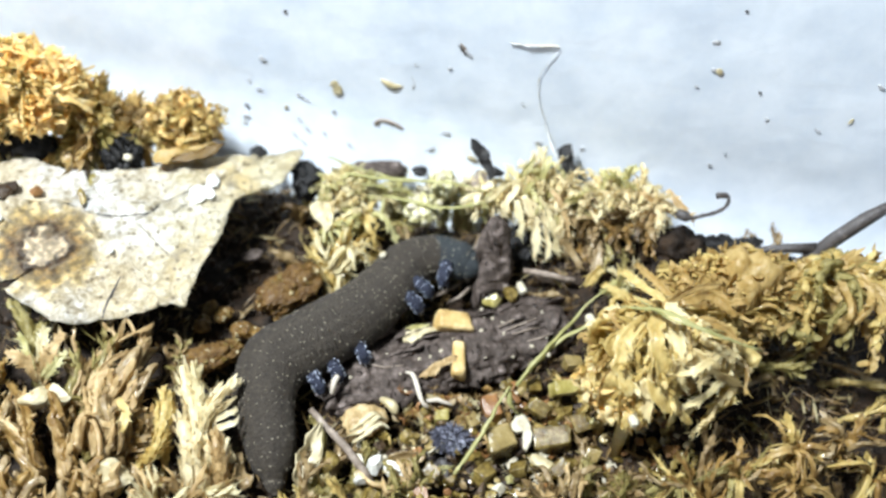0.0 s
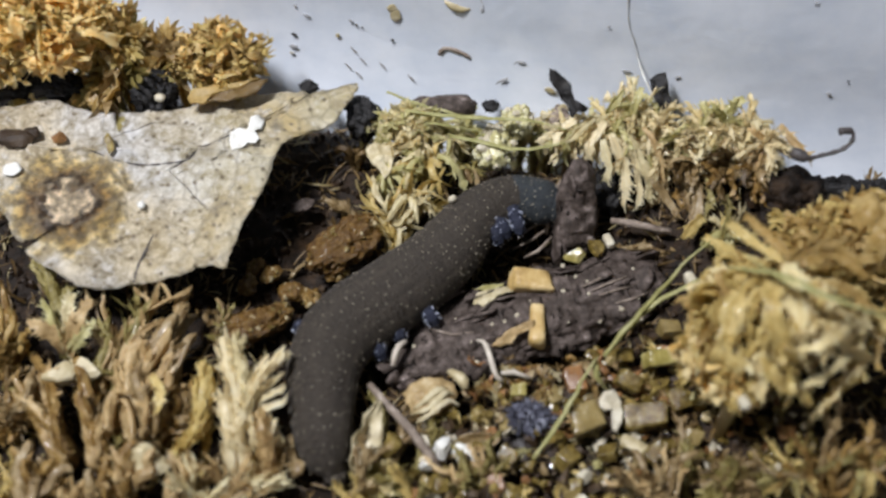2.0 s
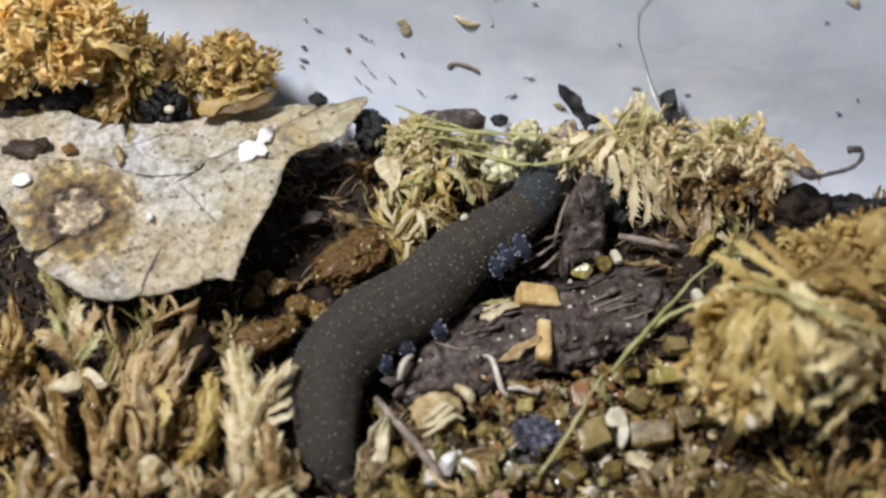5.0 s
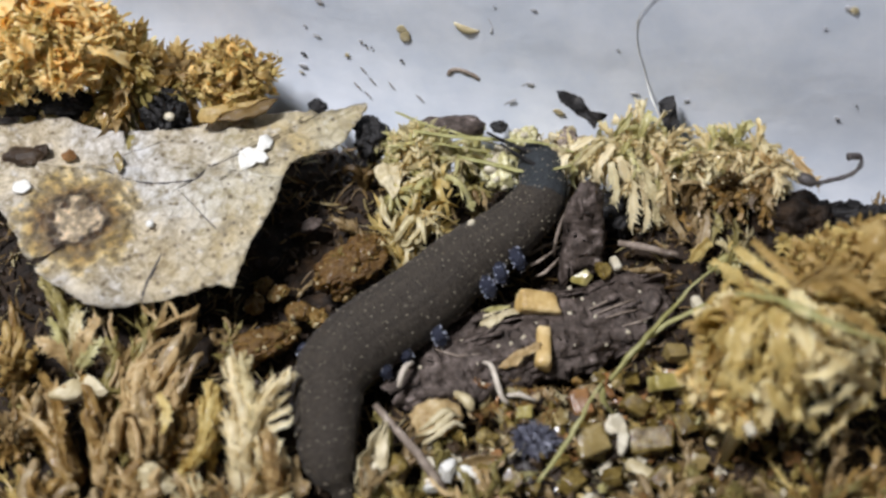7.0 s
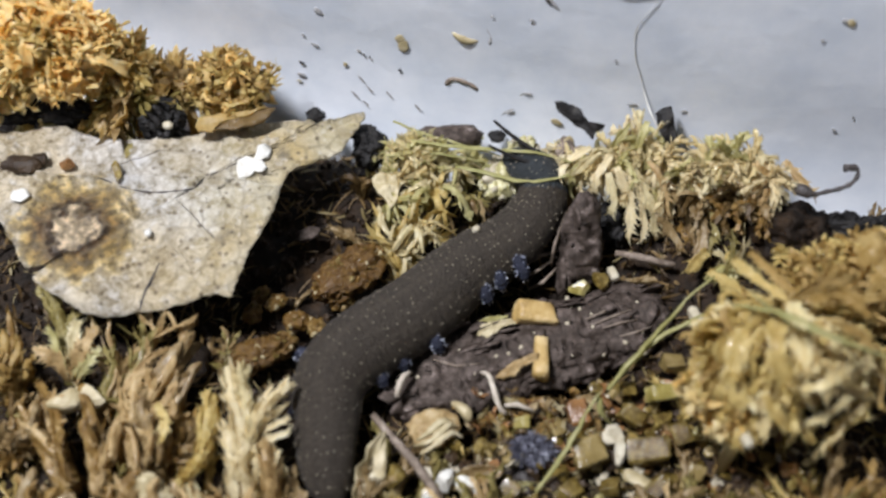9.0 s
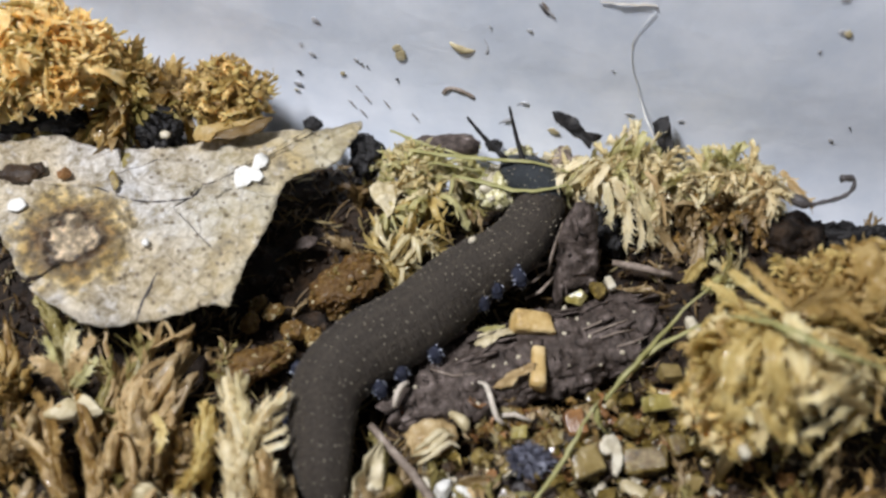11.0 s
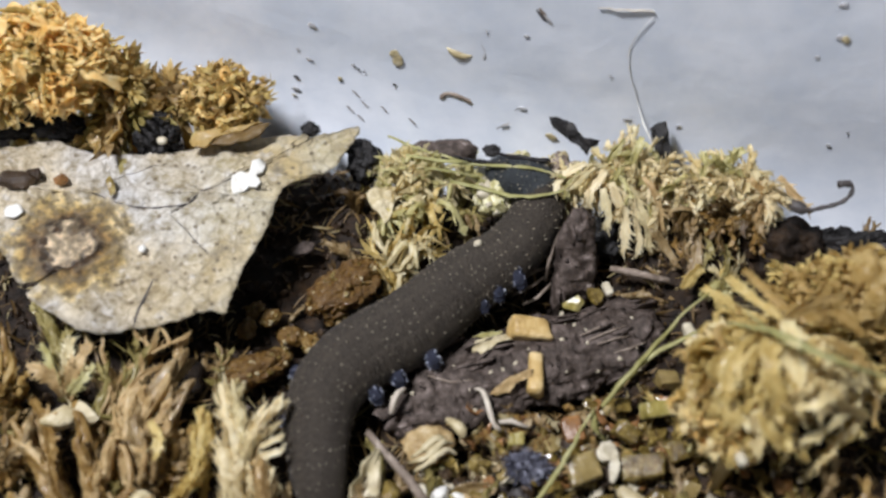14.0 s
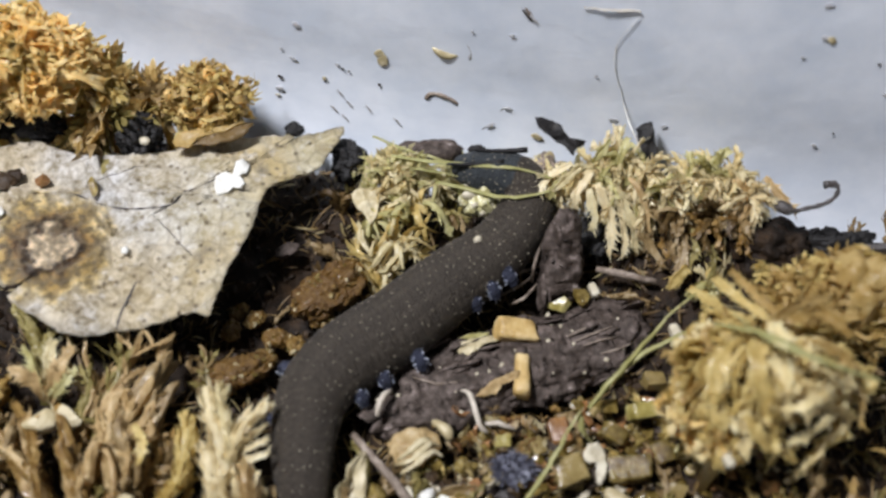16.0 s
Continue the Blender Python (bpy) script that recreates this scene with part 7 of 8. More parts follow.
def sprig(label, base, tips, kinds, thick, seed, leaf=(1.5, 0.55), spread=0.2, bare=0.15, full=0.6, splay=1.2, leafy=False):
    """A moss plant with a few ropy shoots that rise from one foot; each shoot is a part."""
    rng = random.Random(seed)
    e = holder("moss_sprig", label, "moss", at_mm(base), "moss sprigs")
    down = Vector((0, 0, soil_z(base[0], base[1]) - base[2] - 0.6))
    for k, tip in enumerate(tips):
        d = Vector(tip) - Vector(base)
        foot = Vector((rng.uniform(-0.6, 0.6), rng.uniform(-0.6, 0.6), 0))
        mid = d * 0.5 + Vector((rng.uniform(-0.7, 0.7), rng.uniform(-0.7, 0.7), rng.uniform(0.2, 1.0)))
        pts = spline([foot * 0.5 + down, foot, mid, d], 12)
        pts = [q + Vector((noise.noise((i * 0.45, seed, k)), noise.noise((i * 0.45, k, seed + 9)), 0.4 * noise.noise((i * 0.5, k + 3, seed)))) * 1.5 * math.sin(math.pi * i / 13) for i, q in enumerate(pts)]
        w, r, u = basis(d)
        for j in range(2 if leafy else 3):
            a0, turns = rng.uniform(0, 6.3), rng.uniform(2.0, 6.0)
            off = thick * rng.uniform(0.5, 1.1)
            stray = Vector((rng.gauss(0, 0.9), rng.gauss(0, 0.9), rng.gauss(0, 0.5))) * (0.3 if j == 0 else 1.0)
            line = [q + stray * (i / 11) + (r * math.cos(a0 + turns * i / 11) + u * math.sin(a0 + turns * i / 11)) * off * math.sin(math.pi * (i + 1) / 13) for i, q in enumerate(pts)][:12 - 2 * j]
            b = Build()
            if leafy or j == 2:
                branchlet(b, line, thick * rng.uniform(0.5, 0.85), max(18, int(d.length * 3.4)), leaf[0], leaf[1], spread * 0.8, rng, 0, 0, 0.75, bare * 0.6, splay, min(0.9, full))
            else:
                rope(b, line, thick * rng.uniform(0.55, 0.95), rng, 9)
            part("shoot", b, [kinds[(k + j) % len(kinds)]], e)
    return e


for k, (pts, width, teeth) in enumerate([([(-17.74, -21.95, -1.0), (-18.54, -19.66, 1.5), (-19.6, -17.08, 2.6), (-20.27, -12.58, 3.6)], 1.5, 0.15), ([(-16.18, -21.93, -1.0), (-16.96, -19.28, 2.0), (-17.68, -16.75, 3.2), (-19.08, -13.25, 3.6)], 0.9, 0.3), ([(-17.94, -17.51, 3.0), (-16.35, -15.57, 4.0), (-15.0, -14.16, 4.2)], 0.75, 0.3), ([(-17.66, -17.78, 3.0), (-15.94, -16.69, 4.0), (-14.56, -15.63, 4.2)], 0.65, 0.3), ([(-17.45, -18.33, 3.0), (-15.49, -17.62, 4.0), (-14.41, -16.99, 4.0)], 0.6, 0.3), ([(-17.26, -19.15, 3.0), (-15.27, -18.64, 3.8), (-14.27, -18.34, 3.8)], 0.7, 0.3), ([(-18.21, -16.95, 3.0), (-16.92, -15.01, 4.0), (-16.21, -13.68, 4.0)], 0.5, 0.4), ([(-14.61, -21.9, -1.0), (-15.44, -20.63, 2.0), (-16.36, -18.67, 3.2)], 1.1, 0.3), ([(-18.96, -22.16, -0.5), (-19.35, -20.76, 1.5), (-19.15, -18.55, 2.8)], 1.0, 0.4), ([(-17.06, -22.32, 0.0), (-17.15, -21.08, 2.4), (-17.73, -18.87, 3.6)], 0.9, 0.4), ([(-15.77, -22.3, 0.0), (-15.69, -21.14, 2.6), (-15.23, -19.75, 3.2)], 0.8, 0.5)]):
    frond(pts, width, "moss_bleached", "bleached white moss strap standing beside the worm", 500 + k, teeth, "white moss straps")
for k, (pts, width, teeth) in enumerate([([(-36.32, -11.83, 0.0), (-37.34, -10.53, 2.2), (-39.67, -9.9, 3.0)], 1.2, 0.8), ([(-36.38, -11.53, 0.0), (-37.1, -9.83, 2.6), (-38.59, -7.43, 3.2)], 1.0, 0.8), ([(-36.27, -11.53, 0.0), (-35.9, -9.61, 2.8), (-35.78, -6.76, 3.2)], 1.3, 0.9), ([(-36.22, -11.83, 0.0), (-34.88, -9.89, 2.8), (-33.86, -7.46, 3.2)], 1.2, 0.9), ([(-36.05, -11.83, 0.0), (-34.27, -10.87, 2.4), (-33.15, -9.66, 3.0)], 0.9, 0.8), ([(-34.56, -14.67, -1.5), (-35.81, -12.23, -0.4), (-36.4, -11.42, 0.4)], 0.7, 0.2)]):
    frond(pts, width, ("moss_tan", "moss_green", "moss_star")[k % 3], "pale green-tan toothed moss frond over dark soil", 530 + k, teeth, "toothed fronds")
for k, (pts, width, mat) in enumerate([([(-39.58, -11.89, 0.0), (-36.64, -16.17, 1.8), (-35.43, -20.3, 2.4), (-34.47, -22.63, 1.5)], 1.5, 'moss_amber'), ([(-35.51, -11.82, 0.0), (-33.4, -16.68, 1.8), (-32.17, -20.17, 2.2)], 1.3, 'moss_amber'), ([(-31.71, -11.75, 0.0), (-29.91, -16.32, 2.4), (-28.3, -19.72, 2.6), (-28.3, -22.19, 2.0)], 1.3, 'moss_tan'), ([(-26.89, -15.68, 3.6), (-25.72, -17.61, 4.2), (-25.82, -19.55, 3.6)], 1.3, 'moss_cream'), ([(-28.01, -15.99, 3.0), (-26.9, -18.47, 3.6), (-27.09, -20.41, 3.0)], 1.0, 'moss_tan'), ([(-29.79, -9.09, 2.0), (-27.02, -7.83, 3.2), (-25.07, -6.46, 3.0)], 1.0, 'moss_tan'), ([(-30.8, -13.63, 1.5), (-28.52, -10.78, 3.0), (-26.18, -9.74, 3.4)], 1.1, 'moss_tan'), ([(-31.69, -3.57, 1.0), (-29.87, -6.22, 2.4), (-29.08, -9.38, 2.6), (-29.87, -12.09, 2.0)], 1.1, 'moss_olive'), ([(-28.44, -4.98, 3.6), (-26.92, -6.4, 3.4), (-26.26, -7.71, 3.0)], 1.2, 'moss_tan')]):
    frond(pts, width * 0.62, mat, "wet tan-amber moss strap twisting over the soil", 550 + k, 0.5, "wet moss straps", 1.3)
def scaly_stalk(pts, radii, mat, label, seed, scales=110, flare=0.3):
    """A stout withered moss stem wrapped in small pointed scale leaves."""
    rng = random.Random(seed)
    o = Vector(pts[0])
    line = spline([Vector(p) - o for p in pts], 12)
    line = [q + Vector((noise.noise((i * 0.6, seed, 1)), noise.noise((i * 0.6, seed, 5)), 0)) * 0.3 for i, q in enumerate(line)]
    b = Build()
    tube(b, line, [r * 0.72 for r in radii], 10, 0, 1.0, 0.3, rng)
    for _ in range(scales):
        s = rng.uniform(0.0, 10.9)
        i = int(s)
        way = (line[i + 1] - line[i]).normalized()
        if line[-1].z < line[0].z:
            way = -way
        w, r, u = basis(way)
        a = rng.uniform(0, 6.28)
        out = r * math.cos(a) + u * math.sin(a)
        rad = radii[i] * rng.uniform(0.55, 0.8)
        blade(b, line[i].lerp(line[i + 1], s - i) + out * rad, way + out * rng.uniform(0.05, flare * 2), out, rng.uniform(0.6, 1.5), rng.uniform(0.3, 0.75), rng.uniform(-0.5, 0.5), 3)
    return thing("moss_stalk", b, [mat], label, "moss", "moss stalks", at=at_mm(o))


# stout bleached stalks and a catkin-like shoot between the ropes
scaly_stalk([(-18.15, -24.44, -2.0), (-18.6, -22.61, 1.0), (-19.21, -20.55, 2.6), (-19.91, -18.7, 3.4), (-20.19, -17.79, 3.6)], [2.1, 2.1, 2.0, 1.8, 1.6, 1.5, 1.4, 1.3, 1.2, 1.05, 0.85, 0.5], "moss_bleached", "stout bleached moss stalk beside the worm", 701)
scaly_stalk([(-18.83, -21.11, 2.0), (-18.48, -18.87, 3.2), (-18.87, -17.0, 4.0), (-19.75, -15.17, 4.3), (-20.34, -13.26, 4.5), (-20.57, -12.44, 4.6)], [1.1, 1.0, 0.95, 0.9, 0.85, 0.85, 0.8, 0.8, 0.75, 0.7, 0.6, 0.4], "moss_bleached", "bleached forked moss stalk beside the worm", 702)
scaly_stalk([(-17.94, -19.14, 3.2), (-17.88, -17.59, 4.1), (-18.51, -15.82, 4.5), (-19.1, -13.92, 4.7), (-18.9, -12.64, 4.8)], [0.8, 0.75, 0.7, 0.65, 0.6, 0.55, 0.55, 0.5, 0.5, 0.45, 0.4, 0.25], "moss_star", "bleached forked moss stalk beside the worm", 703)
scaly_stalk([(-18.24, -18.95, 3.4), (-17.37, -17.35, 4.2), (-16.35, -15.79, 4.5), (-15.04, -14.17, 4.5)], [0.5, 0.5, 0.55, 0.55, 0.5, 0.5, 0.55, 0.55, 0.5, 0.45, 0.4, 0.25], "moss_bleached", "bleached moss finger beside the worm", 704)
scaly_stalk([(-21.9, -14.47, 3.0), (-21.95, -16.21, 3.4), (-21.97, -18.09, 3.2), (-22.21, -19.68, 2.4), (-23.12, -21.09, 1.8), (-24.49, -22.62, 0.8)], [0.55, 0.85, 1.0, 1.05, 1.05, 1.0, 0.9, 0.75, 0.6, 0.55, 0.6, 0.7], "moss_cream", "catkin-like cream moss shoot beside the white stalks", 705, 150, 0.45)
scaly_stalk([(-15.69, -24.5, -1.0), (-15.69, -22.96, 2.0), (-16.26, -20.94, 3.0), (-16.76, -19.48, 3.4)], [1.3, 1.2, 1.2, 1.1, 1.0, 0.95, 0.9, 0.8, 0.75, 0.65, 0.5, 0.3], "moss_tan", "tan moss stalk beside the white one", 706)
sprig("slim upright pale moss shoot", (-32.37, -14.77, -1), [(-32.69, -6.72, 2.5), (-31.68, -8.7, 2.5)], ["moss_tan", "moss_olive"], 0.55, 4, (1.2, 0.5), 0.08, 0.3, 0.5)
sprig("feathery pale moss shoot", (-29.93, -12.96, -1), [(-29.26, -6.69, 2.5), (-30.06, -8.69, 2.5)], ["moss_tan", "moss_olive"], 0.5, 5, (2.2, 0.6), 0.22, 0.1, 0.9, leafy=True)
sprig("thick brown-cream bundle of ropy moss shoots", (-29.73, -19.04, -0.5), [(-24.18, -5.54, 2), (-25.45, -8.93, 3), (-26.34, -9.54, 3), (-24.65, -8, 3), (-27.17, -11.36, 3), (-23.9, -10.47, 2.5)], ["moss_tan", "moss_brown"], 0.8, 6, (1.5, 0.6), 0.14, 0.1, 0.6)
sprig("ropy cream moss fingers", (-26.99, -20.29, 0.5), [(-25.68, -15.49, 4), (-27.12, -17.09, 4), (-25.95, -12.55, 3), (-24.78, -14.3, 3)], ["moss_tan", "moss_brown"], 0.75, 7, (1.0, 0.5), 0.08, 0.2, 0.35)
sprig("amber wet ropy moss shoot", (-35.22, -21.53, 0), [(-35.79, -17.54, 3), (-38.05, -16.47, 2.5), (-39.95, -14.76, 2.5)], ["moss_amber", "moss_tan"], 0.75, 8, (1.0, 0.5), 0.08, 0.2, 0.4)
sprig("amber-brown wet moss rope", (-31.44, -21.71, 0.5), [(-32.51, -16.9, 3.5), (-30.21, -17.5, 3), (-35.06, -14.13, 2.5)], ["moss_amber", "moss_tan"], 0.85, 9, (1.1, 0.5), 0.1, 0.2, 0.4)
sprig("cream moss ropes along the tub's front", (-28.94, -26.26, 0.5), [(-29.49, -22.18, 3), (-27.67, -21.84, 3.5), (-26.01, -22.9, 3.5), (-30.5, -23.79, 3)], ["moss_tan", "moss_amber"], 0.75, 11, (1.2, 0.55), 0.12, 0.2, 0.5)
sprig("golden ropy moss shoots in soil", (-41.73, -12.35, 0), [(-42.87, -5.33, 3), (-40.99, -8.75, 3), (-42.29, -10.28, 3), (-39.97, -10.6, 2.5)], ["moss_amber", "moss_gold"], 0.7, 12, (1.3, 0.6), 0.15, 0.1, 0.6)
sprig("fine straw-coloured moss fringe in soil", (-20.01, -27.23, 0.5), [(-15.93, -25.07, 2.5), (-17.89, -24.75, 3), (-21.81, -25.31, 3), (-22.93, -24.26, 3), (-14.45, -25.65, 2)], ["moss_star", "moss_tan"], 0.5, 13, (2.0, 0.5), 0.25, 0.1, 0.9, leafy=True)
sprig("amber-brown twisted moss ropes in soil", (-36.78, -26.92, 0), [(-38.91, -22.59, 2.5), (-36.91, -21.7, 3), (-34.5, -23.83, 3), (-32.82, -24.87, 3)], ["moss_amber", "moss_brown"], 0.8, 14)
sprig("pale tan moss ropes lying on dark soil", (-32.24, -26.89, 0), [(-33.87, -26.06, 2), (-31.03, -24.39, 2.5), (-29.49, -26.22, 2.5)], ["moss_tan", "moss_brown"], 0.8, 31)
sprig("brown moss ropes at the foot of a white stalk", (-23.23, -26.29, 0), [(-24.76, -22.48, 2.5), (-22.39, -23.26, 2.5), (-23.42, -25.13, 2.5)], ["moss_brown", "moss_tan"], 0.75, 32)
sprig("tan moss ropes beside perlite grains", (-38.1, -17.96, -0.5), [(-39.81, -16.25, 2), (-38.57, -14.5, 2), (-37.12, -13.06, 1.5)], ["moss_amber", "moss_brown", "moss_tan"], 0.7, 33)
sprig("straw moss shoots behind a ropy bundle", (-21.69, -9.94, -2), [(-22.56, -5.94, 0.5), (-20.93, -6.29, 0), (-23.45, -7.18, 1)], ["moss_brown", "moss_olive"], 0.45, 34)
sprig("cream moss bunch behind the worm", (-5.35, 2.38, -1.5), [(-9.05, 9.9, 1), (-7.45, 7.39, 1.5), (-4.21, 7.06, 2), (-1.86, 5.67, 2), (-0.14, 9.61, 1.5), (-5.91, 5.64, 2)], ["moss_cream", "moss_star"], 0.4, 15, (2.2, 0.6), 0.25, 0.0, 0.8)
sprig("tan moss shoots on the gravel", (2.11, -24.66, -1), [(0.54, -21.66, 1), (3.11, -21.64, 1), (4.66, -20.61, 1.2), (-0.98, -23.3, 1), (5.66, -23.09, 0.6)], ["moss_olive", "moss_tan"], 0.5, 17, (1.3, 0.5), 0.18, 0.1, 0.6)
sprig("tan moss shoots beside grains on the gravel", (19.87, -25.43, 0), [(16.86, -22.28, 1.5), (19.87, -21.92, 2), (22.69, -23.18, 2.5), (14.74, -24.25, 1)], ["moss_brown", "moss_tan"], 0.5, 18, (1.3, 0.5), 0.18, 0.1, 0.6)
sprig("brown moss fringe at the tub's front", (32.52, -26.95, 3), [(27.16, -25.05, 6), (30.47, -23.89, 7), (33.47, -23.35, 7), (36.28, -23.84, 7), (37.25, -25.49, 6)], ["moss_brown", "moss_amber"], 0.55, 19, (1.6, 0.5), 0.22, 0.1, 0.8, leafy=True)

for k, (p, r, kinds, label) in enumerate([
                               ((-41.75, -18.28, -0.5), 2.2, ["moss_brown", "moss_amber"], "amber-olive crumpled moss lump in soil"),
                               ((-24.23, -18.08, 0), 2.4, ["moss_brown", "moss_amber"], "brown crumpled moss lump between shoots"),
                               ((25.9, -25.04, 0.5), 2.4, ["moss_olive", "moss_brown"], "olive-brown crumpled moss lump on the gravel"), ((-6.01, -24.69, -0.8), 1.5, ["moss_olive", "moss_white"], "cream-olive crumpled moss lump beside the twig")]):
    moss_clump("moss_clump", p, r, int(18 * r), kinds, label, 80 + k, (1.2, 0.5), 0.36, 16, 0.35, 1.2, 0.8, -0.4, reach=1.3, wob=0.22, ball=0.85)


def grass_blade(pts, radius, label, mat="grass"):
    b = Build()
    p = spline(pts, 18)
    p = [q + Vector((noise.noise((i * 0.5, p[0].x, 1)), noise.noise((i * 0.5, p[0].y, 2)), noise.noise((i * 0.5, p[0].x, 3)))) * 0.22 * math.sin(math.pi * i / 17) for i, q in enumerate(p)]
    tube(b, p, [radius * (0.6 + 0.6 * math.sin(math.pi * min(1, (i + 3) / 18))) * (1 + 0.5 * noise.noise((i * 0.8, p[0].x, 5))) for i in range(18)], 6, 0, 0.45, 0.1, random.Random(int(abs(p[0].x) * 13)))
    return thing("grass_thread", b, [mat], label, "grass", "grass threads")


GREEN = "thin yellow-green grass thread draped over the moss"
grass_blade([(8.15, -22.1, -0.49), (10.77, -19.04, 1.84), (12.93, -15.34, 2.73), (14.12, -13.6, 3.24)], 0.2, GREEN)
grass_blade([(14.96, -12.9, 2.29), (17.78, -10.1, 4.47), (21.38, -5.95, 4.23), (23.25, -4.09, 5.38), (25.36, -2.76, 6.4)], 0.2, GREEN)
grass_blade([(14.95, -12.95, 2.39), (19, -8.96, 4.06), (23.64, -6.93, 6.05), (25.85, -6.91, 8.23)], 0.24, GREEN)
grass_blade([(14.07, -13.71, 2.74), (14.36, -15.03, 1.86), (15.62, -15.62, 0.02)], 0.3, GREEN)
grass_blade([(24.92, -9.87, 13.36), (27.98, -13.86, 18.57), (31.21, -16.11, 18.95), (37.59, -16.53, 15.99)], 0.32, "broad green grass blade over the yellow tuft")
grass_blade([(26.44, -8.91, 13.74), (28.5, -15.31, 19.29), (33.83, -15, 16.97)], 0.14, GREEN)
grass_blade([(-4.25, 14.96, 4.0), (0.41, 13.78, 4.6), (5.08, 12.61, 5.7), (6.84, 12.57, 5.6), (8.55, 12.09, 6.0), (10.32, 11.91, 5.7), (12.2, 10.43, 6.6)], 0.26, GREEN)
grass_blade([(0.44, 12.24, 3.2), (3.99, 11.15, 3.5), (6.29, 9.97, 4.1), (7.71, 9.43, 4.6), (9.1, 9.0, 5.25), (10.55, 9.34, 5.3), (11.94, 9.37, 5.9)], 0.28, GREEN)
grass_blade([(-6.29, 17.96, 3.4), (-2.6, 15.89, 3.8), (2.19, 13.97, 4.2), (5.13, 12.62, 4.6)], 0.2, GREEN)
grass_blade([(-5.56, 13.74, 2.8), (-1.36, 13.53, 3.6), (3.38, 12.3, 4.0)], 0.16, GREEN)
# the tall kinked thread that leans on the wall
grass_blade([(22.53, 12.44, 5.45), (20.75, 14.45, 8.48), (19.89, 17.41, 8.77), (18.6, 18.59, 12.54), (17.91, 19.18, 15.26), (18.43, 19.47, 18.02), (19.54, 19.57, 20.41)], 0.075, "tall pale dry thread leaning on the tub wall", "paper")
grass_blade([(19.73, 19.61, 20.96), (19.28, 19.73, 21.13), (16.93, 20.18, 20.77), (14.37, 20.68, 20.5)], 0.13, "bent tip of a dry thread on the tub wall", "root")


# ---- specks on the wall ----


def wall_turn(turn):
    """Lies flat on the wall: local x along it, local z out of it."""
    r = Vector((math.cos(WALL_TURN), math.sin(WALL_TURN), 0))
    n = -r.cross(Vector((-math.sin(WALL_TURN) * math.sin(WALL_LEAN), math.cos(WALL_TURN) * math.sin(WALL_LEAN), math.cos(WALL_LEAN))).normalized())
    if n.y > 0:
        n = -n
    u = n.cross(r)
    return Matrix((r, u, n)).transposed().to_4x4() @ pose(0, 0, 0, 0, 0, turn)


def wall_speck(p, size, mat, label, turn=0, seed=1, rough=0.3):
    b = Build()
    lump(b, (0, 0, 0), (size[0] * 0.6, size[1] * 0.66, min(size[2], 0.06)), rough, random.Random(seed), 0, 2, Euler((0, 0, 0)))
    ob = thing("wall_speck", b, [mat], label, "speck", "specks on the tub wall")
    ob.matrix_basis = Matrix.Translation(Vector(p) * MM) @ wall_turn(turn)
    return ob


DARK = "dark dirt speck stuck on the tub wall"
wall_speck((-5.3, 23.32, 9.41), (1.1, 1.3, 0.8), "pale", "tan seed husk stuck on the tub wall", 0, 2)
wall_speck((-5.64, 23.51, 10.24), (1.0, 0.7, 0.5), "pale", "pale seed husk stuck on the tub wall", 30, 3)
stick("seed_husk", spline([(-0.14, 22.88, 12.2), (0.63, 22.64, 11.63), (1.64, 22.39, 11.41), (2.57, 22.22, 11.61)], 8), [0.1, 0.3, 0.42, 0.5, 0.48, 0.4, 0.28, 0.12], "pale", "pale yellowish husk stuck on the tub wall", "husk")
stick("root_fibre", spline([(3.28, 22.43, 14.39), (3.44, 22.24, 13.28), (3.81, 22.05, 12.5), (3.74, 21.91, 11.46)], 10), [0.06] * 4 + [0.08] * 3 + [0.14, 0.2, 0.12], "speck", "thin grey fibre stuck on the tub wall", "fibre")
stick("pupa_case", spline([(-0.71, 21.98, 4.91), (-0.17, 22.0, 5.82), (0.74, 21.82, 5.95), (1.53, 21.62, 5.74), (2.27, 21.42, 5.43), (2.77, 21.25, 4.99)], 14), [0.18, 0.3, 0.32, 0.3, 0.28, 0.3, 0.34, 0.36, 0.34, 0.3, 0.32, 0.33, 0.3, 0.16], "twig", "grey-brown curled pupa case on the tub wall", "pupa case")
wall_speck((-16.78, 24.82, 2.82), (0.8, 0.5, 0.3), "speck", DARK, -10, 8)
wall_speck((-17.06, 24.74, 1.86), (0.5, 0.25, 0.3), "perlite", "shiny droplet stuck on the tub wall", -10, 9)
wall_speck((-16.57, 25.02, 4.56), (0.55, 0.35, 0.25), "twig_dark", DARK, -25, 10)
wall_speck((-14.25, 25.61, 12.08), (0.8, 0.55, 0.25), "speck", DARK, -40, 11)
wall_speck((-14.9, 25.08, 7.44), (0.8, 0.3, 0.2), "speck", DARK, -20, 12)
wall_speck((-16.11, 25.5, 8.55), (0.3, 0.3, 0.2), "speck", DARK, 0, 13)
wall_speck((-11.68, 24.11, 5.43), (0.45, 0.5, 0.2), "pale", "pale yellowish spot on the tub wall", 0, 14)
wall_speck((-10.14, 24.11, 7.73), (0.5, 0.3, 0.2), "speck", DARK, -30, 15)
wall_speck((-9.55, 23.92, 7.24), (0.25, 0.25, 0.2), "twig_dark", DARK, 0, 16)
wall_speck((-8.95, 23.76, 7.07), (0.2, 0.2, 0.2), "twig_dark", DARK, 0, 17)
wall_speck((-5.72, 22.92, 6), (0.32, 0.3, 0.25), "twig_dark", DARK, 0, 18)
wall_speck((7.99, 19.99, 5.87), (0.8, 0.28, 0.2), "speck", DARK, 0, 19)
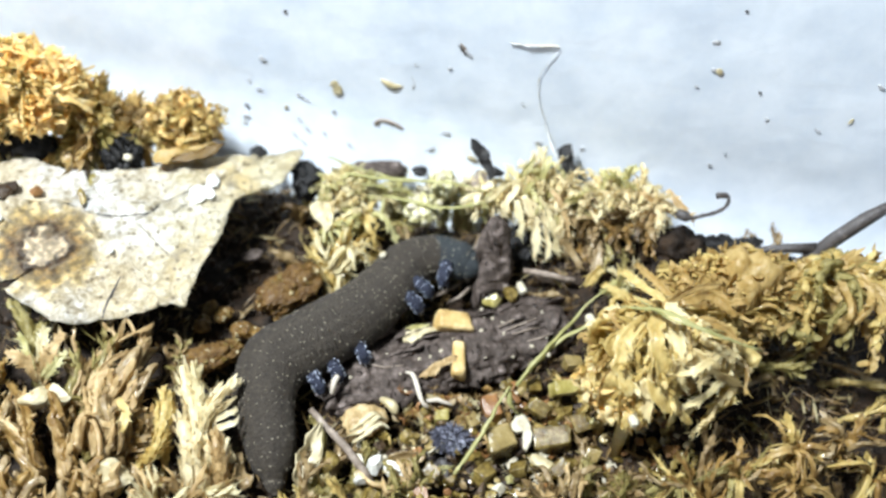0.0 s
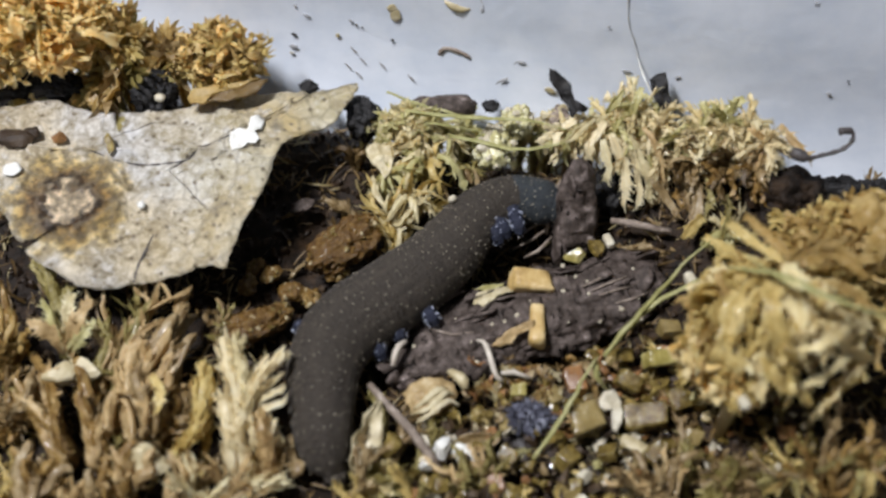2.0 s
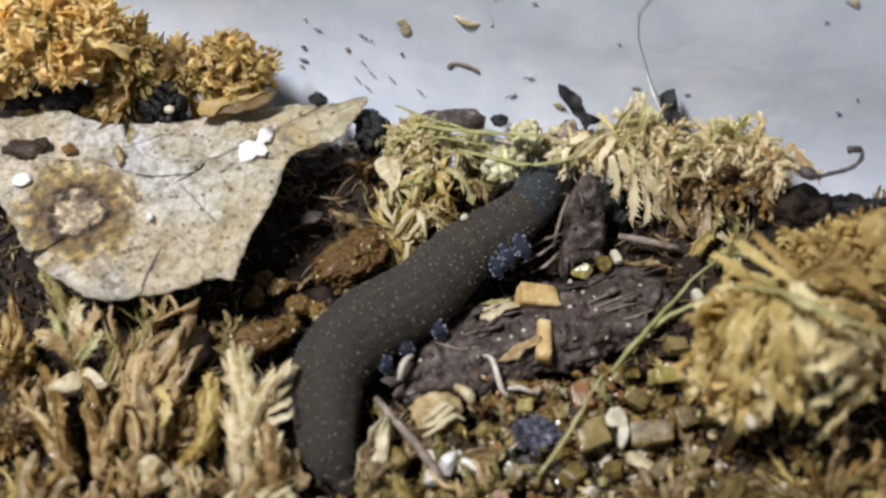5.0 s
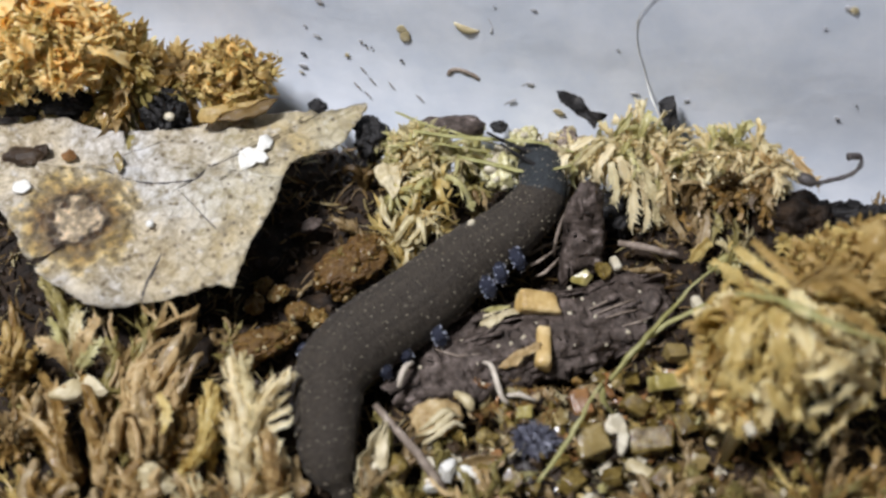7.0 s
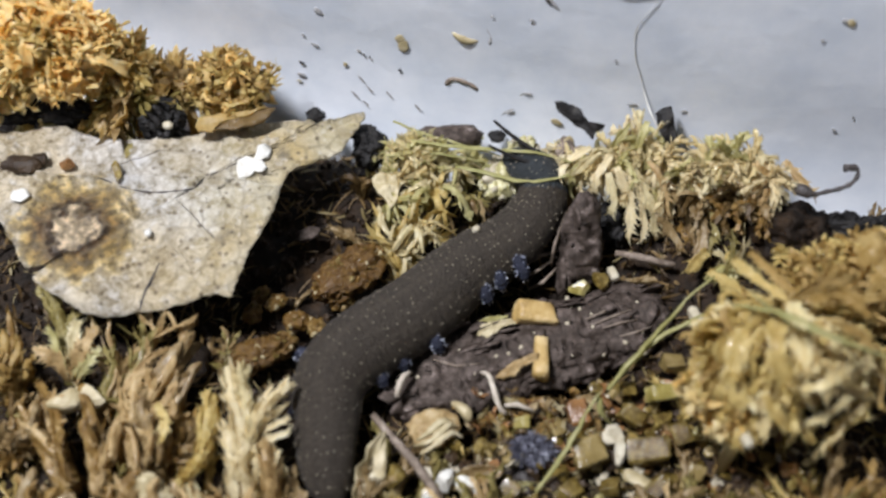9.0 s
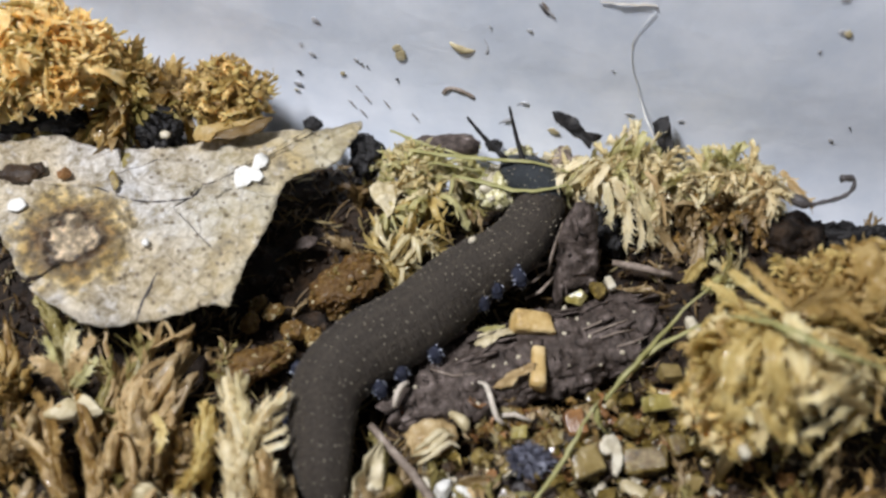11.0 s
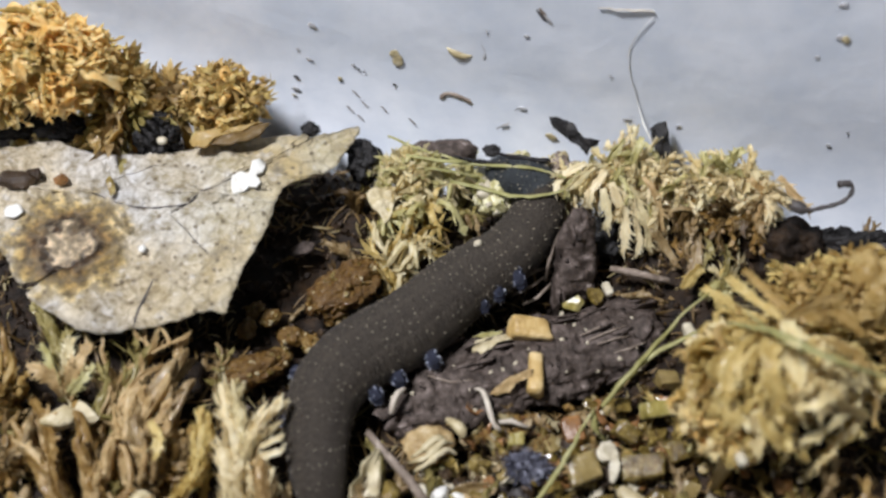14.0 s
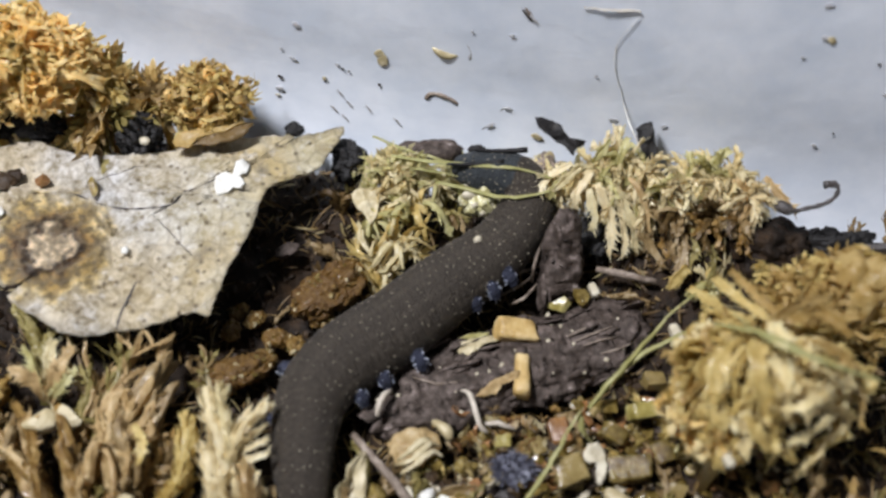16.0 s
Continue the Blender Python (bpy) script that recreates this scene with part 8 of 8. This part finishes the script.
wall_speck((6.28, 19.93, 2.96), (0.9, 0.25, 0.2), "speck", DARK, 35, 20)
wall_speck((7.83, 21.41, 15.54), (0.5, 0.3, 0.2), "speck", DARK, 0, 21)
wall_speck((3.88, 22.2, 15.2), (0.25, 0.25, 0.2), "speck", DARK, 0, 22)
wall_speck((9.78, 21.36, 18.03), (1.2, 0.25, 0.2), "speck", DARK, -45, 23)
wall_speck((9.13, 21.58, 18.3), (1.4, 0.25, 0.2), "twig_dark", "thin dark splinter stuck on the tub wall", -48, 24)
wall_speck((37.23, 16.02, 21.49), (0.75, 0.6, 0.3), "pale", "pale yellowish spot on the tub wall", -45, 25)
wall_speck((35.17, 16.11, 19.04), (0.4, 0.2, 0.2), "speck", DARK, 20, 26)
wall_speck((38.92, 13.77, 8.32), (0.55, 0.3, 0.2), "speck", DARK, -35, 27)
wall_speck((40.27, 13.77, 10.35), (0.2, 0.2, 0.2), "twig_dark", DARK, 0, 28)
wall_speck((18.88, 17.84, 7.04), (0.9, 0.25, 0.2), "speck", DARK, 5, 29)
wall_speck((16.49, 19.11, 12.34), (0.25, 0.25, 0.2), "speck", DARK, 5, 30)
wall_speck((24.05, 16.79, 7.34), (0.6, 0.2, 0.2), "speck", DARK, 35, 31)
wall_speck((11.3, 18.82, 2.62), (1.3, 0.6, 0.4), "pale", "pale yellowish husk at the foot of the tub wall", -25, 32)
wall_speck((36.06, 16.85, 25.19), (0.75, 0.4, 0.25), "speck", DARK, 20, 33)
wall_speck((36.67, 16.2, 21.56), (0.7, 0.5, 0.25), "speck", DARK, -20, 34)
wall_speck((42.04, 14.78, 19.64), (0.3, 0.3, 0.2), "twig_dark", DARK, 0, 35)
wall_speck((43.62, 13.96, 16.23), (0.45, 0.3, 0.2), "speck", DARK, 0, 36)
wall_speck((49.35, 12.69, 15.92), (0.8, 0.25, 0.2), "speck", DARK, -30, 37)
wall_speck((52.44, 12.33, 17.95), (0.3, 0.7, 0.2), "pale", "pale spot on the tub wall", -20, 38)
wall_speck((-11.22, 26.06, 19.31), (0.35, 0.35, 0.25), "twig_dark", DARK, 0, 39)
wall_speck((38.28, 17.01, 29.54), (0.3, 0.3, 0.2), "twig_dark", DARK, 0, 40)
wall_speck((9.28, 21.6, 18.62), (1.4, 0.28, 0.2), "twig", "thin grey splinter stuck on the tub wall", -52, 41)
wall_speck((54.16, 12.7, 23.06), (0.9, 0.35, 0.2), "speck", DARK, -30, 42)
for k, (p, q) in enumerate([((-10.01, 23.55, 3.65), -48), ((-9.12, 23.18, 2.39), -48), ((-10.76, 23.35, 1.18), -48), ((-9.65, 22.98, 0.19), -48), ((-6.92, 22.67, 2.09), -50), ((-3.79, 21.85, 1.01), -45)]):
    wall_speck(p, (1.1, 0.12, 0.06), "twig", "fine grey scratch-like fibre on the tub wall", q, 60 + k)

for way in ([(7.23, 20.26, 5.22), (7.68, 20.25, 5.8), (8.28, 20.13, 5.86), (8.66, 20.01, 5.55)],
            [(5.45, 20.19, 2.05), (5.85, 20.19, 2.64), (6.32, 20.15, 3.08), (6.85, 20.08, 3.37)]):
    stick("root_fibre", spline(way, 8), [0.06, 0.09, 0.1, 0.1, 0.1, 0.1, 0.09, 0.05], "speck", "thin grey arched fibre stuck on the tub wall", "fibre")

# ---- fine loose litter over the soil ----
litter_rng = random.Random(19)
b = Build()
bm = bmesh.new()
bmesh.ops.create_icosphere(bm, subdivisions=1, radius=1.0)
ico_v, ico_f = [v.co.copy() for v in bm.verts], [tuple(v.index for v in f.verts) for f in bm.faces]
bm.free()
for _ in range(5200):
    x, y = litter_rng.uniform(-52, 56), litter_rng.uniform(-38, 26)
    if not inside(x, y, 1.0):
        continue
    s = litter_rng.uniform(0.12, 0.55) ** 1.0
    m = Euler((litter_rng.uniform(0, 6), litter_rng.uniform(0, 6), litter_rng.uniform(0, 6))).to_matrix()
    z = soil_z(x, y) + 0.15
    b.add([tuple(m @ Vector((v.x * s * 1.5, v.y * s, v.z * s * 0.7)) * litter_rng.uniform(0.8, 1.2) + Vector((x, y, z))) for v in ico_v], ico_f)
thing("soil_litter", b, ["crumb"], "fine dark crumbs and fibres scattered over the soil", "litter", kind="stuff", smooth=False)

scrap_rng = random.Random(23)
for kind, count, label in (("scrap_dark", 4200, "brown moss scraps and fibres strewn over the soil"), ("scrap_pale", 1300, "straw-coloured moss scraps strewn over the soil")):
    b = Build()
    for _ in range(count):
        x, y = scrap_rng.uniform(-52, 56), scrap_rng.uniform(-38, 20)
        deep = x > -21 and x < -8 and y > -9 and y < 9
        if not inside(x, y, 2.0) or (deep and (kind == "scrap_pale" or scrap_rng.random() < 0.85)) or (x < -10 and y < -6 and scrap_rng.random() < 0.55):
            continue
        z = soil_z(x, y) + scrap_rng.uniform(0.1, 0.9)
        d = Vector((scrap_rng.gauss(0, 1), scrap_rng.gauss(0, 1), scrap_rng.uniform(-0.2, 0.9)))
        blade(b, (x, y, z), d, (scrap_rng.gauss(0, 0.5), scrap_rng.gauss(0, 0.5), 1), scrap_rng.uniform(0.9, 3.6), scrap_rng.uniform(0.12, 0.4), scrap_rng.uniform(-1.6, 1.6), 4)
    thing("moss_litter", b, [kind], label, "litter", kind="stuff")


# ---- moving things ----
# seconds, then foot and tip of each antenna
ANTENNA_ROWS = [
    (0, (10.7, 4.1, 1.5), (12.5, 3.0, -4), (10.7, 3.6, 1.5), (12.0, 2.4, -4)),
    (3.2, (10.7, 5.0, 1.5), (12.6, 4.0, -4), (10.7, 4.6, 1.5), (12.1, 3.6, -4)),
    (3.6, (7.95, 3.82, 0.58), (10.63, 8.05, 3.89), (8.88, 4.8, 0.9), (11.16, 9.17, 4.33)),
    (4.2, (7.21, 3.82, 0.11), (9.8, 8.09, 3.43), (8.31, 4.22, 0.21), (9.92, 8.82, 3.7)),
    (6.3, (9.39, 8.88, 4.64), (4.43, 11.71, 6.48), (12.4, 10.19, 5.23), (6.49, 11.18, 5.51)),
    (7.0, (9.94, 9.19, 4.81), (4.46, 11.29, 6.06), (8.87, 11.27, 4.94), (3.14, 12.81, 5.86)),
    (7.5, (10.15, 9.5, 4.97), (4.45, 11.15, 5.85), (8.74, 10.66, 4.16), (7.39, 15.31, 7.72)),
    (8.0, (10.26, 9.77, 4.98), (4.56, 11.43, 5.84), (8.87, 11.96, 4.87), (5.0, 15.69, 7.54)),
    (8.5, (10.27, 10.34, 5.07), (4.49, 11.79, 5.76), (9.4, 12.44, 4.94), (4.25, 15.03, 6.61)),
    (9.2, (8.7, 11.11, 5.21), (2.94, 12.59, 6.0), (8.98, 12.52, 5.18), (3.79, 15.07, 6.82)),
    (11.3, (5.79, 13.14, 5.17), (1.5, 16.53, 7.63), (7.71, 12.92, 5.07), (6.1, 17.52, 8.57)),
    (11.6, (5.73, 13.13, 5.27), (1.5, 16.57, 7.77), (8.44, 13.24, 5.45), (3.62, 16.22, 7.43)),
    (12.0, (6.15, 13.02, 5.24), (1.31, 15.91, 7.28), (8.26, 13.3, 5.54), (3.13, 15.92, 7.23)),
    (12.4, (6.3, 12.94, 5.3), (0.39, 13.84, 5.79), (8.61, 13.22, 5.41), (2.84, 14.7, 6.17)),
    (13.0, (6.97, 12.92, 5.34), (0.99, 13.42, 5.52), (10.04, 13.3, 5.42), (4.06, 13.71, 5.33)),
    (14.5, (6.4, 13.04, 5.42), (0.41, 13.07, 5.23), (10.85, 13.57, 5.46), (4.87, 13.96, 5.33)),
    (16, (7.45, 13.17, 5.68), (1.52, 12.57, 5.0), (9.95, 14.76, 5.65), (3.99, 14.47, 5.05)),
]


def aim_x(place, way):
    """A pose whose x axis runs along a level direction."""
    m = Matrix((way, Vector((0, 0, 1)).cross(way), Vector((0, 0, 1)))).transposed().to_4x4()
    m.translation = place
    return m


def aim(p, q):
    """A pose at p (millimetres) whose y axis points to q."""
    w, r, u = basis(Vector(q) - Vector(p))
    m = Matrix((r, w, u)).transposed().to_4x4()
    m.translation = Vector(p) * MM
    return m


def motions():
    times = [0.0, 0.75, 1.5, 2.2, 3.0, 4.0, 4.8, 5.6, 6.5, 7.4, 8.2, 9.0, 10.2, 11.3, 12.5, 13.4, 14.3, 15.1, 16.0]
    lines = {t: worm_line(t) for t in times}
    for ring, i in worm_rings:
        walk(ring, [(t, ring_pose(lines[t], i)) for t in times])
    for leg, place, side in worm_legs:
        rows = []
        for t in times:
            if isinstance(place, int):
                foot = at_time(FOOT_ROWS, t)[place] if side > 0 else at_time([(q, [p]) for q, p in LEFT_FOOT_ROWS], t)[0]
                near = min(lines[t], key=lambda p: (p - foot).length)
                way = Vector((foot.x - near.x, foot.y - near.y, 0)).normalized()
                out, up = (-1.5, 0.7) if side > 0 else (-2.9, 0.0)
                rows.append((t, aim_x((foot + way * out + Vector((0, 0, up))) * MM, way)))
            else:
                k = int(place * (RINGS - 1))
                rows.append((t, ring_pose(lines[t], k) @ pose(-(girth(place) - 2.0) * MM, 0, -0.8 * MM, 0, 0, 180)))
        walk(leg, rows)
    walk(bead, [(t, Matrix.Translation(at_time([(q, [p]) for q, p in BEAD_ROWS], t)[0] * MM)) for t in times])
    for k, feeler in enumerate(worm_feelers):
        walk(feeler, [(row[0], aim(row[1 + 2 * k], row[2 + 2 * k])) for row in ANTENNA_ROWS])
    walk(curled_chip, [(t, CHIP_POSE @ pose(0, 0, 0, 0, 0, a)) for t, a in ((0.0, -21), (4.2, -21), (5.2, -12), (6.3, 0), (16.0, 0))])


motions()
